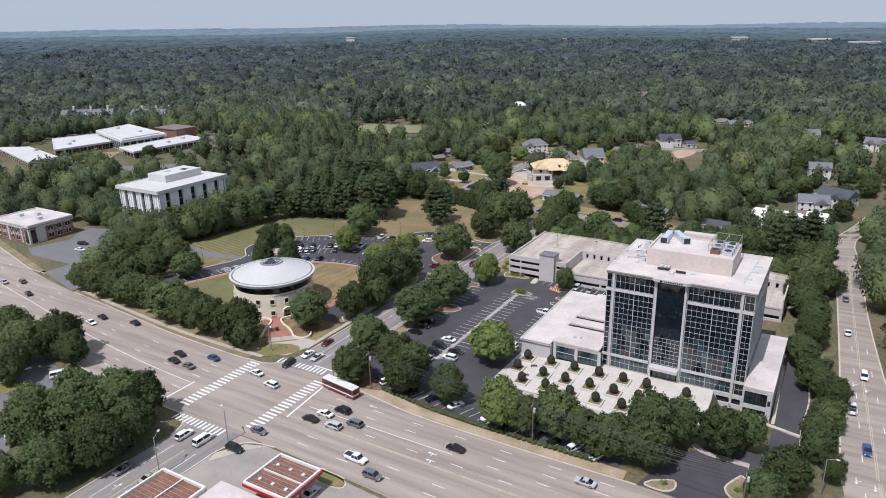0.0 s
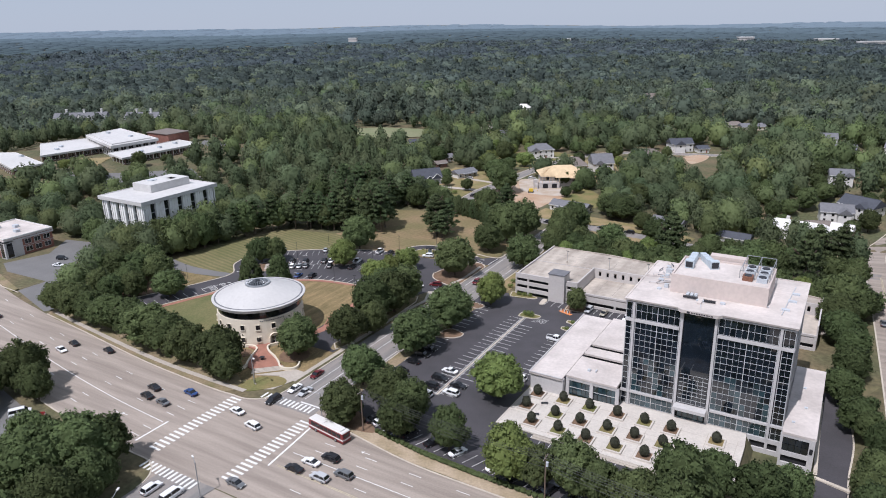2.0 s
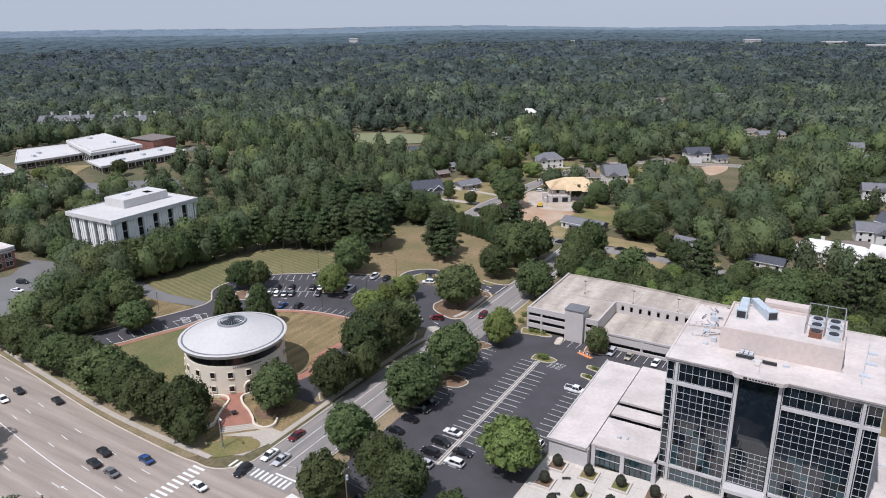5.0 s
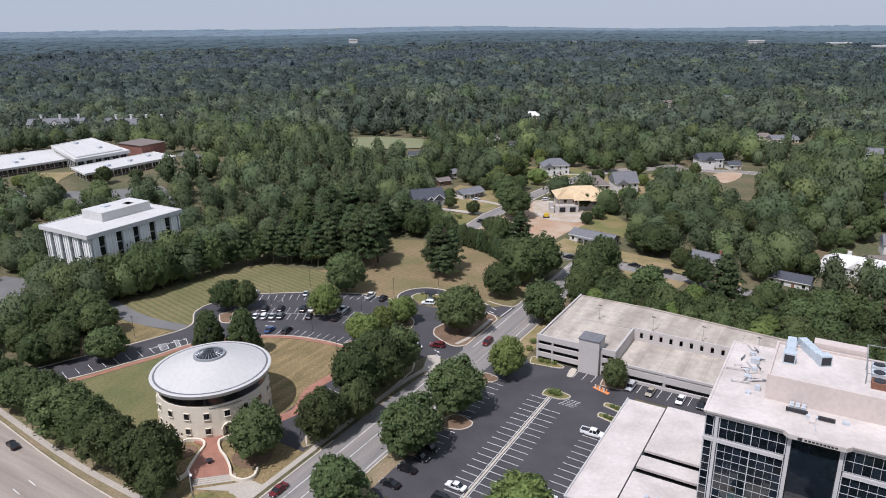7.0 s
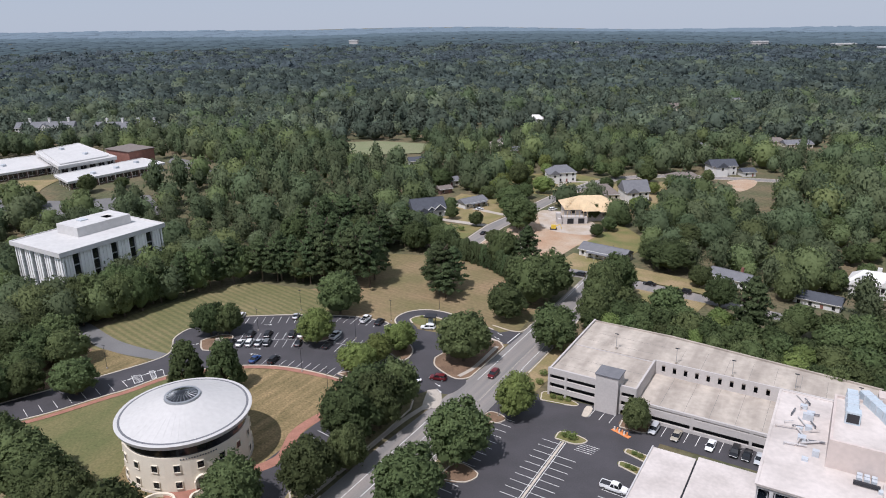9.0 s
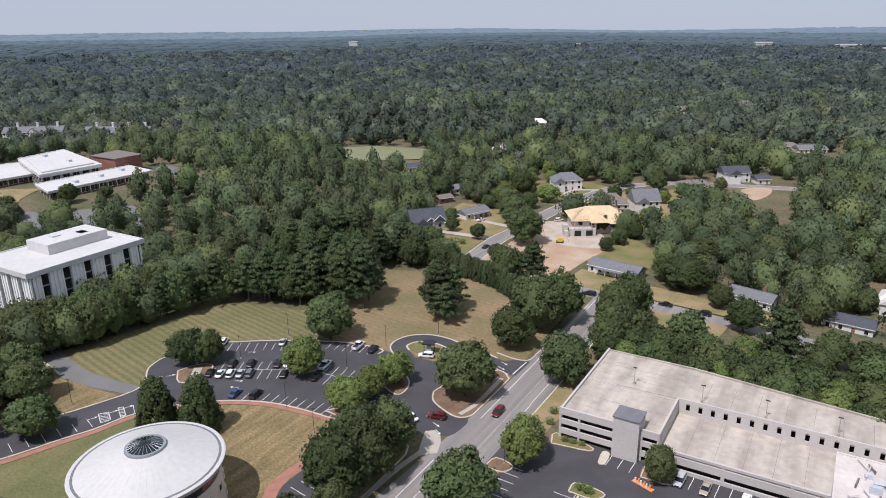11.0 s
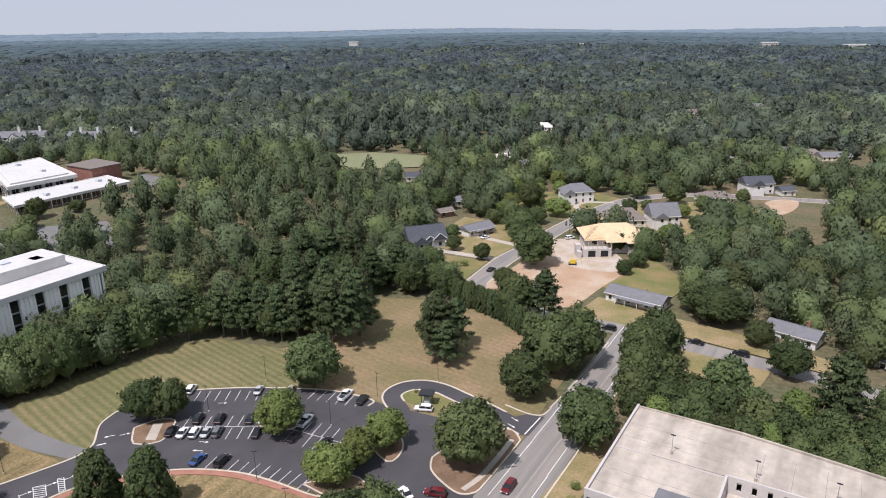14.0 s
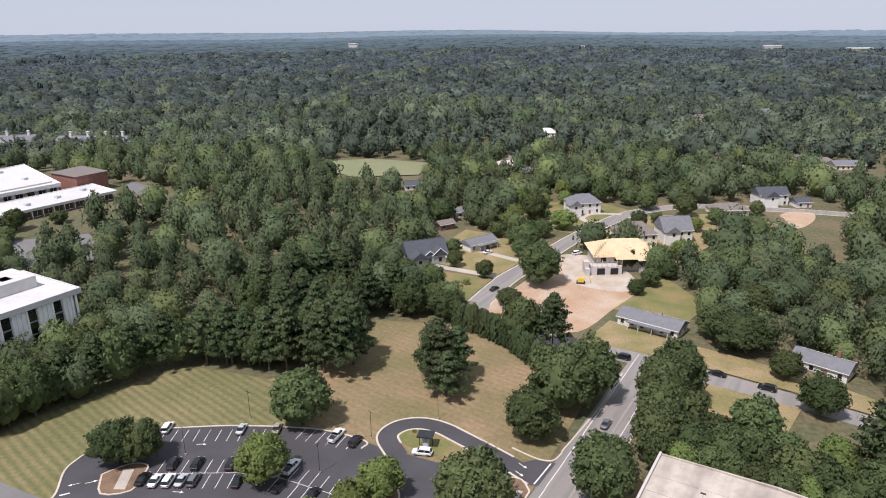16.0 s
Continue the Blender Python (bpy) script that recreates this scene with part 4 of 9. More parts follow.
def lots():
    main = setting("office_lot", area([(10.5, 46), (49.5, 46), (49.5, 108), (73, 108), (73, 115.8), (38, 115.8), (36, 117), (18, 115.5), (8, 112), (8, 98), (10.5, 98)], 0.05), "lot", "dark sealed asphalt car park of the office", "car park")
    l5, l4 = stripe_mesh(5.0, 0.13), stripe_mesh(4.6, 0.13)
    stalls(main, l5, 24.9, 41.8, 90, 23, 2.48, -2)
    stalls(main, l5, 30.2, 42.1, 90, 21, 2.48, -2)
    mark(main, stripe_mesh(57, 0.14), 29.2, 41, 90, 0.066)
    mark(main, stripe_mesh(57, 0.14), 30.4, 41, 90, 0.066)
    setting("divider", area([(29.55, 41), (30.05, 41), (30.05, 98), (29.55, 98)], 0.1, 0.1), "kerb", "narrow pale concrete strip between stalls", "kerb")
    stalls(main, l5, 43.2, 58, 90, 13, 2.48, -3)
    stalls(main, stripe_mesh(3.8, 0.13), 12.6, 66, 90, 14, 2.6, -2)
    stalls(main, l4, 49.2, 115.6, 0, 9, 2.62, -90 - 3)
    stalls(main, l4, 31.5, 115.2, 0, 4, 2.62, -90 - 3)
    for i in range(5):
        mark(main, stripe_mesh(4.2, 0.12), 33 + i * 0.2, 96.0 + i * 0.75, 0, 0.066)
    for pts, mat, lab in (([(27.5, 98), (32.6, 98), (34.5, 100.6), (31, 101.6), (27.6, 101.2)], "grass", "planted island in the car park"), ([(39.2, 110.2), (45.4, 110.6), (46, 115.2), (39.5, 115.4)], "mulch", "mulched island beside the garage"),
                          ([(43.5, 100.5), (49.6, 99), (49.6, 101.2), (44, 102.2)], "grass", "narrow planted island"), ([(43.8, 95), (49.6, 93.6), (49.6, 95.8), (44, 96.8)], "grass", "narrow planted island"),
                          ([(8.2, 97), (12.5, 97), (13.6, 100), (9, 101)], "mulch", "mulched island at the lot's mouth"), ([(11, 71), (17, 73), (18, 77), (12, 78)], "mulch", "mulched island under a tree"),
                          ([(17.6, 112.5), (26, 113.8), (26, 115.6), (17, 117)], "grass", "planted strip at the garage corner"), ([(29.6, 110.6), (30.9, 110.8), (30.7, 115), (29.2, 115)], "kerb", "pale concrete nose by the garage door")):
        setting("lot_island", area(smooth(pts, 3, True), 0.2, 0.25), mat, lab, "island")
        setting("kerb", kerb(smooth(pts + pts[:1], 3), 0.3, 0.22), "kerb", "pale kerb round an island", "kerb")
    bag = thing("road_barrier", "orange and white construction barriers on the lot", "barrier", pose(40.5, 107.6, 0.05, 0, 0, -20))
    for i in range(6):
        part("barrel", Shape().tube(i * 0.7 - 2, 0.2 * (i % 2), 0, 0.95, 0.24, 0.19, 8), "orange" if i % 2 else "siding", bag)
    part("mat", Shape().box(-2.6, -0.5, 0, 2.4, 0.6, 0.12), "orange", bag)
    front = setting("front_lot", area([(18, 20.6), (30, 18.9), (45, 17), (60, 16.3), (92, 15.7), (92, 35.5), (49.5, 36.5), (49.5, 46), (10.5, 46), (12, 28)], 0.054), "lot", "dark asphalt visitor car park behind a hedge", "car park")
    stalls(front, l4, 27, 19.6, -3.6, 24, 2.6, 68)
    stalls(front, l4, 52, 35.6, -1.0, 14, 2.6, -90)
    # bank lot
    bank = setting("bank_lot", area(smooth([(-97, 32), (-90, 44), (-85.2, 56.4), (-82.5, 62.6), (-79.9, 72.1), (-74, 80.5), (-65, 88.5), (-54, 93.8), (-44, 95.6), (-32, 96.4), (-22, 96), (-14, 95.5), (-10.5, 102), (-5, 103), (-3.7, 108), (-4.6, 112.5), (-12, 120), (-17, 126), (-22, 131), (-34, 131.5), (-46, 133), (-58, 131.5), (-70, 126.4), (-80, 121), (-94, 112), (-98, 106), (-99.7, 97), (-97.8, 89.7), (-91.9, 84.2), (-90.7, 79), (-92.7, 71.6), (-96, 63), (-101, 52), (-106, 40)], 3, True), 0.05), "lot", "dark sealed asphalt car park of the bank", "car park")
    for i in range(13):
        x = -63.5 + i * 2.55
        y = 89.9 + 5.9 * math.sin(min(1, (x + 63.5) / 30) * math.pi / 2)
        mark(bank, l4, x, y, 104 - i * 1.2, 0.066)
    stalls(bank, l5, -78.9, 99.4, 31, 8, 2.7, 118)
    stalls(bank, l5, -77.4, 98.9 + 1.0, 31, 8, 2.7, -62)
    mark(bank, stripe_mesh(20, 0.13), -79.5, 99.2, 31, 0.066)
    stalls(bank, l5, -54.4, 112.2, 6, 7, 2.7, 102)
    stalls(bank, l5, -54.0, 112.2, 6, 7, 2.7, -78)
    mark(bank, stripe_mesh(17, 0.13), -55, 112.2, 6, 0.066)
    stalls(bank, l5, -91.5, 112.4, 30.5, 11, 2.7, -60)
    stalls(bank, l5, -62, 130, 13, 6, 2.7, -80)
    # hatched fields and arrows on the curving drive
    for (ax, ay), (bx, by), (cx, cy), (dx, dy), n in (((-88.1, 67.5), (-86.6, 69.4), (-82.8, 67.4), (-83.6, 65.2), 6), ((-86.3, 71.9), (-85.5, 72.9), (-81.2, 70.6), (-81.5, 69.4), 6)):
        for (px, py), (qx, qy) in (((ax, ay), (bx, by)), ((bx, by), (cx, cy)), ((cx, cy), (dx, dy)), ((dx, dy), (ax, ay))):
            mark(bank, stripe_mesh(math.hypot(qx - px, qy - py), 0.16), px, py, math.degrees(math.atan2(qy - py, qx - px)), 0.066)
        for i in range(n):
            f, g = i / n, (i + 1) / n
            px, py, qx, qy = ax + (dx - ax) * f, ay + (dy - ay) * f, bx + (cx - bx) * g, by + (cy - by) * g
            mark(bank, stripe_mesh(math.hypot(qx - px, qy - py), 0.16), px, py, math.degrees(math.atan2(qy - py, qx - px)), 0.066)
    mark(bank, l4, -83.8, 74.7, -33, 0.066)
    for i in range(8):
        mark(bank, l4, -88.3 - i * 1.3, 64.5 - i * 3.2, -17, 0.066)
    mark(bank, stripe_mesh(2.0, 0.4), -90.5, 84.1, 54, 0.066)
    for x, y, a in ((-91.3, 88, 235), (-88.8, 90.4, 55), (-85.7, 70.1, 70), (-84.3, 73.6, 70), (-87.4, 65.5, 70), (-79.3, 112.4, 30), (-69.4, 97.7, 25), (-67.8, 94.6, 205), (-10, 106, -20), (-8, 103.5, -30)):
        arrow(bank, x, y, a, 0.068)
    outline = [smooth([(-98, 106), (-94.4, 111.8), (-91.5, 113.4), (-80, 121.2), (-70, 126.6)], 4), smooth([(-70, 126.6), (-58, 131.7), (-46, 133), (-45, 130)], 4),
               smooth([(-98, 106), (-99.7, 97), (-99.5, 94), (-97.8, 89.7), (-91.9, 84.2), (-90.6, 81), (-90.7, 77.9), (-92.7, 71.6), (-96, 63), (-101, 52), (-106, 40)], 4),
               smooth([(-97, 32), (-90, 44), (-85.2, 56.4), (-82.5, 62.6), (-79.9, 72.1), (-74, 80.2), (-65, 88), (-54, 93.2), (-44, 95), (-33, 95.8), (-29, 99)], 4)]
    for ln in outline:
        setting("kerb", kerb(ln, 0.45), "kerb", "pale concrete kerb of the bank lot", "kerb")
    upper, lower = smooth([(-156, 88), (-142, 85.2), (-131, 83.7), (-114, 80.6), (-102, 80.7), (-91, 82)], 5), smooth([(-156, 81), (-140, 79.3), (-122.5, 75.9), (-114.5, 74.4), (-103, 75), (-91, 77.6)], 5)
    setting("bank_drive", sheet(upper, lower, 0.054), "lot_pale", "worn grey asphalt drive", "path")
    setting("lawn", area(smooth([(-98, 63.5), (-95.4, 65.3), (-93, 72), (-92, 75.8), (-101, 75), (-113, 73.6), (-110, 67.5)], 3, True), 0.06), "meadow", "dry grass wedge beside the drive", "lawn")
    setting("planting_bed", area(smooth([(-128, 56), (-119, 71), (-113, 72.2), (-108, 65), (-100, 60), (-105, 48), (-118, 46)], 3, True), 0.05), "mulch", "dark mulched slope under trees", "bed")
    setting("kerb", kerb(smooth([(-140, 79.2), (-126, 76.5), (-116, 74.6)], 5), 0.5, 0.5), "kerb", "low pale wall beside the drive", "kerb")
    setting("pavement", area([(-10.8, 102.2), (-9, 103.7), (-6.6, 102.4), (-4.9, 99.8), (-3.6, 96), (-6.8, 93), (-8.4, 96)], 0.13, 0.13), "concrete", "pale concrete corner of the lot's mouth", "pavement")
    setting("bank_lot", area([(-26, 50.5), (-19, 47), (-10.5, 47), (-10, 93), (-22, 97), (-26.5, 84)], 0.062), "lot", "dark asphalt strip beside the bank", "car park")
    stalls(bank, l4, -25.8, 62, 80, 9, 2.7, -8, 0.072)
    # islands of the bank lot
    for pts, mat, lab in (([(-89.2, 93.2), (-83.4, 88.9), (-78.6, 92.8), (-80.8, 97.5), (-83.3, 100.6), (-87.2, 98.7)], "mulch", "bare clay island with a pale path"), ([(-61, 108.5), (-55, 112), (-56, 116), (-60, 116), (-64, 111)], "mulch", "mulched island under a tree"),
                          ([(-38, 97.5), (-26, 97), (-25, 103), (-31, 105)], "mulch", "mulched island under a tree"), ([(-36, 117), (-27, 113), (-26, 117), (-29, 122), (-36, 125)], "mulch", "mulched island with red shrubs"),
                          ([(-18.9, 119.3), (-16.7, 115.4), (-11.9, 112.7), (-7.4, 111.4), (-4.7, 113.2), (-4.2, 117), (-4.3, 132.8), (-5, 136), (-9.5, 138), (-17, 128)], "mulch", "mulched island under a large tree"),
                          ([(-14, 52), (-10, 52), (-9.6, 92), (-16, 95), (-16, 86), (-12.5, 74)], "sand", "mulched verge under street trees")):
        setting("lot_island", area(smooth(pts, 3, True), 0.18, 0.22), mat, lab, "island")
        setting("kerb", kerb(smooth(pts + pts[:1], 3), 0.4, 0.2), "kerb", "pale kerb round an island", "kerb")
    setting("brick_path", area([(-82.2, 91.2), (-80, 92.4), (-84.8, 98.4), (-86.6, 96.8)], 0.2, 0.1), "concrete", "pale concrete path across the island", "path")
    # drive-through loop
    loop = smooth([(-36, 132), (-42.5, 137), (-42.6, 142.3), (-39, 146), (-33.5, 147), (-27, 145.8), (-15, 143), (-5, 140)], 6)
    setting("drive_loop", ribbon(loop, 5.0, 0.056), "lot", "narrow asphalt loop of the drive-through", "path")
    setting("drive_loop", ribbon([(-36, 131), (-26, 132), (-14, 139)], 5.0, 0.053), "lot", "narrow asphalt loop of the drive-through", "path")
    setting("kerb", kerb(offset(loop[3:], -2.6), 0.5), "kerb", "pale kerb of the loop", "kerb")
    setting("kerb", kerb(offset(loop[:-5], 2.5), 0.5), "kerb", "pale kerb of the loop", "kerb")
    setting("lawn", area(smooth([(-40, 138), (-39, 142.6), (-33, 144), (-26, 142), (-20, 140), (-30, 136)], 3, True), 0.1, 0.1), "grass", "grass inside the loop", "lawn")
    setting("exit_apron", area([(-14, 139), (-8.5, 136.5), (-3.6, 138), (-3.4, 147.5), (-8, 146.5)], 0.058), "lot", "dark asphalt exit of the loop", "path")
    mark(bank, stripe_mesh(8.6, 0.3), -4.6, 138.2, 88, 0.072)
    for x, y in ((-9, 140), (-9.5, 143)):
        arrow(bank, x, y, -20, 0.074)
    for ln in ([(-14.5, 148), (-8, 147), (-4.4, 148), (-3.6, 152)], [(-13, 138.6), (-8.4, 136.2), (-5.2, 136), (-4.2, 128)], [(-3.9, 152), (-2.8, 175), (-3.2, 196)], [(8.8, 118), (8.8, 150), (7.6, 190)]):
        setting("kerb", kerb(smooth(ln, 4), 0.4), "kerb", "pale concrete kerb", "kerb")
    setting("pavement", ribbon(smooth([(-6.2, 134.6), (-5.9, 120), (-7.2, 112.8)], 5), 1.3, 0.2), "concrete", "pale concrete footpath", "pavement")
    # right drive and its apron
    ea = smooth([(119.5, 30), (119.4, 42), (119.5, 58), (118.6, 75), (118, 97)], 6)
    eb = smooth([(127, 30), (126.4, 42), (125.8, 58), (126.4, 75), (124, 97)], 6)
    setting("east_drive", sheet(ea, eb, 0.08), "lot", "dark asphalt drive sunk beside the office", "path")
    setting("kerb", kerb(eb, 0.4, 0.2, 0.08), "kerb", "pale kerb along the sunk drive", "kerb")
    setting("kerb", kerb([(117.6, 56.2), (121, 55.4), (126.3, 53.6)], 0.9, 0.35), "kerb", "pale concrete walk across the drive", "kerb")
    setting("east_drive", area([(97, 12.5), (121, 11), (123, 24), (122, 36), (108, 36), (106.5, 33), (100, 22)], 0.05), "lot", "dark asphalt entrance drive", "path")
    setting("kerb", kerb([(118.7, 92), (118.8, 80), (119, 70), (119.3, 57)], 0.8, 0.2), "kerb", "pale concrete walk beside the drive", "kerb")
    for pts in ([(99.5, 15), (103.6, 17.2), (104.4, 14.5), (102.5, 12.6), (98.5, 13)], [(116, 26), (119, 23), (121, 17.5), (116.5, 16.4), (113.6, 20)]):
        setting("lot_island", area(smooth(pts, 3, True), 0.2, 0.25), "sand", "dry island at the entrance", "island")
        setting("kerb", kerb(smooth(pts + pts[:1], 3), 0.4, 0.22), "kerb", "pale kerb round an island", "kerb")
    setting("kerb", kerb(smooth([(104.5, 33), (108, 31), (117, 30.5)], 4), 1.6, 0.15), "concrete", "pale concrete walk", "pavement")
    # left-hand lots
    west = setting("west_lot", area([(-78, -14.5), (-48, -19.5), (-44, -30), (-30, -60), (-70, -80), (-110, -60), (-100, -20)], 0.05), "lot_pale", "grey asphalt car park behind trees", "car park")
    stalls(west, l5, -50, -62, 62, 12, 2.7, 150)
    setting("lot_island", area(smooth([(-72, -31), (-66, -27), (-62, -28), (-64, -33), (-70, -36)], 3, True), 0.2, 0.25), "grass", "planted island in the car park", "island")
    setting("brick_lot", area([(-188, 45), (-176, 40), (-150, 41), (-150, 30), (-121, 23), (-119, 27), (-140, 46), (-168, 84), (-196, 78), (-183, 62)], 0.05), "lot_pale", "grey asphalt car park of the brick office", "car park")
    setting("gas_lot", area([(8.2, -50), (8.2, -25), (17, -16), (34, -17), (90, -21), (90, -70), (8.2, -70)], 0.056), "forecourt", "grey concrete forecourt of the gas station", "forecourt")
    setting("lot_island", area(smooth([(33, -16.8), (41, -17.2), (41.5, -20), (35, -20)], 3, True), 0.2, 0.25), "grass", "grass island of the forecourt", "island")
    setting("kerb", kerb(smooth([(32.5, -17), (41, -17.4), (42, -20), (34, -20.4)], 4), 0.4, 0.2), "kerb", "pale kerb round an island", "kerb")
    setting("verge", area([(8.2, -24), (12, -18), (17.5, -15.8), (13, -21), (9.5, -27)], 0.12, 0.1), "concrete", "worn concrete corner by the signal pole", "pavement")
    setting("school_yard", sheet([(-240, 190), (-262, 160), (-300, 140)], [(-212, 178), (-240, 140), (-280, 118)], 0.5), "lot_pale", "asphalt drive by the school", "path")
    setting("office_yard", area([(-196, 84), (-146, 80), (-142, 140), (-150, 150), (-196, 140)], 0.04), "lot_pale", "grey drive round the white office", "path")


lots()


# ---- trees
def unit(a):
    return a / (np.linalg.norm(a, axis=1)[:, None] + 1e-9)


def cards(rng, centers, radii, n, size, up=0.35, squash=0.85, heart=None, blend=(0.42, 0.62, 0.42), depth=(0.7, 1.1)):
    """n leafy cards on each clump, turned outwards; with a heart given, also soft normals that follow clump and crown."""
    c = np.repeat(centers, n, axis=0)
    r = np.repeat(radii, n)[:, None]
    d = rng.normal(size=c.shape)
    d[:, 2] += up
    d = unit(d)
    p = c + d * r * rng.uniform(*depth, (len(c), 1)) * np.array([1, 1, squash])
    nrm = unit(d + rng.normal(scale=0.45, size=d.shape))
    t = unit(np.cross(nrm, rng.normal(size=d.shape)))
    b = np.cross(nrm, t)
    s = (size * rng.uniform(0.55, 1.3, (len(c), 1)))
    v = np.stack([p - t * s - b * s * 0.6, p + t * s * 0.9 - b * s * 0.5, p + b * s * 1.1], axis=1).reshape(-1, 3)
    f = np.arange(len(v)).reshape(-1, 3)
    if heart is None:
        return v, f
    nn = unit(blend[0] * d + blend[1] * unit(p - np.array(heart)) + blend[2] * nrm + np.array((0, 0, 0.22)))
    return v, f, np.repeat(nn, 3, axis=0)


def lump(rng, center, rx, rz, rough, rings=5, k=8):
    """A rough closed lump of foliage."""
    v = []
    for i in range(1, rings):
        a = math.pi * i / rings
        for j in range(k):
            b = 2 * math.pi * (j + 0.5 * (i % 2)) / k
            q = 1 + rng.uniform(-rough, rough)
            v.append((center[0] + rx * q * math.sin(a) * math.cos(b), center[1] + rx * q * math.sin(a) * math.sin(b), center[2] + rz * q * math.cos(a)))
    f = []
    for i in range(rings - 2):
        for j in range(k):
            f.append((i * k + j, (i + 1) * k + j, (i + 1) * k + (j + 1) % k, i * k + (j + 1) % k))
    f.append(tuple(range(k)))
    f.append(tuple(reversed(range((rings - 2) * k, (rings - 1) * k))))
    return v, f


def layout(rng, kind, clumps):
    """Places and radii of leafy clumps in a crown of radius 1 and height 1."""
    cs, rs = [], []
    lobes = rng.uniform(0, 6.28, 3)
    if kind == "oak":
        for i in range(clumps):
            z = 1 - 1.72 * (i + 0.5) / clumps
            a = 2.39996 * i + rng.uniform(-0.35, 0.35)
            ring = math.sqrt(max(0.0, 1 - z * z))
            q = rng.uniform(0.64, 0.84) * (1 + 0.10 * math.sin(2 * a + lobes[0]) * ring + 0.07 * math.sin(3 * a + lobes[1] + 2 * z))
            if rng.uniform() < 0.10:
                q *= 0.7
            cs.append((math.cos(a) * ring * q, math.sin(a) * ring * q, 0.48 + z * q * (0.52 if z > 0 else 0.46)))
            rs.append(rng.uniform(0.15, 0.27))
    elif kind == "pine":
        levels = max(5, int(clumps / 11))
        for k in range(levels):
            h = 0.26 + 0.67 * (k + rng.uniform(0, 0.45)) / levels
            w = min(0.95, 1.2 * (1 - h) ** 0.66) * rng.uniform(0.82, 1.1)
            turn = rng.uniform(0, 6.28)
            for j in range(6):
                a = turn + j * 1.047 + rng.uniform(-0.3, 0.3)
                for f in (0.45, 0.9) if k < levels - 1 else (0.4,):
                    q = w * f * rng.uniform(0.75, 1.1)
                    cs.append((q * math.cos(a), q * math.sin(a), h + 0.02 * f + rng.uniform(-0.02, 0.025)))
                    rs.append(rng.uniform(0.17, 0.3))
        cs.append((0, 0, 0.95))
        rs.append(0.16)
    else:
        for i in range(clumps):
            h = 0.04 + 0.9 * (i + 0.5) / clumps
            w = 0.8 * (1 - h ** 1.7) ** 0.6 * rng.uniform(0.82, 1.05)
            a = 2.39996 * i + rng.uniform(-0.3, 0.3)
            cs.append((w * math.cos(a), w * math.sin(a), h))
            rs.append(rng.uniform(0.17, 0.25))
    return np.array(cs), np.array(rs)


def crown_mesh(name, seed, kind, mat, clumps, n, size):
    """A crown of radius 1 to height 1 (x, y within 1, z from 0 to 1), uneven and open, made of leafy clumps."""
    rng = np.random.default_rng(seed)
    cs, rs = layout(rng, kind, clumps)
    # real proportions while the cards are laid, so that they are not flattened
    asp = {"oak": 1.75, "pine": 2.6, "column": 2.2}[kind]
    real = cs * np.array([1, 1, asp])
    v, f, nn = cards(rng, real, rs, n, size, 0.35, 0.34 if kind == "pine" else 0.85, (0, 0, 0.42 * asp), (0.4, 0.5, 0.4) if kind == "pine" else (0.25, 0.62, 0.58), (0.72, 1.2))
    v[:, 2] /= asp
    nn[:, 2] *= asp
    nn = unit(nn)
    v, f, nn = v.tolist(), f.tolist(), nn.tolist()
    for c, r in zip(cs, rs):
        lv, lf = lump(rng, c, r * 0.7, r * 0.7 / asp * (0.34 if kind == "pine" else 0.95), 0.3, 3, 5)
        k = len(v)
        v += lv
        nn += unit(np.array(lv) - np.array(c) * np.array((0.6, 0.6, 0.8))).tolist()
        f += [tuple(k + i for i in q) for q in lf]
    if kind == "oak":
        # dense foliage within
        heart = (0, 0, 0.46)
        lv, lf = lump(rng, heart, 0.68, 0.4, 0.12, 8, 12)
        k = len(v)
        v += lv
        nn += unit((np.array(lv) - np.array(heart)) * np.array((1, 1, 1.6))).tolist()
        f += [tuple(k + i for i in q) for q in lf]
    return leafy_mesh(name, v, f, nn, MAT[mat])


def leafy_mesh(name, v, f, nn, *mats):
    me = bpy.data.meshes.new(name)
    me.from_pydata(v, [], f)
    me.polygons.foreach_set("use_smooth", [True] * len(f))
    for m in mats:
        me.materials.append(m)
    me.update()
    me.normals_split_custom_set_from_vertices(nn)
    return me


def trunk_mesh(kind, seed, base):
    """A tapered trunk that forks into limbs, to height 1 and radius 1."""
    rng = random.Random(seed)
    s = Shape()
    w = 0.055 if kind != "pine" else 0.045
    z0 = 0
    for z1, r0, r1 in ((0.08, 1.35, 1.0), (base, 1.0, 0.8), (0.62, 0.8, 0.45), (0.9, 0.45, 0.1)):
        s.tube(0, 0, z0, z1, w * r0, w * r1, 7, False)
        z0 = z1
    for i in range(7):
        a, z = i * 2.4 + rng.uniform(-0.4, 0.4), base + rng.uniform(0, 0.3)
        r = rng.uniform(0.45, 0.75)
        s.rod((0, 0, z), (r * math.cos(a), r * math.sin(a), z + rng.uniform(0.12, 0.3)), w * 0.35, 4)
    return s.mesh("trunk", "bark")


TREE = {}


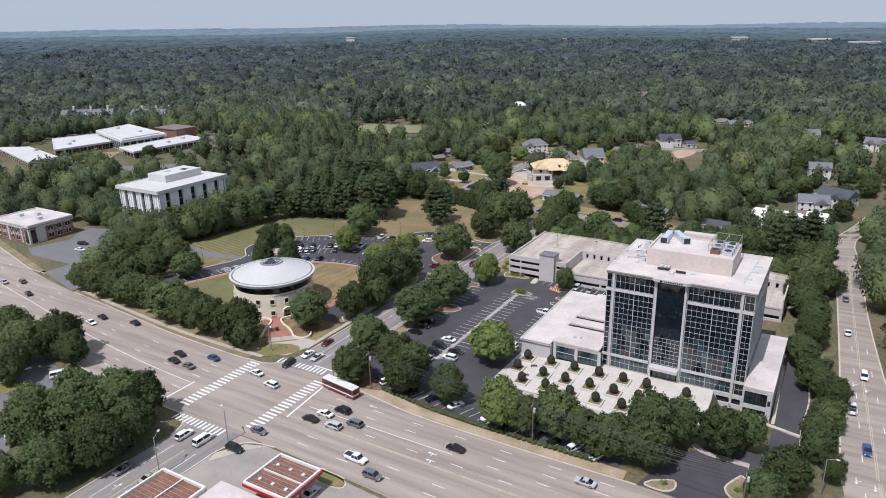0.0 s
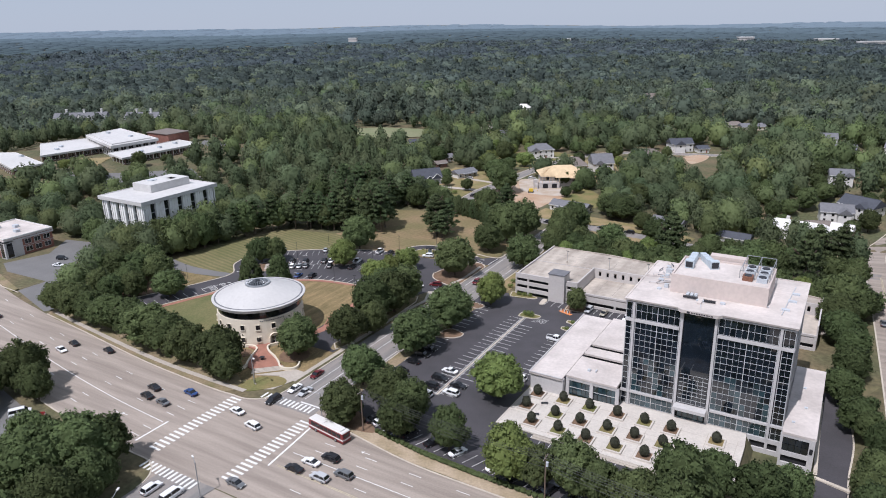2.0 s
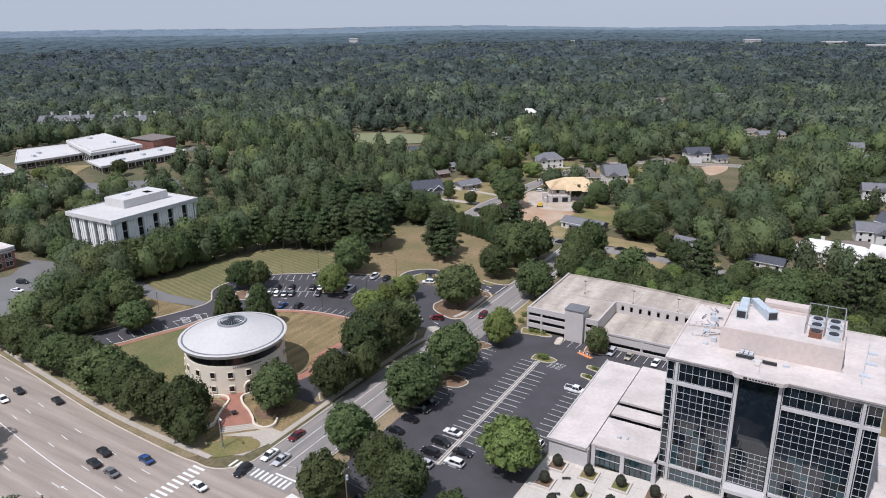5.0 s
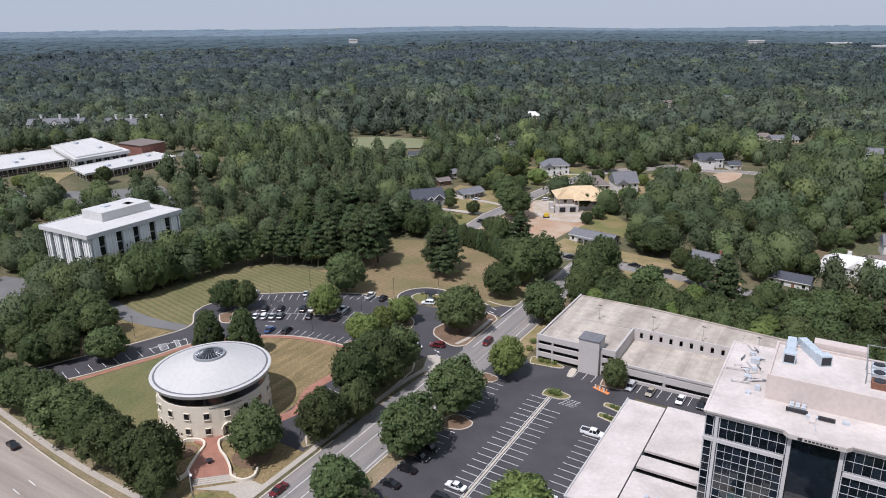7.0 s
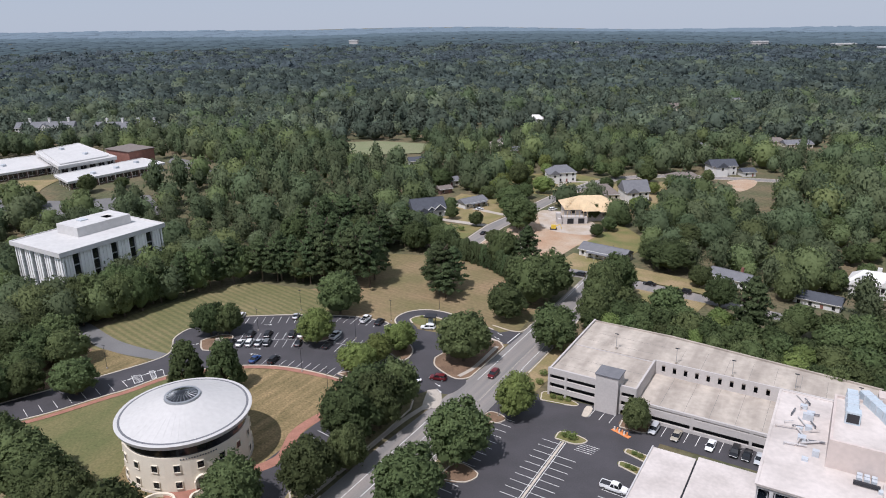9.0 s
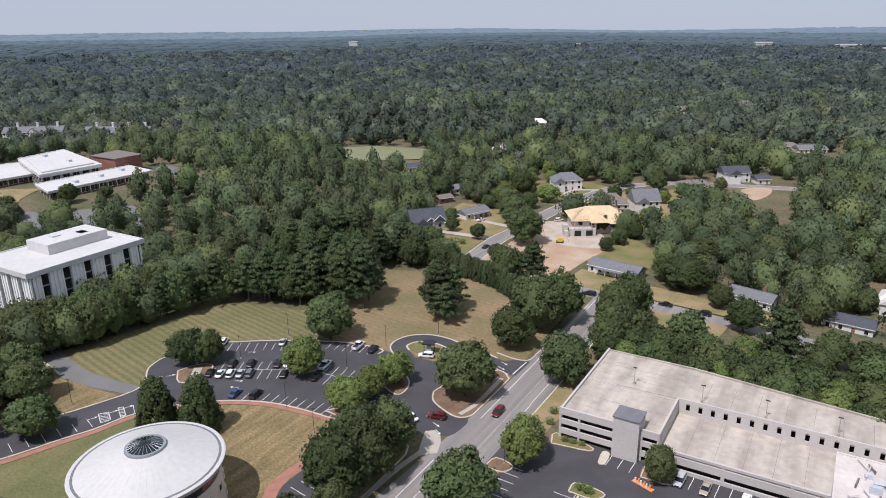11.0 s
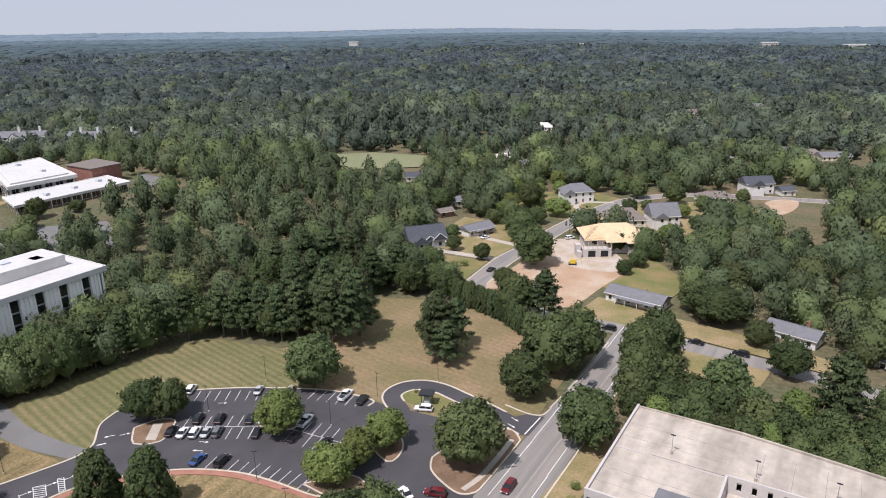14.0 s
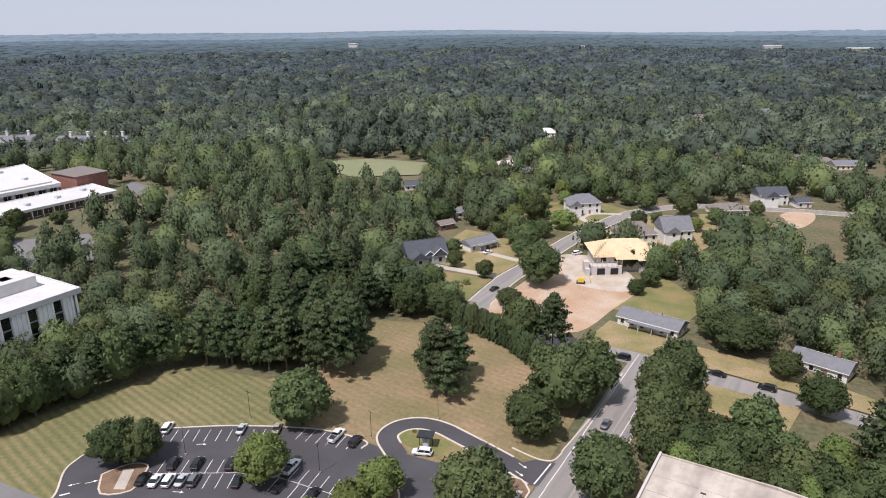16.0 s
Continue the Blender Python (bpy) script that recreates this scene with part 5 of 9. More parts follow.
def tree_kinds():
    specs = []
    for i in range(6):
        specs.append((f"oak{i}", "oak", "leaf", 74 + 3 * i, 52, 0.048, 0.2))
    for i in range(2):
        specs.append((f"young{i}", "oak", "leaf_light", 72, 52, 0.049, 0.2))
    for i in range(3):
        specs.append((f"pine{i}", "pine", "needle", 80 + 9 * i, 40, 0.052, 0.4))
    specs.append(("column0", "column", "needle", 64, 50, 0.07, 0.1))
    specs.append(("tall0", "column", "leaf", 70, 70, 0.06, 0.1))
    for i in range(4):
        specs.append((f"wood{i}", "oak", "leaf", 60, 40, 0.062, 0.2))
    for i, (key, kind, mat, clumps, n, size, base) in enumerate(specs):
        TREE[key] = (crown_mesh("crown", 11 + i, kind, mat, clumps, n, size), trunk_mesh(kind, i, base), kind)


tree_kinds()
rnd = random.Random(5)
LABELS = {"oak": ("full green broadleaf tree", "broad dark green shade tree", "rounded green street tree"), "young": ("bright yellow-green young tree",), "pine": ("dark green pine", "tall pine with bare lower trunk"), "column": ("clipped dark evergreen column",), "tall": ("tall narrow green tree",), "wood": ("full green woodland tree", "dark green broadleaf tree")}


def tree(x, y, r, h, key, where, group="", low=0.0):
    """One tree: an empty at its foot, a trunk and a crown."""
    crown, trunk, kind = TREE[key]
    base = key.rstrip("0123456789")
    z = hills(x, y)
    ob = thing("tree", rnd.choice(LABELS[base]) + " " + where, "tree", pose(x, y, z, 0, 0, rnd.uniform(0, 360)), group)
    lift = 0.0 if kind == "column" else (0.05 if kind == "oak" else 0.0)
    q = Matrix.Diagonal((r, r * rnd.uniform(0.9, 1.1), h * (1 - lift), 1))
    q.translation = (0, 0, h * lift)
    part("trunk", trunk, None, ob, m=Matrix.Diagonal((r * 0.8, r * 0.8, h, 1)) if kind != "pine" else Matrix.Diagonal((r, r, h, 1)))
    part("crown", crown, None, ob, m=q)
    return ob


def any_oak():
    return f"oak{rnd.randrange(6)}"


def trees(rows, where, group, key=None, wide=1.22, tall=1.42):
    """Trees in a row of places, radii and heights; wide and tall stretch the whole group."""
    for x, y, r, h in rows:
        d = 0.78 * (tall - 1) * h
        tree(x + 0.5 * d, y - 0.86 * d, r * wide, tall * h, key or any_oak(), where, group)


def planted():
    trees([(-78, -17, 7.6, 12), (-71.5, -10, 7.7, 13), (-69, -27, 5.6, 11), (-63, -12, 5, 10), (-90, -15, 8, 13), (-84, -30, 7, 12)], "beside the west car park", "trees by the west car park", None, 1.0, 1.15)
    trees([(-21.8, -25.5, 8.6, 14), (-26, -34, 8.6, 14), (-31, -42, 7.4, 13), (-20, -21, 5.6, 12), (-11, -39, 7, 12.5), (-15, -48, 6.2, 11), (-34, -29, 6.4, 13), (-39, -38, 5.6, 12), (-12, -30, 5.5, 11), (-22, -56, 5, 9)], "at the corner of the junction", "trees at the junction corner", None, 1.02, 1.12)
    trees([(-117, 28, 5.4, 9), (-106, 28, 5.7, 10), (-96, 27, 5.6, 10), (-87, 27, 5.8, 10), (-78, 28, 6.2, 10), (-66, 26, 7.4, 11), (-56.8, 25.5, 5.6, 10), (-46, 23.5, 5.8, 10), (-33, 24, 6.6, 11), (-27, 21, 4.6, 8), (-93, 55, 5.6, 8.5)], "beside the main road", "street trees by the bank", None, 1.15, 1.25)
    trees([(-111, 64, 6.6, 10), (-118, 60, 6.4, 10), (-126, 58, 6.6, 11), (-134, 55, 6.6, 11), (-122, 68, 6.5, 11), (-131, 68, 6.5, 11), (-112, 52, 5, 9), (-104, 48, 5, 9), (-108, 42, 5, 9), (-118, 44, 5.5, 9)], "on the slope beside the drive", "trees on the slope", None, 1.05, 1.15)
    trees([(-20.2, 43.6, 5.8, 9), (-11.6, 56.6, 5.4, 9), (-16, 76, 6.4, 11), (-13, 84, 6, 11), (-19, 88, 5.4, 10), (-14, 93, 5.6, 10), (-9, 66, 4, 8)], "beside the side street", "street trees on the bank side")
    trees([(10.2, 81.9, 7.4, 11), (9.6, 62.5, 7, 10), (8, 38, 5.2, 9), (14.6, 20.5, 5.4, 8), (22, 31.4, 5.6, 9), (30, 28.6, 4.6, 9)], "on the office lot's edge", "trees round the office lot", None, 1.16, 1.36)
    for x, y, r, h, key in ((75.2, 20.6, 6.2, 13, "oak2"), (96.2, 27.2, 6.8, 14.5, "oak3"), (32.5, 19.4, 4.8, 12.5, "oak4"), (45.2, 21.2, 5.0, 12, "oak0"), (62, 18.4, 6.6, 13, "young1")):
        tree(x, y, r, h, key, "between hedge and visitor car park", "trees before the plaza")
    trees([(43.4, 50.1, 6.4, 9)], "in the office car park", "trees round the office lot", "young0")
    trees([(13.7, 104.4, 4.8, 8.5)], "at the mouth of the car park", "trees round the office lot", "young1")
    trees([(68, 19, 4.6, 9.5), (81, 20, 5, 10), (88.4, 18.8, 6, 11), (96.8, 20, 6.8, 12), (101, 33, 5.8, 11), (110, 33, 6, 11), (115, 38, 5, 9.5)], "before the office plaza", "trees before the plaza", None, 0.88, 1.1)
    trees([(124.1, 24, 6, 11), (121, 17, 4.6, 9), (129.6, 40.3, 4.6, 9), (130.5, 54.4, 4.7, 9), (128.8, 48, 4.5, 9), (133, 32.8, 3, 7), (131.5, 66, 4.4, 9), (126.6, 81, 5.6, 9), (128.5, 74.5, 4, 8), (122.5, 94.6, 5.6, 9.5), (124, 104, 5.6, 9.5), (123.9, 113.7, 6, 10), (121, 124, 6.4, 11), (119, 135, 7, 12), (124, 146, 7.4, 12)], "between the drive and the east road", "trees along the east road", None, 0.92, 1.05)
    trees([(145, 154, 4.9, 9), (144, 170, 5, 9), (142, 200, 5, 10), (143, 214, 6, 10), (147, 140, 5, 9), (152, 120, 6, 10), (143, 186, 5, 10), (157, 104, 6, 10)], "across the east road", "trees along the east road", None, 1.08, 1.15)
    trees([(-91, 100, 4.8, 8), (-86.5, 103.4, 4.2, 7.5), (-12.3, 124.6, 7, 11)], "in the bank car park", "trees in the bank lot")
    tree(-63.8, 130.8, 8.2, 15.6, "oak1", "on the lawn beside the car park", "trees in the bank lot")
    trees([(-57.5, 112, 5, 8)], "on an island of the bank car park", "trees in the bank lot", "young1")
    for x, y in ((-66.6, 69.6), (-58.4, 75.6)):
        tree(x, y, 5.6, 15.0, "tall0", "between the bank and its car park", "trees in the bank lot")
    trees([(-31.5, 119.5, 4.4, 7), (-32.8, 110.5, 3.8, 6.6), (-34, 102.5, 4.4, 7)], "on an island of the bank car park", "trees in the bank lot", "young0")
    trees([(-14.2, 157, 5.8, 9), (-13, 173, 8, 13), (-9, 182, 7, 12.5), (7.8, 144.8, 6.8, 10), (9.5, 183, 6.2, 12), (11.5, 193, 6, 12), (12, 172, 5.6, 11), (14, 163, 5.6, 10)], "beside the north street", "trees on the north street")
    trees([(41.9, 112.8, 3.2, 6)], "on a mulched island by the garage", "trees round the office lot")
    for x, y, r, h in ((-45, 165, 7.4, 20), (-39.5, 160.5, 6.2, 14), (-49, 169.5, 6.4, 18), (-42, 170, 6, 17)):
        tree(x, y, r, h, "pine0", "standing alone on the lawn", "pines on the lawn")
    for x, y, h in ((-70, 156, 17), (-77, 154.5, 17), (-73, 163, 17), (-83, 157, 16), (-80, 166, 17), (-87, 150, 15), (-92, 148, 14), (-99, 147, 14), (-105, 144, 14), (-110, 141, 14), (-118, 134, 14), (-122, 126, 13), (-124, 116, 13), (-127, 108, 13), (-130, 100, 12), (-88, 178, 15), (-90, 168, 16)):
        tree(x, y, h * 0.40, h * 1.38, f"pine{rnd.randrange(3)}", "at the edge of the lawn", "pines round the lawn")
    for i in range(15):
        f = i / 14
        tree(-60 + f * 34 + rnd.uniform(-0.5, 0.5), 201 - 13.5 * f + 3 * math.sin(f * 3.1), 2.5, 9.0 + rnd.uniform(-0.8, 1.0), "column0", "in a tall screen", "evergreen screen")
    trees([(-137, 88, 6.4, 12.5), (-136, 100, 6.2, 12.5), (-140, 114, 6, 10), (-141, 124, 6, 10), (-152, 80, 6, 9), (-164, 79, 6.5, 9), (-176, 82, 6, 9.5), (-132, 96, 6.5, 10), (-130, 108, 6, 10), (-134, 84, 6, 9.5)], "beside the white office", "trees round the white office", None, 1.08, 1.35)
    for x, y, r, h in ((-132, 87, 6.4, 17), (-126.4, 99.7, 6.0, 17), (-127.4, 93.5, 6.0, 16)):
        tree(x, y, r, h, any_oak(), "before the white office", "trees round the white office")
    tree(-52.5, 250.5, 9.4, 16.5, "oak2", "on the clay building lot", "trees round the houses")
    trees([(-53, 225.3, 4.6, 6), (-46, 223, 2.8, 4), (22, 229.3, 8.6, 12), (14, 236, 6, 10), (36, 217, 4.4, 8), (45.7, 201.3, 6, 10), (-86.3, 226.2, 5.6, 9), (-65, 205, 5.6, 9.5), (-72, 209, 6, 10), (-79, 204, 6, 10), (-71.7, 280, 5, 8), (-76, 288, 6.5, 10), (-38, 286, 4, 7), (-28, 283, 4.5, 8)], "among the houses", "trees round the houses", None, 1.1, 1.1)


planted()


# ---- woods: clear ground is kept free
def inside(pts, poly):
    x, y = pts[:, 0], pts[:, 1]
    r = np.zeros(len(pts), bool)
    for (x0, y0), (x1, y1) in zip(poly, poly[1:] + poly[:1]):
        hit = (y0 > y) != (y1 > y)
        with np.errstate(divide="ignore", invalid="ignore"):
            r ^= hit & (x < (x1 - x0) * (y - y0) / (y1 - y0 + 1e-9) + x0)
    return r


CLEAR = [
    [(-128, -300), (-128, 95), (-121, 119), (-116, 140), (-90, 150), (-92, 190), (-57, 206), (-30, 195), (-10, 203), (14, 210), (16, 176), (70, 172), (117, 166), (118, 144), (130, 144), (130, -300)],
    [(127, -300), (127, 150), (122, 225), (123, 252), (136, 300), (152, 300), (140, 248), (138, 215), (141, 150), (146, 110), (154, 60), (175, -300)],
    [(-360, 90), (-250, 62), (-160, 38), (-126, 34), (-126, -300), (-360, -300)],
    [(-226, 40), (-186, 36), (-150, 36), (-122, 26), (-118, 30), (-140, 48), (-166, 90), (-200, 82), (-226, 76)],
    [(-181, 84), (-147, 84), (-146, 132), (-181, 132)],
    [(-70, 202), (-30, 200), (0, 198), (0, 226), (-24, 226), (-60, 216)],
    [(0, 198), (134, 188), (134, 203), (66, 212), (66, 222), (0, 226)],
    [(14, 180), (62, 176), (62, 212), (14, 212)],
    [(-24, 208), (8, 208), (12, 240), (4, 262), (-12, 290), (-22, 270), (-22, 242)], [(30, 206), (56, 204), (58, 238), (32, 240)], [(64, 208), (86, 208), (84, 240), (66, 240)],
    [(72, 236), (128, 208), (134, 292), (78, 300)],
    [(-62, 210), (-20, 210), (-14, 262), (-22, 292), (-62, 300)], [(-112, 214), (-58, 212), (-56, 304), (-116, 304), (-112, 252)],
    [(-70, 300), (-4, 298), (2, 345), (26, 376), (50, 378), (50, 404), (24, 436), (-16, 408), (-44, 386), (-62, 388), (-108, 386), (-106, 318)],
    [(-302, 392), (-235, 366), (-196, 394), (-212, 436), (-264, 428)],
    [(-250, 244), (-236, 170), (-250, 150), (-288, 120), (-322, 100), (-404, 126), (-404, 216), (-384, 248), (-300, 254)], [(14, 414), (40, 412), (46, 352), (60, 318), (38, 318), (18, 352)],
    [(-262, 170), (-244, 184), (-212, 150), (-216, 146), (-240, 160)],
    [(92, 270), (150, 262), (150, 332), (92, 336)], [(92, 338), (132, 338), (130, 376), (92, 376)], [(84, 420), (160, 420), (160, 474), (84, 470)], [(0, 418), (30, 410), (36, 446), (0, 448)],
    [(-150, 418), (-128, 418), (-126, 440), (-150, 440)], [(-318, 266), (-248, 255), (-238, 230), (-266, 236), (-300, 242)],
]
# roofs that look out of the woods: the ground before each is open
ROOFS = [(-181, 362, 45, 10), (-37, 516, 55, 11), (-26, 508, 55, 11), (-42, 779, 60, 12), (-93, 709, 60, 12), (-184, 569, 60, 11), (39, 544, 55, 11), (7, 550, 55, 12), (24, 550, 55, 12), (97, 486, 50, 12), (15, 528, 50, 10),
         (-131, 316, 40, 10), (-160, 443, 45, 11), (-174, 476, 40, 9), (-180, 520, 45, 9), (-565, 307, 16, 14), (-540, 326, 16, 16), (-500, 340, 16, 16), (-480, 350, 16, 16), (-460, 360, 16, 16), (-250, 400, 60, 30), (-225, 390, 50, 24)]
for rx_, ry_, long_, half_ in ROOFS:
    CLEAR.append([(rx_ + 0.86 * a - 0.52 * b, ry_ + 0.52 * a + 0.86 * b) for a, b in ((-half_, 9), (-half_, -long_), (half_, -long_), (half_, 9))])



def scatter(rng, n, near, far):
    """Points in the wide wedge ahead, between two distances from the start of the way."""
    a = rng.uniform(-0.66, 0.66, n) + math.radians(120.3)
    d = np.sqrt(rng.uniform(near ** 2, far ** 2, n))
    p = np.stack([126 + d * np.cos(a), -115 + d * np.sin(a)], axis=1)
    keep = np.ones(len(p), bool)
    for poly in CLEAR:
        keep &= ~inside(p, poly)
    return p[keep]


def spaced(p, gap):
    """Thins points so that no two stand closer than the gap."""
    cell, out = {}, []
    for x, y in p:
        k = (int(x // gap), int(y // gap))
        if all(math.hypot(x - q[0], y - q[1]) >= gap for i in (-1, 0, 1) for j in (-1, 0, 1) for q in cell.get((k[0] + i, k[1] + j), ())):
            cell.setdefault(k, []).append((x, y))
            out.append((x, y))
    return out


def near_woods(p):
    return (-125 < p[0] < 135) and p[1] < 205


def garage_screen():
    """Two close rows of trees behind the garage."""
    for gap, step, r0, h0 in ((4.2, 5.2, 4.3, 9.5), (10.5, 6.6, 5.2, 10.5), (17.5, 8.5, 5.4, 10)):
        s = 0
        while s < 100:
            x = 17 + s
            y = (152.3 if x < 41 else 152.3 - (x - 41) * 0.112 if x < 72 else 148.8 - (x - 72) * 0.16) + gap
            r = r0 * rnd.uniform(0.85, 1.15)
            tree(x + rnd.uniform(-1, 1), y + rnd.uniform(-1.2, 1.2), r, h0 * rnd.uniform(0.8, 1.12), rnd.choice(("wood0", "wood1", "wood2", "wood3", "wood0", "young1")), "in the belt behind the garage", "trees behind the garage")
            s += step * rnd.uniform(0.9, 1.1)


garage_screen()
rng = np.random.default_rng(3)
wood_points = [q for q in spaced(scatter(rng, 9000, 120, 460), 7.3) if near_woods(q)]
for x, y in wood_points:
    is_pine = (x < -60 and y > 140) and rnd.random() < 0.55 or rnd.random() < 0.1
    if is_pine:
        h = rnd.uniform(17, 24)
        tree(x, y, h * 0.31, h, f"pine{rnd.randrange(3)}", "in the woods", "woodland trees")
    elif x > 14 and y > 150:
        r = rnd.uniform(4.4, 6.4)
        tree(x, y, r, rnd.uniform(9, 13), f"wood{rnd.randrange(4)}" if rnd.random() < 0.9 else "young1", "behind the garage", "woodland trees")
    else:
        r = rnd.uniform(4.8, 7.4)
        tree(x, y, r, r * rnd.uniform(2.1, 2.6), f"wood{rnd.randrange(4)}" if rnd.random() < 0.93 else "young1", "in the woods", "woodland trees")


def lowtree(seed, kind, clumps, n, size):
    """A plain woodland crown of radius 1, height 1: vertices, faces, normals."""
    r = np.random.default_rng(seed)
    cs, rs = layout(r, kind, clumps)
    rs = rs * math.sqrt(80 / len(rs))
    v, f, nn = cards(r, cs * np.array([1, 1, 1.8]), rs, n, size, 0.5, 0.55 if kind == "pine" else 0.85, (0, 0, 0.75), (0.2, 1.0, 0.14), (0.8, 1.05))
    f = [tuple(q) for q in f.tolist()]
    lv, lf = lump(r, (0, 0, 0.86), 0.74 if kind == "oak" else 0.4, 0.74, 0.12, 6, 9)
    k = len(v)
    nn = np.concatenate([nn, unit(np.array(lv) - np.array((0, 0, 0.8)))])
    v = np.concatenate([v, np.array(lv)]) / np.array([1, 1, 1.8])
    nn[:, 2] *= 1.8
    return v, f + [tuple(k + i for i in q) for q in lf], unit(nn), kind


def dome(seed, k, rings, leaves=0):
    r = np.random.default_rng(seed)
    v, f = lump(r, (0, 0, 0.45), 0.9 if leaves else 1.0, 0.5, 0.2, rings, k)
    v = np.array(v)
    nn = unit((v - np.array((0, 0, 0.45))) * np.array((1, 1, 3)))
    if leaves:
        cv, cf, cn = cards(r, np.array([(0.4 * math.cos(i * 1.6), 0.4 * math.sin(i * 1.6), 0.62) for i in range(4)]), np.full(4, 0.62), leaves // 4, 0.2, 0.9, 0.6, (0, 0, 0.3))
        n = len(v)
        v, nn = np.concatenate([v, cv]), np.concatenate([nn, cn])
        f = f + [tuple(n + i for i in q) for q in cf.tolist()]
    return v, f, nn, "oak"


TONES = ((0.46, 1), (0.68, 0), (0.84, 3), (1.01, 2))


def canopy(name, points, protos, radius, height, mats, label, rng):
    """Many crowns joined into one sheet of woodland; the kinds of tree stand in drifts."""
    vs, fs, ns, ms, ts, n = [], [], [], [], [], 0
    for x, y in points:
        drift = 0.5 + 0.25 * math.sin(x * 0.021 + 1.3 * math.sin(y * 0.017)) + 0.25 * math.sin(y * 0.027 + 1.1 * math.sin(x * 0.023))
        pines = x < -120 and 140 < y < 330 or -340 < x < -110 and 425 < y < 570
        dark = rng.uniform() < (0.72 if pines else 0.06 + 0.34 * drift)
        pick = [p for p in protos if (p[3] == "pine") == dark] or protos
        v, f, nn, kind = pick[rng.integers(len(pick))]
        r = rng.uniform(*radius) * (0.92 if kind == "pine" else rng.choice((0.75, 1.0, 1.0, 1.2)))
        h = r * rng.uniform(*height) * (1.2 if kind == "pine" else 1.0)
        a = rng.uniform(0, 6.28)
        rot = np.array(((math.cos(a), math.sin(a), 0), (-math.sin(a), math.cos(a), 0), (0, 0, 1)))
        w = (v * np.array((r, r, h))) @ rot
        w += np.array((x, y, hills(x, y)))
        vs.append(w)
        ns.append(unit((nn / np.array((r, r, h))) @ rot))
        fs += [tuple(n + i for i in q) for q in f]
        u = rng.uniform()
        tone = min(len(mats) - 1, 1 if dark else next(k for q, k in TONES if u < q))
        ms += [tone] * len(f)
        ts += [rng.uniform()] * len(f)
        n += len(v)
    me = leafy_mesh(name, np.concatenate(vs).tolist(), fs, np.concatenate(ns).tolist(), *[MAT[m] for m in mats])
    me.polygons.foreach_set("material_index", ms)
    # each crown has a tint of its own
    me.attributes.new("tint", "FLOAT", "FACE").data.foreach_set("value", ts)
    return tagged(new(name, me), label, "woods", kind="stuff")


KINDS = ("woods", "woods_dark", "woods_light", "woods_blue")
FINE = [lowtree(i, "oak", 56, 24, 0.062) for i in range(6)] + [lowtree(20 + i, "pine", 66, 20, 0.06) for i in range(3)]
PLAIN = [lowtree(40 + i, "oak", 30, 15, 0.095) for i in range(6)] + [lowtree(60 + i, "pine", 40, 9, 0.095) for i in range(3)]
BARE = [lowtree(80 + i, "oak", 17, 9, 0.15) for i in range(6)] + [lowtree(90 + i, "pine", 26, 5, 0.15) for i in range(3)]


def ring(n, near, far, gap):
    return [q for q in spaced(scatter(rng, n, near, far), gap) if not near_woods(q)]


canopy("woods", ring(12000, 120, 440, 8.8), FINE, (5.0, 7.2), (1.7, 2.4), KINDS, "dense green broadleaf woods with pines", rng)
canopy("woods", ring(14000, 440, 660, 10.4), PLAIN, (5.4, 7.8), (1.7, 2.6), KINDS, "dense green woods among houses", rng)
# from here each ring is bluer: haze painted into the crowns' base colours
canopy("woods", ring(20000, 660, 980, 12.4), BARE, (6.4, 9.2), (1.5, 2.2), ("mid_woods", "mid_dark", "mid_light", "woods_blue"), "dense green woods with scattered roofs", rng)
FAR = ("blue_woods", "haze_blue_dark", "far_light", "far_woods")
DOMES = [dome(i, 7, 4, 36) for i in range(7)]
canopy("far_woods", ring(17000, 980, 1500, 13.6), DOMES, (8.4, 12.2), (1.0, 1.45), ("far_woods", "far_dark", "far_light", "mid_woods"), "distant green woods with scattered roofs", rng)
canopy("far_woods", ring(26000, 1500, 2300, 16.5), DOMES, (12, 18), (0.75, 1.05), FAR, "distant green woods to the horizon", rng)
# horizon rings shine by themselves so that they look veiled in haze
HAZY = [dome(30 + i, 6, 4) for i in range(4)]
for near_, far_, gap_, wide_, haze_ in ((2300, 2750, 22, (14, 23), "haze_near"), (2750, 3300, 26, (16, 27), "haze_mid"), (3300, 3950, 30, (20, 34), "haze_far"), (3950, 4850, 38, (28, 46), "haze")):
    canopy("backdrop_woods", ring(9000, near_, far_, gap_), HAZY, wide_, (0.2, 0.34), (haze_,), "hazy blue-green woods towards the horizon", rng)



# ---- the office tower
def pane_mesh(w, h, mat="pane"):
    return Shape().box(-w / 2, -0.03, -h / 2, w / 2, 0.03, h / 2).mesh("pane", mat)


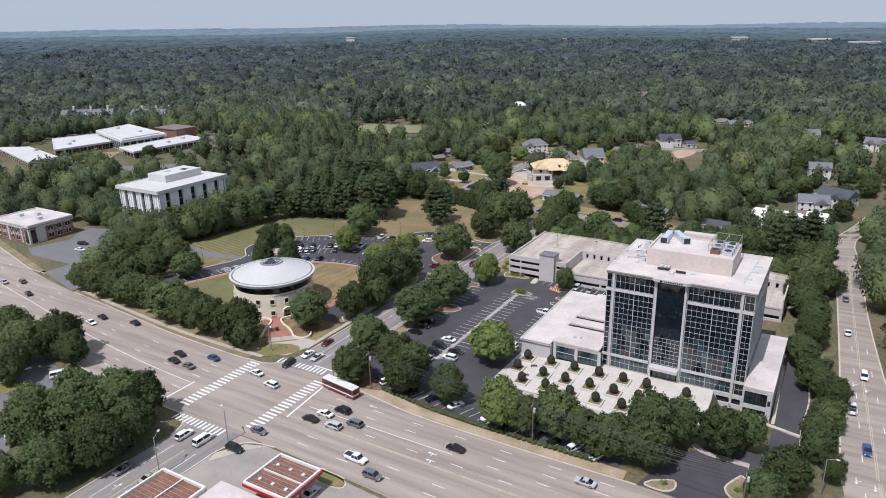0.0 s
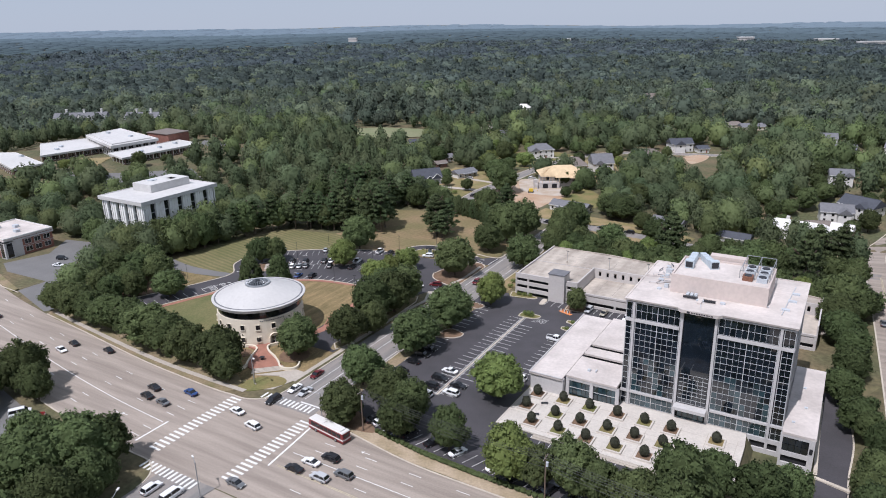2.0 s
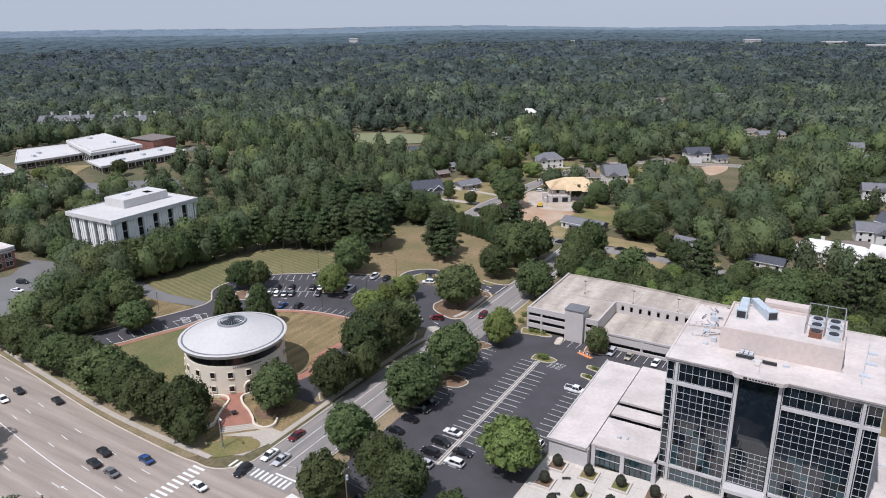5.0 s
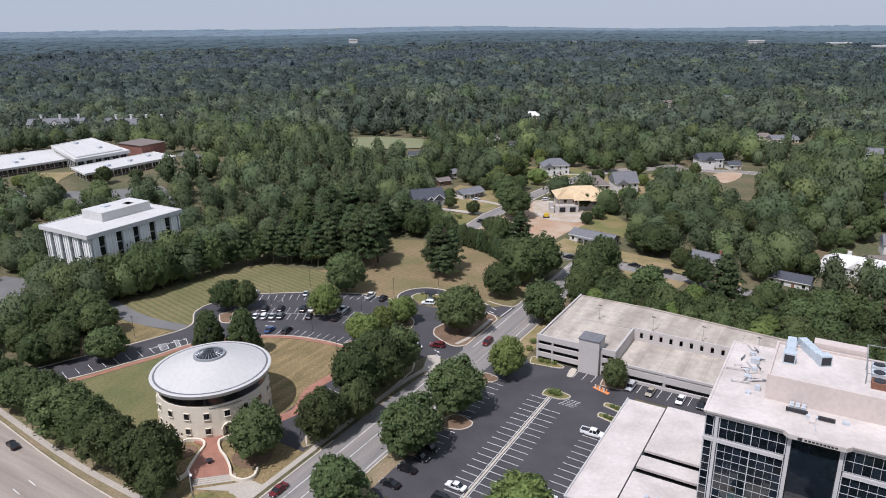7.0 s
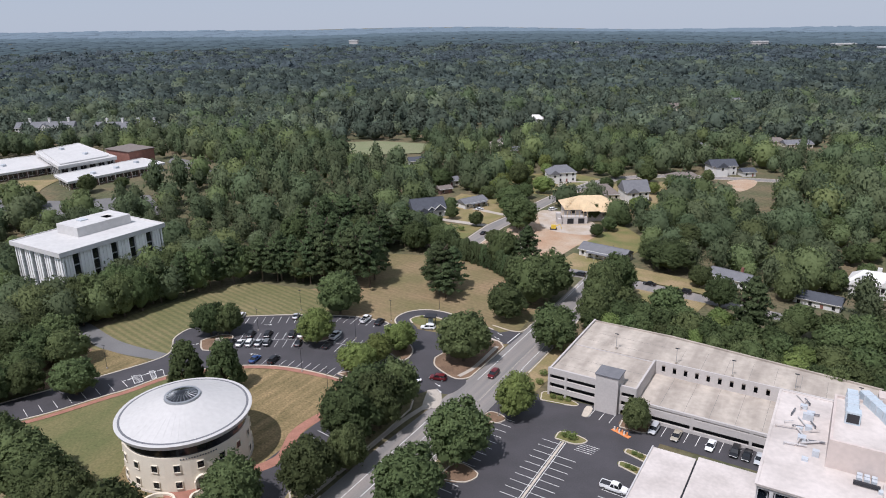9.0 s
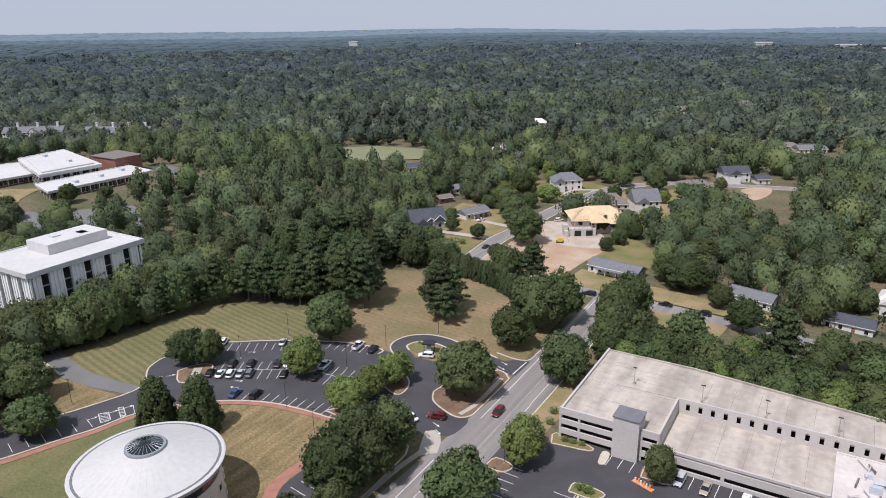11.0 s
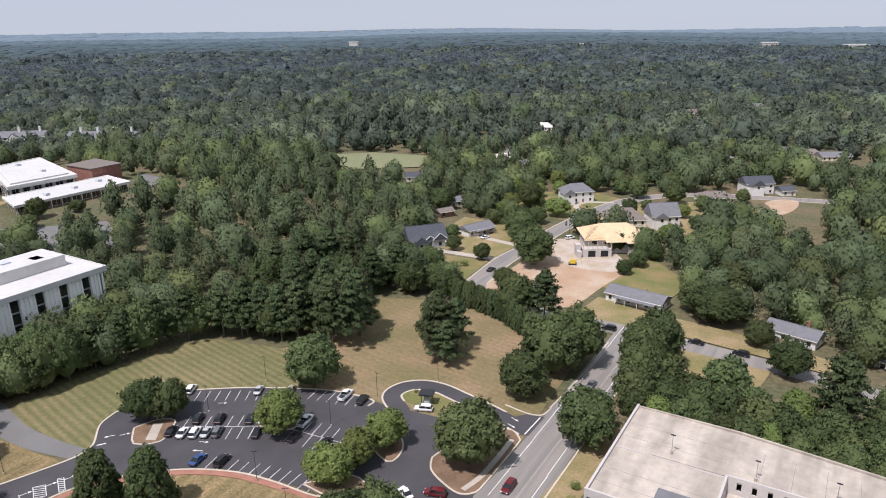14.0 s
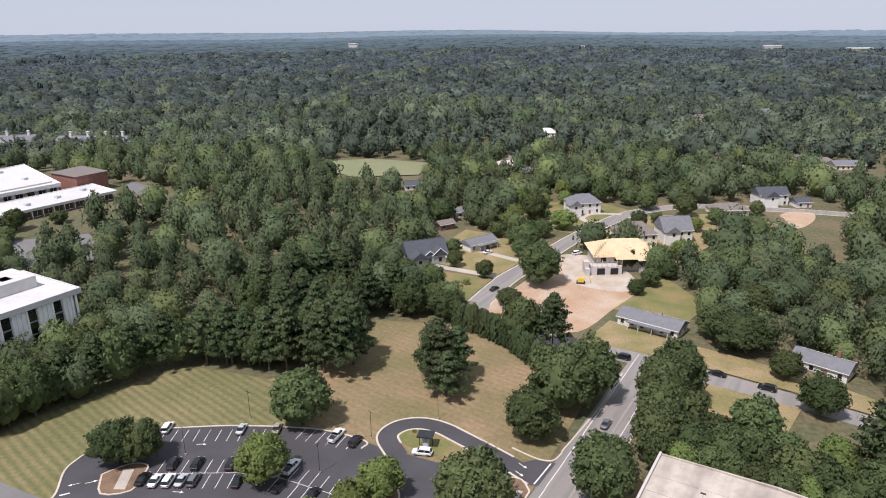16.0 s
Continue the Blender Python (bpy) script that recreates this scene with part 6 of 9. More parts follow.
def office_tower():
    W, D, H = 37.9, 30.5, 29.4
    t = thing("office_tower", "glass office tower with pale precast columns and white roof", "office building", pose(73.5, 60.3, 0))
    part("core", Shape().box(0.5, 0.5, -3.7, W - 0.5, D - 0.5, H - 0.6), "core", t, "near-black fill for unlit rooms behind the glass")
    rows = [(0.5, 3.7, 2), (4.5, 23.4, 12), (24.4, 28.5, 2)]
    bays = [(0.15, 1.5, 1), (2.5, 13.0, 8), (21.7, 34.5, 10), (35.5, 37.75, 2)]
    # the lower storey stands free beside the sunk drive
    part("basement_wall", Shape().box(30.6, -0.05, -3.7, 31.3, 0.48, 0.42).box(34.6, -0.05, -3.7, 35.2, 0.48, 0.42).box(37.3, -0.05, -3.7, 38.0, 0.48, 0.42).box(31.3, 0.0, -0.7, 37.3, 0.46, 0.42).box(31.3, 0.0, -3.7, 37.3, 0.46, -2.4), "precast", t, "pale base wall with dark openings")
    part("side_base", Shape().box(37.4, 0.5, -3.7, 37.95, D, 0.3), "precast", t)
    # recessed entrance bay between the two glass fronts
    rec = Shape().box(14.0, 0.25, 4.5, 20.7, 0.4, 28.4)
    part("entrance_glazing", rec, "pane", t, "tall dark glazing over the entrance")
    for i in range(1, 6):
        x = 14.0 + i * 6.7 / 6
        part("mullion", Shape().box(x - 0.025, 0.18, 0.3, x + 0.025, 0.26, 12.0), "mullion", t)
    for i in range(8):
        part("transom", Shape().box(14.0, 0.16, 4.5 + i * 1.1 - 0.025, 20.7, 0.25, 4.5 + i * 1.1 + 0.025), "mullion", t)
    part("entrance_canopy", Shape().box(13.6, -2.2, 3.3, 21.2, 0.5, 4.1), "precast", t, "pale canopy over the doors")
    for i in range(5):
        part("entrance_door", Shape().box(14.4 + i * 1.25, 0.1, 0.05, 15.5 + i * 1.25, 0.2, 3.0), "pane_low", t)
    # front panes, one by one
    for z0, z1, nz in rows:
        for x0, x1, nx in bays[1:3]:
            w, h = (x1 - x0) / nx, (z1 - z0) / nz
            me, low = pane_mesh(w - 0.05, h - 0.05, "pane_low" if z0 < 1 else "pane"), pane_mesh(w - 0.05, h - 0.05, "pane_low")
            for i in range(nx):
                for k in range(nz):
                    # slanting run of teal panes on lower rows: a reflection painted in
                    part("pane", low if z0 < 6 and (k + i * 2) % 9 < 3 and k < 6 else me, None, t, m=pose(x0 + (i + 0.5) * w, 0.32, z0 + (k + 0.5) * h, rnd.uniform(-0.5, 0.5), 0, rnd.uniform(-0.5, 0.5)))
    # mullions of the front
    mul = Shape()
    for z0, z1, nz in rows:
        for x0, x1, nx in bays:
            for i in range(nx + 1):
                x = x0 + i * (x1 - x0) / nx
                d = 0.07 if i in (0, nx) or (nx > 4 and i == nx // 2) else 0.022
                mul.box(x - d, 0.18, z0, x + d, 0.3, z1)
            for k in range(nz + 1):
                z = z0 + k * (z1 - z0) / nz
                mul.box(x0, 0.2, z - 0.024, x1, 0.3, z + 0.024)
    # corner bays and the other sides in one glazed skin
    skin = Shape()
    for z0, z1, nz in rows:
        for x0, x1, nx in (bays[0], bays[3]):
            skin.box(x0, 0.3, z0, x1, 0.36, z1)
        skin.box(0.3, 0.4, z0, 0.36, D - 0.4, z1).box(W - 0.36, 0.4, z0, W - 0.3, D - 0.4, z1).box(0.4, D - 0.36, z0, W - 0.4, D - 0.3, z1)
    part("side_glazing", skin, "pane", t)
    sm = Shape()
    for z0, z1, nz in rows:
        for k in range(nz + 1):
            z = z0 + k * (z1 - z0) / nz
            sm.box(0.14, 0.4, z - 0.055, 0.3, D - 0.4, z + 0.055).box(W - 0.3, 0.4, z - 0.055, W - 0.14, D - 0.4, z + 0.055)
        for i in range(23):
            y = 0.5 + i * (D - 1) / 22
            sm.box(0.18, y - 0.035, z0, 0.3, y + 0.035, z1).box(W - 0.3, y - 0.035, z0, W - 0.18, y + 0.035, z1)
    for bars, title in ((mul, "mullion"), (sm, "side_mullion")):
        for j in range(len(bars.v) // 8):
            one = Shape()
            one.v = bars.v[8 * j:8 * j + 8]
            one.f = [tuple(i - 8 * j for i in q) for q in bars.f[6 * j:6 * j + 6]]
            part(title, one, "mullion", t)
    # precast frame
    for x0, x1 in ((1.75, 2.3), (13.2, 13.8), (20.9, 21.5), (34.65, 35.2)):
        part("column", Shape().box(x0, -0.15, 0, x1, 0.5, 28.6), "precast", t)
    for y in (0.0, 7.2, 15.0, 22.8, D - 1.6):
        part("column", Shape().box(-0.05, y + 0.9, 0, 0.4, y + 1.4, 28.6), "precast", t)
        part("column", Shape().box(W - 0.4, y + 0.9, 0, W + 0.05, y + 1.4, 28.6), "precast", t)
    for z0, z1 in ((3.8, 4.4), (23.5, 24.2), (28.5, 28.8)):
        for x0, x1 in ((-0.05, 13.0), (21.7, W + 0.05)):
            part("band", Shape().box(x0, -0.08, z0, x1, 0.42, z1), "precast", t)
        part("band", Shape().box(-0.06, 0.42, z0, 0.42, D, z1).box(W - 0.42, 0.42, z0, W + 0.06, D, z1).box(0.42, D - 0.42, z0, W - 0.42, D + 0.05, z1), "precast", t)
    for x in (1.2, 7.7, 12.6, 21.0, 28.0, 34.2):
        part("soffit_lamp", Shape().box(x, -0.25, 28.3, x + 0.4, -0.1, 28.55), "dark", t)
    # roof
    part("roof", Shape().box(-0.2, -0.4, 29.1, W + 0.2, D + 0.3, H), "membrane", t, "white membrane roof with stains")
    rim = Shape()
    rim.box(-0.35, -0.5, H, W + 0.35, -0.1, H + 0.15).box(-0.35, D - 0.1, H, W + 0.35, D + 0.3, H + 0.15).box(-0.35, -0.1, H, 0.05, D - 0.1, H + 0.15).box(W - 0.05, -0.1, H, W + 0.35, D - 0.1, H + 0.15)
    part("parapet", rim, "membrane", t)
    part("roof_step", Shape().prism([(13.2, -1.4), (21.6, -1.4), (22.4, -0.5), (12.4, -0.5)], 28.75, H + 0.15), "membrane", t, "roof edge stepped forward over the entrance")
    part("sign_mark", Shape().box(14.6, -1.46, 28.85, 15.3, -1.41, 29.35), "dark", t)
    for i in range(9):
        part("sign_bar", Shape().box(15.6 + i * 0.55, -1.46, 28.95, 16.0 + i * 0.55, -1.41, 29.25), "dark", t)
    P = H + 4.8
    pent = part("penthouse", Shape().box(8.2, 9.1, H, 30.5, 24.4, P - 0.5), "roof_pink", t, "pale pink plant room on the roof")
    part("penthouse_rim", Shape().box(8.2, 9.1, P - 0.5, 30.5, 9.5, P).box(8.2, 24.0, P - 0.5, 30.5, 24.4, P).box(8.2, 9.5, P - 0.5, 8.6, 24.0, P).box(30.1, 9.5, P - 0.5, 30.5, 24.0, P), "roof_pink", pent)
    part("penthouse_roof", Shape().box(8.6, 9.5, P - 0.5, 30.1, 24.0, P - 0.42), "membrane", pent, "white membrane inside the rim")
    part("plant_wall", Shape().box(14.4, 24.8, H, 23.4, 27.4, P + 0.9), "roof_pink", t, "cream screen wall of the plant")
    for x, y, turn, ln in ((10.8, 21.0, 2, 8.8), (14.4, 22.2, 30, 8.6)):
        u = part("cooling_unit", Shape().box(-0.9, -ln / 2, 0, 0.9, ln / 2, 1.5, 0.12), "duct_blue", t, "long pale blue cooling duct", pose(x, y, P - 0.42, 0, 0, turn))
        part("hood", Shape().box(-1.05, -ln / 2 - 0.7, 0, 1.05, -ln / 2 + 0.9, 2.1), "duct_blue", u)
        part("grille", Shape().box(-0.85, -ln / 2 - 0.76, 0.3, 0.85, -ln / 2 - 0.7, 1.8), "dark", u)
        for k in range(4):
            part("rib", Shape().box(-0.98, -ln / 2 + 1.6 + k * 1.7, 0, 0.98, -ln / 2 + 1.75 + k * 1.7, 1.56), "unit", u)
    # open steel cage with fans at the east end
    for x in (23.2, 26.6, 30.0):
        for y in (14.5, 20.0, 27.0):
            part("cage_post", Shape().rod((x, y, P - 0.5 if y < 24 else H), (x, y, P + 1.6), 0.1, 5), "steel", t)
    for y in (14.5, 20.0, 27.0):
        part("cage_rail", Shape().rod((23.2, y, P + 1.6), (30.0, y, P + 1.6), 0.09, 5), "steel", t)
    for x in (23.2, 26.6, 30.0):
        part("cage_rail", Shape().rod((x, 14.5, P + 1.6), (x, 27.0, P + 1.6), 0.09, 5), "steel", t)
    for i in range(6):
        x, y = 24.0 + (i % 2) * 3.2, 13.0 + (i // 2) * 3.4
        f = part("roof_fan", Shape().box(x, y, P - 0.42, x + 2.3, y + 2.4, P + 0.7), "unit" if i else "rust", t, "grey fan unit" if i else "rust-brown fan unit")
        part("fan_ring", Shape().tube(x + 1.15, y + 1.2, P + 0.7, P + 0.85, 0.95, 0.9, 14), "dark", f)
    for i in range(6):
        part("roof_unit", Shape().box(12.4 + (i % 3) * 0.95, 7.2 + (i // 3) * 0.9, H, 13.1 + (i % 3) * 0.95, 7.9 + (i // 3) * 0.9, H + 0.8), "unit", t)
    part("roof_duct", Shape().box(12.0, 6.2, H + 0.25, 15.4, 6.7, H + 0.7), "dark", t)
    part("roof_duct", Shape().box(17.0, 5.6, H + 0.2, 19.6, 6.1, H + 0.7), "dark", t)
    part("roof_duct", Shape().box(15.8, 3.8, H, 16.7, 7.8, H + 0.45), "membrane", t)
    # a thicket of pipes and ducts at the west end
    for i in range(16):
        x, y = 2.2 + rnd.uniform(0, 4.6), 12 + rnd.uniform(0, 17)
        a = rnd.choice((10, 35, 80, 120))
        ln = rnd.uniform(1.4, 4.0)
        part("roof_pipe", Shape().rod((-ln / 2, 0, 0.45), (ln / 2, 0, 0.45), rnd.uniform(0.07, 0.16), 6).rod((-ln / 2, 0, 0.45), (-ln / 2, 0, 0), 0.14, 6), rnd.choice(("membrane", "precast", "shingle_grey")), t, "", pose(x, y, H, 0, 0, a))
    for i in range(5):
        x, y = 2.4 + rnd.uniform(0, 4), 11 + i * 3.6
        part("roof_unit", Shape().box(x, y, H, x + rnd.uniform(0.8, 1.7), y + rnd.uniform(0.7, 1.4), H + rnd.uniform(0.5, 1.2)), "unit", t)
    for x, y in ((15.2, 5.6), (20.6, 6.2), (33.6, 9.0), (34.4, 15.0), (35.0, 20.2), (3.5, 18), (4.6, 24), (5, 9)):
        part("roof_hatch", Shape().box(x, y, H, x + rnd.uniform(0.7, 2.0), y + 0.9, H + 0.4), "unit", t)
    pipes = Shape()
    pipes.rod((9, 10.2, H + 0.15), (31, 9.4, H + 0.15), 0.1, 5).rod((34, 6, H + 0.15), (35.2, 26, H + 0.15), 0.1, 5).rod((16, 8, H + 0.1), (17, 2, H + 0.1), 0.08, 5)
    part("pipe", pipes, "unit", t)


office_tower()


def office_wings():
    w = thing("office_wing", "low white-roofed wing with a glazed front", "building", pose(0, 0, 0))
    part("wall", Shape().box(50.3, 56.2, 0, 59.4, 98, 4.7), "precast", w)
    part("roof", Shape().box(50.0, 55.8, 4.7, 59.2, 98.3, 5.2), "membrane", w)
    part("roof_joint", Shape().box(59.2, 57.6, 4.4, 59.7, 98.2, 4.9), "dark", w, "dark gutter between two roofs")
    part("roof_edge", Shape().box(49.9, 55.7, 5.2, 50.2, 98.4, 5.45).box(50.2, 55.7, 5.2, 59.2, 56.0, 5.45), "precast", w)
    # near-black block below the roof, so its slots look deeply shaded
    part("wall", Shape().box(59.6, 58.3, 0, 73.3, 98, 4.2), "core", w)
    for y0, y1 in ((57.6, 69.6), (71.6, 76.0), (78.0, 98.3)):
        part("roof", Shape().box(59.7, y0, 5.3, 73.3, y1, 5.85), "membrane", w, "white roof panel beside a dark light slot")
    for x0, x1 in ((60.4, 66.2), (67.2, 73.0)):
        n = 5
        for i in range(n):
            d = (x1 - x0) / n
            part("pane", Shape().box(x0 + i * d + 0.06, 58.05, 0.4, x0 + (i + 1) * d - 0.06, 58.15, 4.3), "pane_low", w)
        part("mullions", Shape().box(x0, 57.95, 2.4, x1, 58.06, 2.52).box(x0, 57.95, 4.3, x1, 58.06, 4.5), "mullion", w)
    for x in (59.7, 66.2, 73.0):
        part("column", Shape().box(x, 57.7, 0, x + 0.9, 58.4, 5.3), "precast", w)
    part("band", Shape().box(59.7, 57.8, 4.5, 73.9, 58.3, 5.3), "precast", w)
    part("roof_vent", Shape().box(64, 62, 5.85, 64.8, 62.7, 6.4).box(66, 62.4, 5.85, 66.3, 63.4, 6.3), "unit", w)
    e = thing("office_wing", "low white-roofed wing beside the drive", "building", pose(0, 0, 0))
    # solid near-black block in place of shaded rooms behind the openings
    part("wall", Shape().box(111.7, 57.9, -3.7, 118.2, 92, 4.7), "core", e)
    part("side_wall", Shape().box(118.0, 57.4, -3.7, 118.3, 92.2, 4.8), "precast", e)
    part("roof", Shape().box(111.5, 57.2, 4.7, 118.5, 92.4, 5.3), "membrane", e)
    for i in range(4):
        for k in range(2):
            part("pane", Shape().box(111.9 + i * 1.3, 57.5, 0.5 + k * 1.8, 113.1 + i * 1.3, 57.6, 2.2 + k * 1.8), "pane", e)
    part("band", Shape().box(111.5, 57.3, 4.0, 117.2, 57.8, 4.7), "precast", e)
    part("sill", Shape().box(111.5, 57.3, -0.7, 117.2, 57.8, 0.4), "precast", e)
    part("base", Shape().box(111.5, 57.3, -3.7, 117.2, 57.8, -2.5), "precast", e)
    part("pier", Shape().box(117.2, 57.1, -3.7, 118.4, 57.9, 4.7), "precast", e)
    part("pier", Shape().box(111.4, 57.2, -3.7, 111.85, 57.9, 4.7), "precast", e)
    part("louvre", Shape().box(117.4, 57.02, 1.2, 118.1, 57.1, 2.6), "dark", e)
    for x, y in ((113, 62), (115, 70), (114, 80)):
        part("roof_vent", Shape().box(x, y, 5.3, x + 0.7, y + 0.6, 5.6), "unit", e)
    # the paved plaza with its planters
    plaza = setting("plaza", area([(49.6, 36.6), (104.5, 36), (104.5, 55), (104, 61), (73.5, 61), (73.5, 58.4), (50, 56.4)], 0.3, 4.2), "plaza", "pale paved plaza before the tower", "plaza")
    setting("plaza_steps", Shape().box(60, 34.6, 0, 100, 36.1, 0.16).box(60, 35.2, 0.16, 100, 36.1, 0.3), "concrete", "pale steps below the plaza", "steps")
    seam = Shape()
    for i in range(9):
        seam.box(50 + i * 6.6, 37, 0.3, 50.12 + i * 6.6, 56.4, 0.305)
    for i in range(4):
        seam.box(50, 38 + i * 5.5, 0.3, 104, 38.12 + i * 5.5, 0.305)
    part("paving_joints", seam, "concrete", plaza)
    rng_b = np.random.default_rng(77)
    c = []
    for i in range(30):
        u = rng_b.normal(size=3)
        u /= np.linalg.norm(u)
        c.append((u[0] * 0.72, u[1] * 0.72, 1.15 + u[2] * 0.8))
    v, f = cards(rng_b, np.array(c), np.full(30, 0.36), 16, 0.11, 0.1)
    lv, lf = lump(rng_b, (0, 0, 1.1), 0.98, 1.08, 0.05, 7, 12)
    me = bpy.data.meshes.new("bush")
    k = len(v)
    me.from_pydata(v.tolist() + lv, [], [tuple(q) for q in f.tolist()] + [tuple(k + i for i in q) for q in lf])
    me.materials.append(MAT["box"])
    me.update()
    first = thing("planter", "square stone planter with a clipped dark bush", "planter", pose(53.6, 53.4, 0.3), "plaza planters")
    rimm = Shape()
    for a, b, c2, d in ((-2, -2, 2, -1.6), (-2, 1.6, 2, 2), (-2, -1.6, -1.6, 1.6), (1.6, -1.6, 2, 1.6)):
        rimm.box(a, b, 0, c2, d, 0.45)
    part("rim", rimm, "plaza", first)
    part("soil", Shape().box(-1.6, -1.6, 0, 1.6, 1.6, 0.32), "mulch", first)
    part("bush", me, None, first, "clipped dark evergreen bush", Matrix.Translation((0, 0, 0.2)) @ Matrix.Diagonal((1.2, 1.2, 1.3, 1)))
    green = thing("planter", "square stone planter with grass and a clipped bush", "planter", pose(60.8, 53.4, 0.3), "plaza planters")
    part("rim", rimm, "plaza", green)
    part("turf", Shape().box(-1.6, -1.6, 0, 1.6, 1.6, 0.34), "grass", green, "yellow-green ground cover")
    part("bush", me, None, green, "clipped dark evergreen bush", Matrix.Translation((0, 0, 0.2)) @ Matrix.Diagonal((1.15, 1.15, 1.3, 1)))
    spots = [(67.9, 53.2), (75.0, 53.4), (81.8, 53.3), (88.2, 53.1), (98.5, 53.2), (53.4, 46.6), (61.5, 46.0), (68.0, 45.8), (74.8, 46.0), (81.4, 46.0), (88.0, 46), (57.5, 40.4), (64.6, 40.0), (71.6, 39.8), (78.6, 39.8), (85.4, 39.8)]
    for i, (x, y) in enumerate(spots):
        copy_thing(first if i % 2 else green, pose(x, y, 0.3, 0, 0, 90 * (i % 4)))
    for x, y in ((57, 50), (57, 44)):
        b = thing("bench", "small dark metal bench on the plaza", "bench", pose(x, y, 0.3, 0, 0, 30))
        part("seat", Shape().box(-0.9, -0.25, 0.4, 0.9, 0.25, 0.48), "dark", b)
        part("leg", Shape().box(-0.8, -0.2, 0, -0.7, 0.2, 0.4), "dark", b)
        part("leg", Shape().box(0.7, -0.2, 0, 0.8, 0.2, 0.4), "dark", b)


office_wings()


# ---- the parking garage
def garage():
    g = thing("parking_garage", "pale precast parking garage with open decks", "parking garage", pose(0, 0, 0))
    # solid near-black blocks paint the shade seen between the open decks
    part("interior", Shape().box(18.6, 117, 0, 40.6, 150.6, 6.2).box(41.4, 116.6, 0, 114, 150, 3.4).box(41.4, 135, 3.4, 114, 144, 5.6), "core", g, "near-black fill standing in for shade inside the garage")
    deck = Shape().prism([(18.2, 116.4), (41, 116.4), (41, 151.6), (18.2, 152.2)], 6.5, 7.0)
    part("deck", deck, "deck", g, "stained concrete top deck")
    part("deck", Shape().prism([(41, 134), (114.6, 134), (114.6, 141), (94, 146), (72, 148.2), (41, 151.6)], 6.5, 7.0), "deck", g, "stained concrete top deck")
    low = Shape()
    low.v = [(41, 116, 3.6), (114.6, 116, 3.6), (114.6, 133.8, 3.6), (41, 133.8, 3.6), (41, 116, 4.0), (114.6, 116, 4.0), (114.6, 133.8, 4.0), (41, 133.8, 4.0)]
    low.f = [(3, 2, 1, 0), (4, 5, 6, 7), (0, 1, 5, 4), (1, 2, 6, 5), (2, 3, 7, 6), (3, 0, 4, 7)]
    part("deck", low, "deck", g, "stained concrete lower deck")
    # front left: three rows of slots
    for z0, z1 in ((1.3, 2.7), (3.9, 5.2), (6.3, 8.1)):
        part("spandrel", Shape().box(18, 115.9, z0, 31.2, 116.4, z1), "garage", g)
        part("spandrel", Shape().box(37, 115.9, z0, 41.2, 116.4, z1), "garage", g)
    for x in (18.0, 22.6, 30.9, 37.0, 40.7):
        part("pillar", Shape().box(x, 115.95, 0, x + 0.55, 116.5, 8.05), "garage", g)
    tw = part("stair_tower", Shape().box(31.2, 114.6, 0, 37.0, 119.6, 10.2), "garage", g, "blank pale stair tower")
    part("roof", Shape().box(31.0, 114.4, 10.2, 37.2, 119.8, 10.5), "shingle_grey", tw, "dark roof of the stair tower")
    # left side and back
    for z0, z1 in ((0, 1.0), (2.2, 3.6), (4.6, 7.6)):
        part("spandrel", Shape().box(17.9, 116.4, z0, 18.4, 152.4, z1), "garage", g)
    part("parapet", Shape().box(18.4, 151.9, 5, 41, 152.3, 7.35), "deck", g, "low stained parapet")
    back = Shape()
    for (x0, y0), (x1, y1) in zip([(41, 151.8), (72, 148.4), (94, 146.2)], [(72, 148.4), (94, 146.2), (114.8, 141)]):
        back.prism([(x0, y0), (x1, y1), (x1, y1 + 0.4), (x0, y0 + 0.4)], 0, 7.4)
    part("back_wall", back, "deck", g, "stained concrete back wall")
    part("side_wall", Shape().box(114.6, 116, 0, 115, 141, 8.0), "garage", g)
    # step between the decks, with square openings
    step = Shape().box(41, 133.8, 4.0, 114.6, 134.2, 5.0).box(41, 133.8, 6.9, 114.6, 134.2, 7.9)
    x = 41.0
    for i in range(26):
        step.box(x, 133.8, 5.0, x + 1.95, 134.2, 6.9)
        x += 2.83
    part("step_wall", step, "garage", g, "deck wall with a row of square openings")
    part("step_wall", Shape().box(40.7, 116, 4.0, 41.2, 134, 7.9), "garage", g)
    # front right: two long slots
    for z0, z1 in ((0.0, 0.9), (2.1, 3.9), (4.4, 5.0)):
        part("spandrel", Shape().box(41.2, 115.7, z0, 114.8, 116.2, z1), "garage", g)
    for x in (41.3, 54.4, 67.5, 80.6, 93.7, 106.8, 114.2):
        part("pillar", Shape().box(x, 115.75, 0, x + 0.7, 116.25, 4.98), "garage", g)
    part("deck_kerb", Shape().box(18.6, 133.9, 7.0, 40.8, 134.15, 7.22), "garage", g, "low concrete kerb across the deck")
    part("deck_kerb", Shape().box(26, 134.4, 7.0, 41, 134.9, 7.3), "deck", g, "stained concrete kerb")
    for y in (121, 126, 139, 144.5):
        part("deck_joint", Shape().box(18.5, y, 7.0, 40.9, y + 0.07, 7.005), "lot_pale", g)
    for i in range(12):
        x = 46.5 + i * 5.8
        part("deck_joint", Shape().box(x, 134.4, 7.0, x + 0.06, 146.2 - max(0, i - 4) * 0.85, 7.005), "lot_pale", g)
        part("deck_joint", Shape().box(x, 116.6, 4.0, x + 0.06, 133.6, 4.005), "lot_pale", g)
    for x, y in ((29.5, 137), (46, 136), (60, 136), (74.5, 136), (88, 136)):
        p = thing("deck_lamp", "slim grey lamp post on the garage deck", "lamp post", pose(x, y, 7.0), "garage lamp posts")
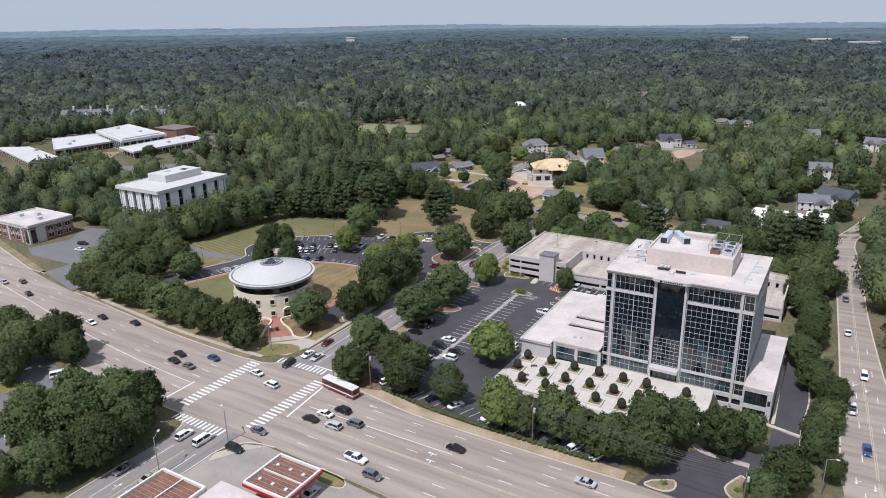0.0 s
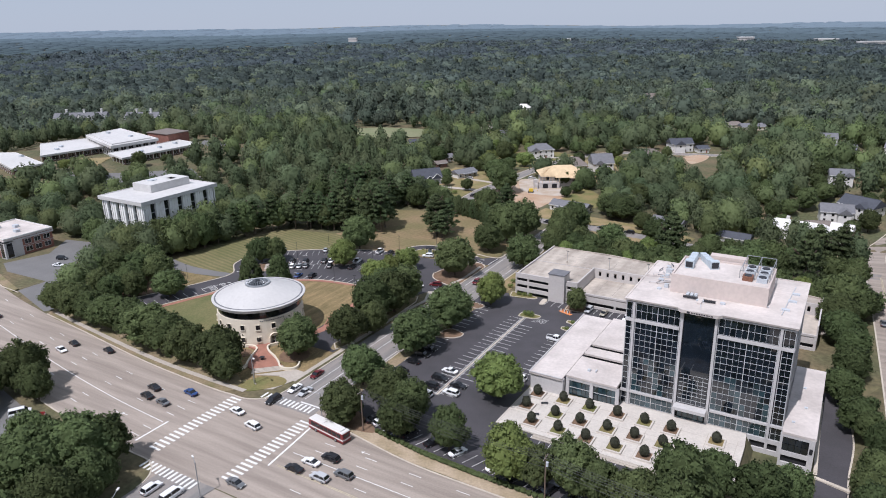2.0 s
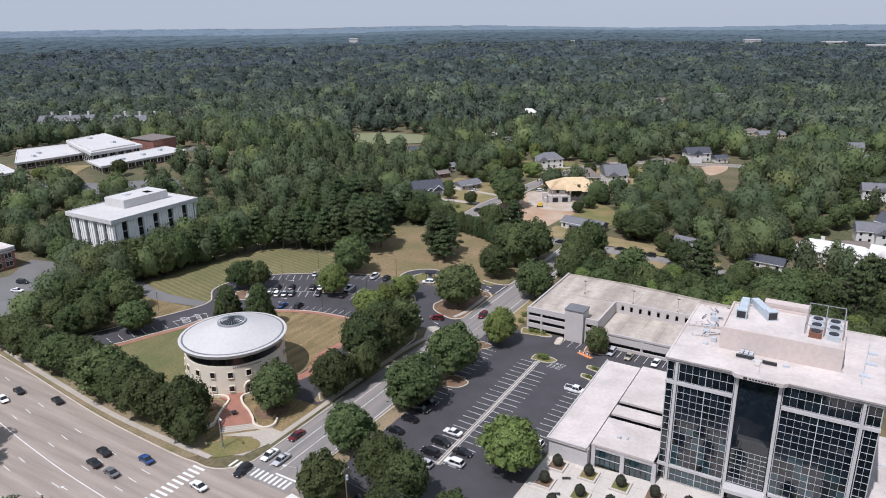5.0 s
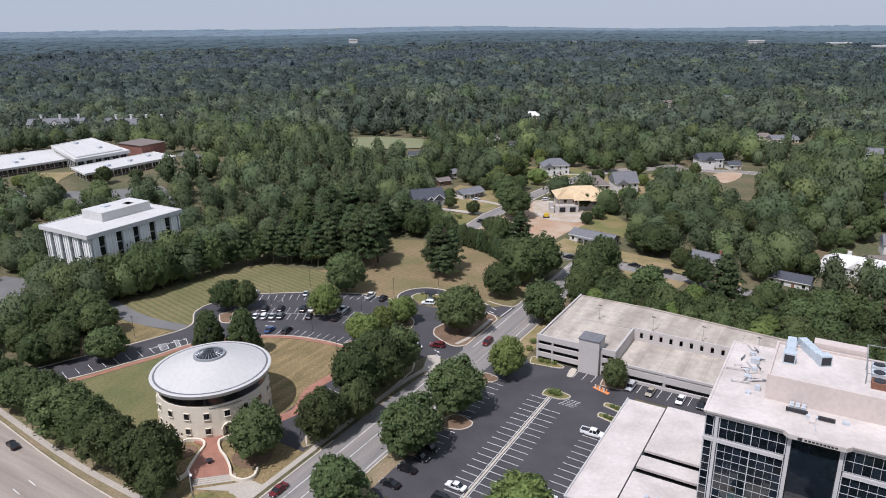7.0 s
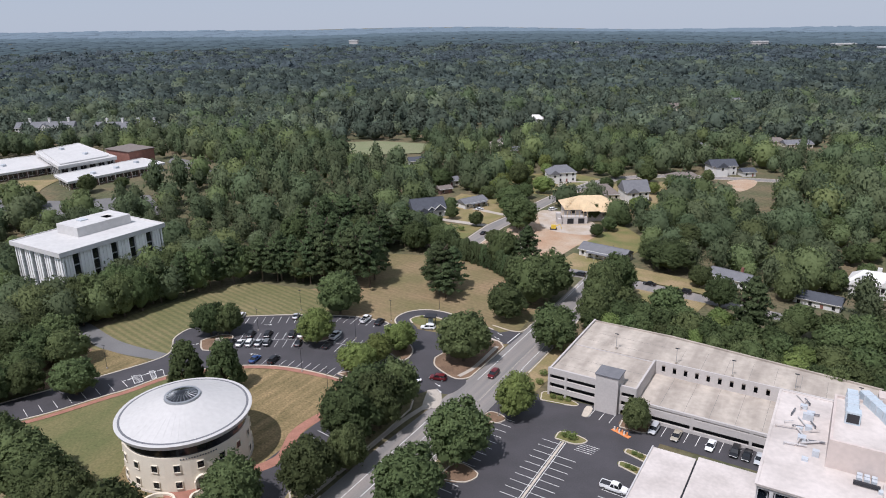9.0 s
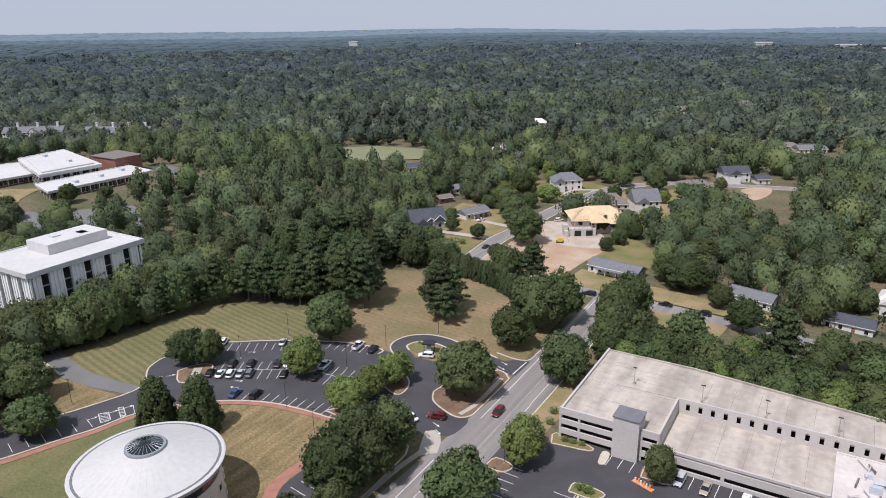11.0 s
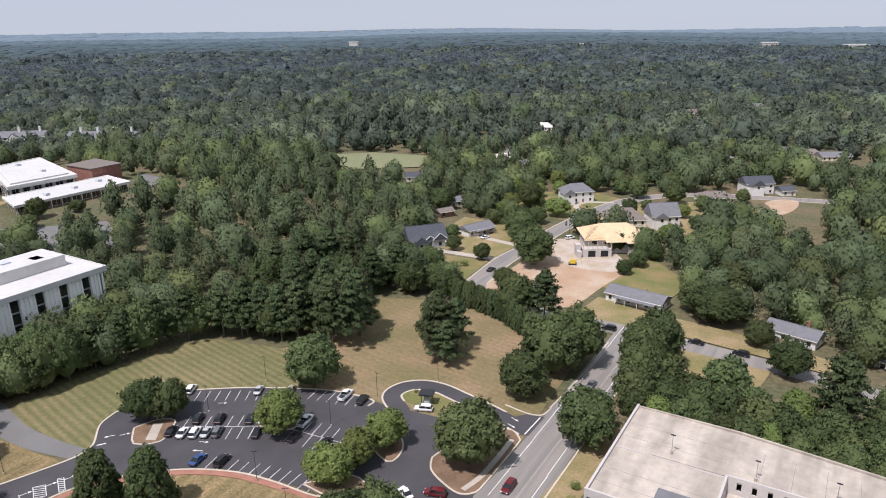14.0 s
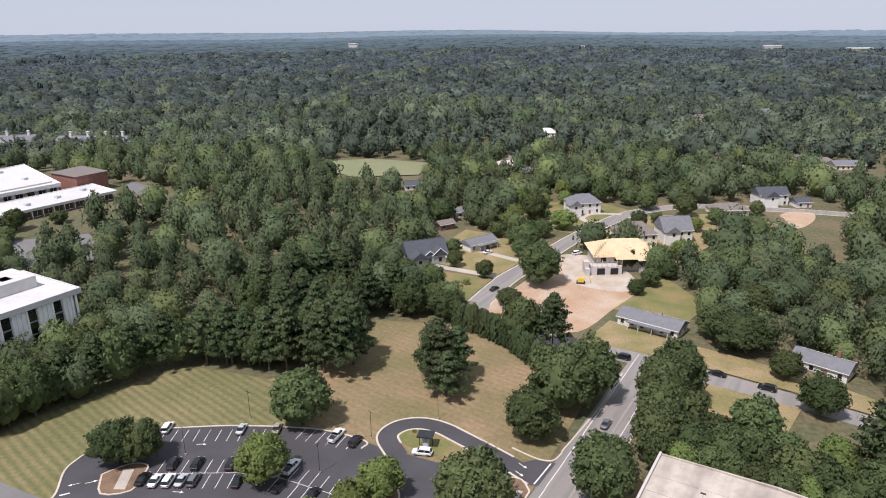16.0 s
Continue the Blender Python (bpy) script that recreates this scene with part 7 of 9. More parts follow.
        part("base", Shape().tube(0, 0, 0, 0.7, 0.3, 0.3, 8), "concrete", p)
        part("pole", Shape().tube(0, 0, 0.7, 4.6, 0.07, 0.06, 6), "steel", p)
        part("head", Shape().box(-0.5, -0.16, 4.5, 0.5, 0.16, 4.65), "dark", p)


garage()


# ---- the round bank
def bank():
    cx, cy, R, n = -42.7, 50.3, 13.5, 48
    b = thing("round_bank", "round cream stucco bank with a white metal roof", "bank building", pose(cx, cy, 0))
    part("wall", Shape().tube(0, 0, 0, 8.6, R + 0.25, R, n), "stucco", b, "cream stucco drum")
    part("clerestory", Shape().tube(0, 0, 8.6, 11.1, R - 0.25, R - 0.1, n), "glass", b, "dark band of glass below the roof")
    part("roof_rim", Shape().tube(0, 0, 11.1, 12.1, R + 0.9, R + 1.3, n), "metal_roof", b)
    part("roof", Shape().tube(0, 0, 12.1, 15.8, R + 0.4, 3.2, n), "metal_roof", b, "low white standing-seam roof")
    part("gutter", Shape().tube(0, 0, 12.1, 12.2, R + 1.3, R + 1.1, n), "metal_roof", b)
    part("gutter_line", Shape().tube(0, 0, 12.1, 12.24, R + 0.72, R + 0.42, n), "shingle_grey", b)
    seams = Shape()
    for i in range(n):
        a = 2 * math.pi * i / n
        seams.rod(((R + 0.2) * math.cos(a), (R + 0.2) * math.sin(a), 12.2), (3.2 * math.cos(a), 3.2 * math.sin(a), 15.8), 0.012, 4)
    part("roof_seams", seams, "metal_roof", b)
    sky_ = part("skylight", Shape().tube(0, 0, 15.9, 17.0, 3.7, 0.3, 24), "glass", b, "conical glazed skylight with metal ribs")
    ribs = Shape()
    for i in range(24):
        a = 2 * math.pi * i / 24
        ribs.rod((3.75 * math.cos(a), 3.75 * math.sin(a), 15.92), (0.3 * math.cos(a), 0.3 * math.sin(a), 16.93), 0.05, 4)
    part("rib", ribs, "steel", sky_)
    part("curb", Shape().tube(0, 0, 15.5, 16.0, 4.0, 3.9, 24), "steel", sky_)
    for i in range(18):
        a = math.radians(-29 + i * 20)
        for z, h in ((5.2, 1.6), (1.3, 1.5)):
            if i in (0,) and z < 2:
                continue
            m = pose(0.25 * (1 - (z + h / 2) / 8.6) * math.cos(a), 0.25 * (1 - (z + h / 2) / 8.6) * math.sin(a), 0, 0, 0, math.degrees(a))
            wd = part("window", Shape().box(R - 0.35, -0.65, z, R + 0.1, 0.65, z + h), "glass", b, "", m)
            fr = Shape()
            fr.box(R - 0.1, -0.78, z - 0.16, R + 0.32, 0.78, z).box(R - 0.1, -0.72, z + h, R + 0.22, 0.72, z + h + 0.1).box(R - 0.1, -0.74, z, R + 0.2, -0.65, z + h).box(R - 0.1, 0.65, z, R + 0.2, 0.74, z + h)
            part("glazing_bar", Shape().box(R, -0.03, z, R + 0.13, 0.03, z + h).box(R, -0.65, z + h * 0.5 - 0.03, R + 0.13, 0.65, z + h * 0.5 + 0.03), "dark", wd)
            part("frame", fr, "stucco", wd)
    m = pose(0, 0, 0, 0, 0, -29)
    porch = Shape()
    for i in range(9):
        a0, a1 = math.pi * i / 9, math.pi * (i + 1) / 9
        porch.v += [(R + 0.1, 1.6 * math.cos(a0), 2.4 + 1.3 * math.sin(a0)), (R + 0.1, 1.6 * math.cos(a1), 2.4 + 1.3 * math.sin(a1)), (R + 0.8, 1.6 * math.cos(a1), 2.4 + 1.3 * math.sin(a1)), (R + 0.8, 1.6 * math.cos(a0), 2.4 + 1.3 * math.sin(a0))]
        k = 4 * i
        porch.f.append((k, k + 1, k + 2, k + 3))
    porch.box(R + 0.1, -1.8, 0, R + 0.8, -1.5, 2.4).box(R + 0.1, 1.5, 0, R + 0.8, 1.8, 2.4)
    part("porch", porch, "stucco", b, "arched cream porch over the door", m)
    dr = part("door", Shape().box(R - 0.1, -0.9, 0.1, R + 0.3, 0.9, 2.5), "glass", b, "dark glazed entrance door", m)
    part("frame", Shape().box(R + 0.2, -0.06, 0.1, R + 0.34, 0.06, 2.5).box(R + 0.2, -0.9, 1.2, R + 0.34, 0.9, 1.3), "siding", dr)
    for i in range(14):
        a = -29 - 16 + i * 2.4
        part("sign_bar", Shape().box(R, -0.14, 7.85, R + 0.12, 0.14, 8.15), "shingle_dark", b, "", pose(0, 0, 0, 0, 0, a))
    part("plinth", Shape().tube(0, 0, 0, 0.35, R + 0.5, R + 0.4, n), "concrete", b)
    f = thing("urn", "dark round urn on the brick forecourt", "urn", pose(-25.7, 32.9, 0.42))
    part("bowl", Shape().tube(0, 0, 0.3, 0.8, 0.35, 0.8, 12), "dark", f)
    part("foot", Shape().tube(0, 0, 0, 0.3, 0.4, 0.25, 10), "dark", f)


bank()


# ---- the white office, the brick office and the school
def white_office():
    o = thing("white_office", "white office block with tall fins and dark strip windows", "office building", pose(-178, 88, 0))
    W, D, H = 28.5, 40.5, 19.6
    part("core", Shape().box(0.8, 0.8, 0, W - 0.8, D - 0.8, H), "glass", o, "dark strip windows")
    part("roof", Shape().box(-1.2, -1.2, H, W + 1.2, D + 1.2, H + 1.4), "school_roof", o)
    part("parapet", Shape().box(-1.2, -1.2, H + 1.4, W + 1.2, -0.8, H + 1.7).box(-1.2, D + 0.8, H + 1.4, W + 1.2, D + 1.2, H + 1.7).box(-1.2, -0.8, H + 1.4, -0.8, D + 0.8, H + 1.7).box(W + 0.8, -0.8, H + 1.4, W + 1.2, D + 0.8, H + 1.7), "school_roof", o)
    def fins(length, gaps, width):
        """Solid stretches between the window strips."""
        edges = [0.0]
        for c in gaps:
            edges += [c - width / 2, c + width / 2]
        return list(zip(edges[::2], edges[1::2] + [length]))
    for a, b in fins(D, [5.2 + i * 7.4 for i in range(5)], 2.7):
        for x, out in ((0.0, -1), (W - 1.0, 1)):
            part("fin", Shape().box(x, a, 0, x + 1.0, b, H), "fin", o)
            for k in (0.08, 0.36, 0.64, 0.92):
                c = a + (b - a) * k
                part("fin_rib", Shape().box(x - 0.3 if out < 0 else x + 1.0, c - 0.28, 0, x if out < 0 else x + 1.3, c + 0.28, H), "fin", o)
    for a, b in fins(W, [5.0 + i * 6.1 for i in range(4)], 2.3):
        for y, out in ((0.0, -1), (D - 0.95, 1)):
            part("fin", Shape().box(a, y, 0, b, y + 0.95, H), "fin", o)
            for k in (0.1, 0.5, 0.9):
                c = a + (b - a) * k
                part("fin_rib", Shape().box(c - 0.28, y - 0.3 if out < 0 else y + 0.95, 0, c + 0.28, y if out < 0 else y + 1.25, H), "fin", o)
    for i in range(1, 5):
        part("spandrel", Shape().box(0.62, 0.62, i * 3.8 - 0.3, W - 0.62, D - 0.62, i * 3.8 + 0.15), "steel", o)
    p = part("penthouse", Shape().box(4, 14, H + 1.4, 17, 36, H + 5.0), "school_roof", o)
    part("roof_unit", Shape().box(7, 20, H + 4.6, 10, 23, H + 5.4), "unit", o)
    part("vent", Shape().box(10, 28, H + 4.6, 14, 31, H + 5.0), "unit", o)
    wl = setting("yard_wall", Shape().box(-146, 118, 0, -145.6, 150, 2.2), "siding", "white yard wall beside the office", "wall")
    b = thing("brick_office", "two-storey red brick office with a white roof", "office building", pose(-221, 49, 0))
    W, D, H = 29, 21, 8.0
    part("wall", Shape().box(0, 0, 0, W, D, H), "brick", b)
    part("roof", Shape().box(-0.4, -0.4, H, W + 0.4, D + 0.4, H + 0.6), "membrane", b)
    part("cornice", Shape().box(-0.5, -0.5, H - 0.9, W + 0.5, D + 0.5, H - 0.3), "precast", b)
    part("corner_bay", Shape().box(W - 3.4, -0.5, 0, W + 0.5, 3.4, H + 0.2), "precast", b, "pale corner bay")
    part("corner_glass", Shape().box(W - 2.9, -0.62, 0.5, W - 0.5, -0.48, H - 1.2).box(W + 0.48, 0.4, 0.5, W + 0.62, 2.8, H - 1.2), "glass", b)
    part("string_course", Shape().box(-0.08, -0.08, 3.75, W + 0.08, D + 0.08, 3.95), "precast", b, "pale band between storeys")
    part("parapet", Shape().box(-0.4, -0.4, H + 0.6, W + 0.4, 0.0, H + 1.1).box(-0.4, D, H + 0.6, W + 0.4, D + 0.4, H + 1.1).box(-0.4, 0.0, H + 0.6, 0.0, D, H + 1.1).box(W, 0.0, H + 0.6, W + 0.4, D, H + 1.1), "siding", b, "white parapet")
    for x0, x1 in ((-0.1, 1.4), (11.3, 12.6), (22.2, 23.4)):
        part("pier", Shape().box(x0, -0.3, 0, x1, 0.1, H - 0.9), "precast", b, "pale pier")
    part("pier", Shape().box(W - 0.1, 3.6, 0, W + 0.25, 7.4, H - 0.9), "precast", b, "pale wall panel")

    def ribbon_window(m, length, z):
        wd = part("window", Shape().box(0, -0.12, z, length, 0.12, z + 2.0), "glass", b, "", m)
        bars = Shape().box(0, -0.2, z - 0.15, length, 0.14, z).box(0, -0.18, z + 2.0, length, 0.14, z + 2.12)
        for i in range(int(length // 1.4) + 1):
            bars.box(i * 1.4, -0.17, z, i * 1.4 + 0.1, 0.14, z + 2.0)
        part("frame", bars, "siding", wd)
    for z in (1.2, 4.6):
        for x in (2.2, 6.6, 13.4, 17.8):
            ribbon_window(pose(x, 0, 0), 2.9, z)
        for y in (8.4, 12.6, 16.8):
            ribbon_window(pose(W, y, 0, 0, 0, 90), 2.9, z)
    for x, y in ((6, 8), (12, 13), (20, 9)):
        part("roof_unit", Shape().box(x, y, H + 0.6, x + 2.4, y + 2, H + 1.8), "unit", b)


white_office()


def school():
    z = 10.4
    s = thing("school", "low brick school with broad white roofs", "school", pose(0, 0, 0))

    def inset(pts, d):
        cx, cy = sum(p[0] for p in pts) / len(pts), sum(p[1] for p in pts) / len(pts)
        out = []
        for x, y in pts:
            r = math.hypot(x - cx, y - cy)
            out.append((cx + (x - cx) * (r - d) / r, cy + (y - cy) * (r - d) / r))
        return out

    def block(pts, top, wall, thick=0.9):
        pts = pts if sum(a[0] * b[1] - b[0] * a[1] for a, b in zip(pts, pts[1:] + pts[:1])) > 0 else pts[::-1]
        part("wall", Shape().prism(inset(pts, 2.4), 0, top - thick), wall, s)
        part("roof", Shape().prism(pts, top - thick, top), "school_roof", s)
        rim = Shape()
        inner = inset(pts, 0.8)
        for i in range(len(pts)):
            j = (i + 1) % len(pts)
            rim.prism([pts[i], pts[j], inner[j], inner[i]], top, top + 0.35)
        part("roof_edge", rim, "siding", s)
        for a, b in zip(inset(pts, 2.2), inset(pts, 2.2)[1:] + inset(pts, 2.2)[:1]):
            n = int(math.hypot(b[0] - a[0], b[1] - a[1]) // 5)
            turn = math.degrees(math.atan2(b[1] - a[1], b[0] - a[0]))
            for i in range(n):
                f = (i + 0.5) / n
                m = pose(a[0] + (b[0] - a[0]) * f, a[1] + (b[1] - a[1]) * f, 0, 0, 0, turn)
                wd = part("window", Shape().box(-1.7, -0.12, z + 1.0, 1.7, 0.12, top - thick - 0.4), "glass", s, "", m)
                part("mullion", Shape().box(-0.05, -0.16, z + 1.0, 0.05, 0.16, top - thick - 0.4).box(-1.7, -0.16, z + 0.85, 1.7, 0.16, z + 1.0), "siding", wd)
                part("canopy_post", Shape().box(2.2, -1.2, z - 0.6, 2.4, -1.0, top - thick), "siding", s, "", m)
        return pts

    block([(-305, 178), (-280, 170.5), (-278, 231), (-305, 235)], 15.2, "brick_dull")
    block([(-386, 180), (-377, 210), (-332, 197), (-338, 152)], 15.2, "brick_dull")
    block([(-397, 146), (-378, 158), (-321, 144), (-320, 124)], 13.4, "brick_dull")
    main_hall = block([(-309, 183.5), (-371, 206), (-377, 239), (-306.5, 219)], 18.6, "school_roof", 1.6)
    part("roof_ridge", Shape().prism(inset(main_hall, 6), 18.6, 19.3), "school_roof", s)
    part("gym", Shape().prism([(-330, 228), (-306.4, 227.4), (-306, 245), (-332, 247)], 0, 20.0), "brick", s, "red brick hall")
    part("roof", Shape().prism([(-330.6, 227.4), (-305.8, 226.8), (-305.4, 245.6), (-332.6, 247.6)], 20.0, 20.4), "shingle_brown", s, "tan flat roof of the hall")
    for x, y, top in ((-360, 178, 15.2), (-352, 170, 15.2), (-290, 190, 15.2), (-292, 206, 15.2), (-296, 222, 15.2), (-360, 215, 19.3), (-330, 212, 19.3), (-360, 150, 13.4)):
        part("roof_unit", Shape().box(x, y, top, x + 2.6, y + 2.2, top + 1.2), "unit", s)
    setting("school_yard", sheet([(-331, 172), (-322, 166), (-312, 160), (-302, 152)], [(-312, 186), (-306, 176), (-298, 166), (-288, 158)], 0.25), "yard", "dry yard before the school", "lawn")
    for x, y, r, h, key in ((-268, 174, 5.6, 10, "oak1"), (-258, 164, 4.6, 7, "wood0"), (-292, 156, 4, 5, "wood1"), (-302, 146, 4.6, 7, "young0"), (-314, 158, 3, 4, "wood2"), (-322, 164, 2.6, 3.5, "wood3"), (-284, 150, 4, 6, "wood2"), (-262, 190, 4.4, 6, "wood1"), (-260, 206, 4.4, 6, "wood3"), (-300, 132, 5, 7, "wood0"), (-268, 146, 5, 8, "wood1")):
        tree(x, y, r, h, key, "before the school", "trees by the school")


school()


# ---- houses
def house(x, y, turn, w, d, storeys, wall, roof, label, hip=False, wing=None, chimney=False, porch=False, steep=None):
    """A house with its ridge along local x; wing: (x, y, width, depth) of a gabled part in front."""
    z = hills(x, y)
    h = thing("house", label, "house", pose(x, y, z - 0.2, 0, 0, turn), "houses")
    e = 2.9 * storeys + 0.3
    part("wall", Shape().box(-w / 2, -d / 2, 0, w / 2, d / 2, e), wall, h)

    def roofing(x0, y0, x1, y1, along, top, hipped):
        o, s = 0.55, Shape()
        x0, y0, x1, y1 = x0 - o, y0 - o, x1 + o, y1 + o
        zb = e - 0.1
        if along:
            rise = (y1 - y0) / 2 * top
            q = (y1 - y0) / 2 * 0.8 if hipped else 0
            a, b = (x0 + q, (y0 + y1) / 2, zb + rise), (x1 - q, (y0 + y1) / 2, zb + rise)
            c = [(x0, y0, zb), (x1, y0, zb), (x1, y1, zb), (x0, y1, zb)]
            s.v = c + [a, b]
            s.f = [(0, 1, 5, 4), (2, 3, 4, 5), (1, 2, 5), (3, 0, 4), (3, 2, 1, 0)]
        else:
            rise = (x1 - x0) / 2 * top
            q = (x1 - x0) / 2 * 0.8 if hipped else 0
            a, b = ((x0 + x1) / 2, y0 + q, zb + rise), ((x0 + x1) / 2, y1 - q, zb + rise)
            s.v = [(x0, y0, zb), (x1, y0, zb), (x1, y1, zb), (x0, y1, zb), a, b]
            s.f = [(0, 1, 4), (1, 2, 5, 4), (2, 3, 5), (3, 0, 4, 5), (3, 2, 1, 0)]
        return s
    slope = steep or (0.42 if storeys == 1 else 0.62)
    part("roof", roofing(-w / 2, -d / 2, w / 2, d / 2, True, slope, hip), roof, h)
    if not hip:
        gb = Shape()
        rise = (d / 2 + 0.55) * slope - 0.15
        for sx in (-1, 1):
            gb.face([(sx * w / 2, -d / 2, e), (sx * w / 2, d / 2, e), (sx * w / 2, 0, e + rise - 0.3)][::sx])
        part("gable", gb, wall, h)
    if wing:
        wx, wy, ww, wd = wing
        part("wall", Shape().box(wx - ww / 2, wy - wd / 2, 0, wx + ww / 2, wy + wd / 2, e), wall, h)
        part("roof", roofing(wx - ww / 2, wy - wd / 2, wx + ww / 2, wy + wd / 2, False, 0.75, False), roof, h)
        part("gable", Shape().face([(wx - ww / 2, wy - wd / 2 - 0.02, e), (wx + ww / 2, wy - wd / 2 - 0.02, e), (wx, wy - wd / 2 - 0.02, e + ww / 2 * 0.7)]), wall, h)
        part("window", Shape().box(wx - 0.6, wy - wd / 2 - 0.1, e - 1.9, wx + 0.6, wy - wd / 2 + 0.1, e - 0.6), "glass", h)
    for s in range(storeys):
        n = max(2, int(w // 3.2))
        for i in range(n):
            xx = -w / 2 + (i + 0.5) * w / n
            if s == 0 and i == n // 2:
                continue
            wn_ = part("window", Shape().box(xx - 0.55, -d / 2 - 0.08, 1.0 + s * 2.9, xx + 0.55, -d / 2 + 0.1, 2.4 + s * 2.9), "glass", h)
            part("sill", Shape().box(xx - 0.7, -d / 2 - 0.16, 0.85 + s * 2.9, xx + 0.7, -d / 2, 1.0 + s * 2.9), "siding", wn_)
        for yy in (-d / 4, d / 4):
            part("window", Shape().box(w / 2 - 0.1, yy - 0.5, 1.0 + s * 2.9, w / 2 + 0.08, yy + 0.5, 2.4 + s * 2.9), "glass", h)
    part("door", Shape().box(-0.5 + w / (2 * max(2, int(w // 3.2))), -d / 2 - 0.1, 0.1, 0.5 + w / (2 * max(2, int(w // 3.2))), -d / 2 + 0.1, 2.2), "brick", h)
    # eaves boards and ridge caps
    for side in (-1, 1):
        y0, y1 = sorted((side * (d / 2 + 0.5), side * (d / 2 + 0.62)))
        part("fascia", Shape().box(-w / 2 - 0.5, y0, e - 0.3, w / 2 + 0.5, y1, e - 0.06), "siding", h, "white eaves board")
    part("vent_pipe", Shape().tube(w * 0.12, d * 0.2, e + 0.5, e + (d / 2) * slope + 0.2, 0.12, 0.12, 6), "dark", h)
    part("roof_ridge", Shape().rod((-w / 2 * (0.5 if hip else 1), 0, e + (d / 2 + 0.55) * slope - 0.1), (w / 2 * (0.5 if hip else 1), 0, e + (d / 2 + 0.55) * slope - 0.1), 0.14, 5), roof, h)
    if chimney:
        part("chimney", Shape().box(w * 0.2, 0.5, e, w * 0.2 + 0.9, 1.4, e + d * 0.42), "brick", h)
    if porch:
        p = part("porch", Shape().box(-w * 0.3, -d / 2 - 2.6, e - 0.5, w * 0.42, -d / 2 + 0.3, e - 0.25), roof, h)
        for xx in (-w * 0.28, -w * 0.1, w * 0.12, w * 0.38):
            part("post", Shape().box(xx, -d / 2 - 2.4, 0, xx + 0.2, -d / 2 - 2.2, e - 0.5), "siding", p)
    return h


house(-4.5, 231.5, -8, 20, 8.5, 1, "siding", "shingle_grey", "long low white ranch house with grey shingle roof", porch=True)
house(45, 231, -14, 15, 8.5, 1, "siding", "shingle_grey", "low white ranch house with dark shutters", chimney=True)
house(75, 228, -8, 15, 8, 1, "siding", "shingle_dark", "low house with dark shingle roof behind trees")
def manor():
    h = house(99, 266, -8, 30, 11, 2, "siding", "siding", "large new white house with white gabled roofs", hip=True, wing=(-10, -7, 7, 6))
    e = 6.1
    for wx, ww, out in ((-1.5, 6, -6.6), (6.5, 7.5, -7.6), (12.5, 5, -6.4)):
        part("wall", Shape().box(wx - ww / 2, out, 0, wx + ww / 2, -5, e), "siding", h)
        s = Shape()
        a, b, z = wx - ww / 2 - 0.5, wx + ww / 2 + 0.5, e - 0.1
        s.v = [(a, out - 0.5, z), (b, out - 0.5, z), (b, 0, z), (a, 0, z), (wx, out - 0.5, z + ww * 0.5), (wx, 0, z + ww * 0.5)]
        s.f = [(0, 1, 4), (1, 2, 5, 4), (2, 3, 5), (3, 0, 4, 5), (3, 2, 1, 0)]
        part("roof", s, "siding", h)
        for k in (-0.22, 0.22):
            part("window", Shape().box(wx + ww * k - 0.6, out - 0.06, 3.8, wx + ww * k + 0.6, out + 0.06, 5.4), "glass", h)
    part("chimney", Shape().box(-6.5, 1, 6, -5, 2, 11), "siding", h)


manor()
house(117, 268, -8, 9, 10, 2, "siding", "siding", "white annex of the large white house", wing=(0, -5, 5, 5))
house(111, 440, 10, 13, 10, 2, "siding", "shingle_grey", "pale two-storey house among trees", wing=(3, -6, 6, 5))
house(142, 462, -10, 14, 10, 2, "siding", "shingle_grey", "pale two-storey house with steep gable", wing=(-3, -6, 6, 5))
def craftsman():
    h = house(-106.5, 254, 50, 17, 12, 1, "grey_siding", "shingle_dark", "grey house with steep dark roofs and white-trimmed gables", steep=0.85, wing=(-4.5, -6.5, 7, 6))
    e = 3.2
    for wx, ww, out in ((4.5, 6, -8.0), (0.4, 3.6, -6.8)):
        part("wall", Shape().box(wx - ww / 2, out, 0, wx + ww / 2, -5, e + 0.6), "grey_siding", h)
        s = Shape()
        a, b, z = wx - ww / 2 - 0.5, wx + ww / 2 + 0.5, e + 0.5
        s.v = [(a, out - 0.5, z), (b, out - 0.5, z), (b, -0.5, z), (a, -0.5, z), (wx, out - 0.5, z + ww * 0.5), (wx, -0.5, z + ww * 0.5)]
        s.f = [(0, 1, 4), (1, 2, 5, 4), (2, 3, 5), (3, 0, 4, 5), (3, 2, 1, 0)]
        part("roof", s, "shingle_dark", h)
        for p, q in (((a, out - 0.56, z), (wx, out - 0.56, z + ww * 0.5)), ((wx, out - 0.56, z + ww * 0.5), (b, out - 0.56, z))):
            part("gable_trim", Shape().rod(p, q, 0.17, 4), "siding", h, "white gable board")
        part("window", Shape().box(wx - 0.7, out - 0.08, 1.0, wx + 0.7, out + 0.08, 2.6), "glass", h)
    part("porch", Shape().box(6.5, -9.5, 2.7, 10.5, -3.0, 2.95), "siding", h, "white flat porch roof")


craftsman()
house(-94, 279, 68, 15, 8, 1, "siding", "shingle_grey", "small white house with a grey roof and carport", porch=True)
house(-122, 297, 60, 8, 6, 1, "brick_dull", "shingle_brown", "small brown shed behind trees")
house(-75, 358, 42, 16, 11, 2, "siding", "shingle_grey", "two-storey pale house with grey hipped roof", hip=True, wing=(-7, -6, 6, 7))
house(-36, 317, 35, 17, 13, 2, "stucco", "shingle_brown", "two-storey tan house with brown hipped roof", hip=True)
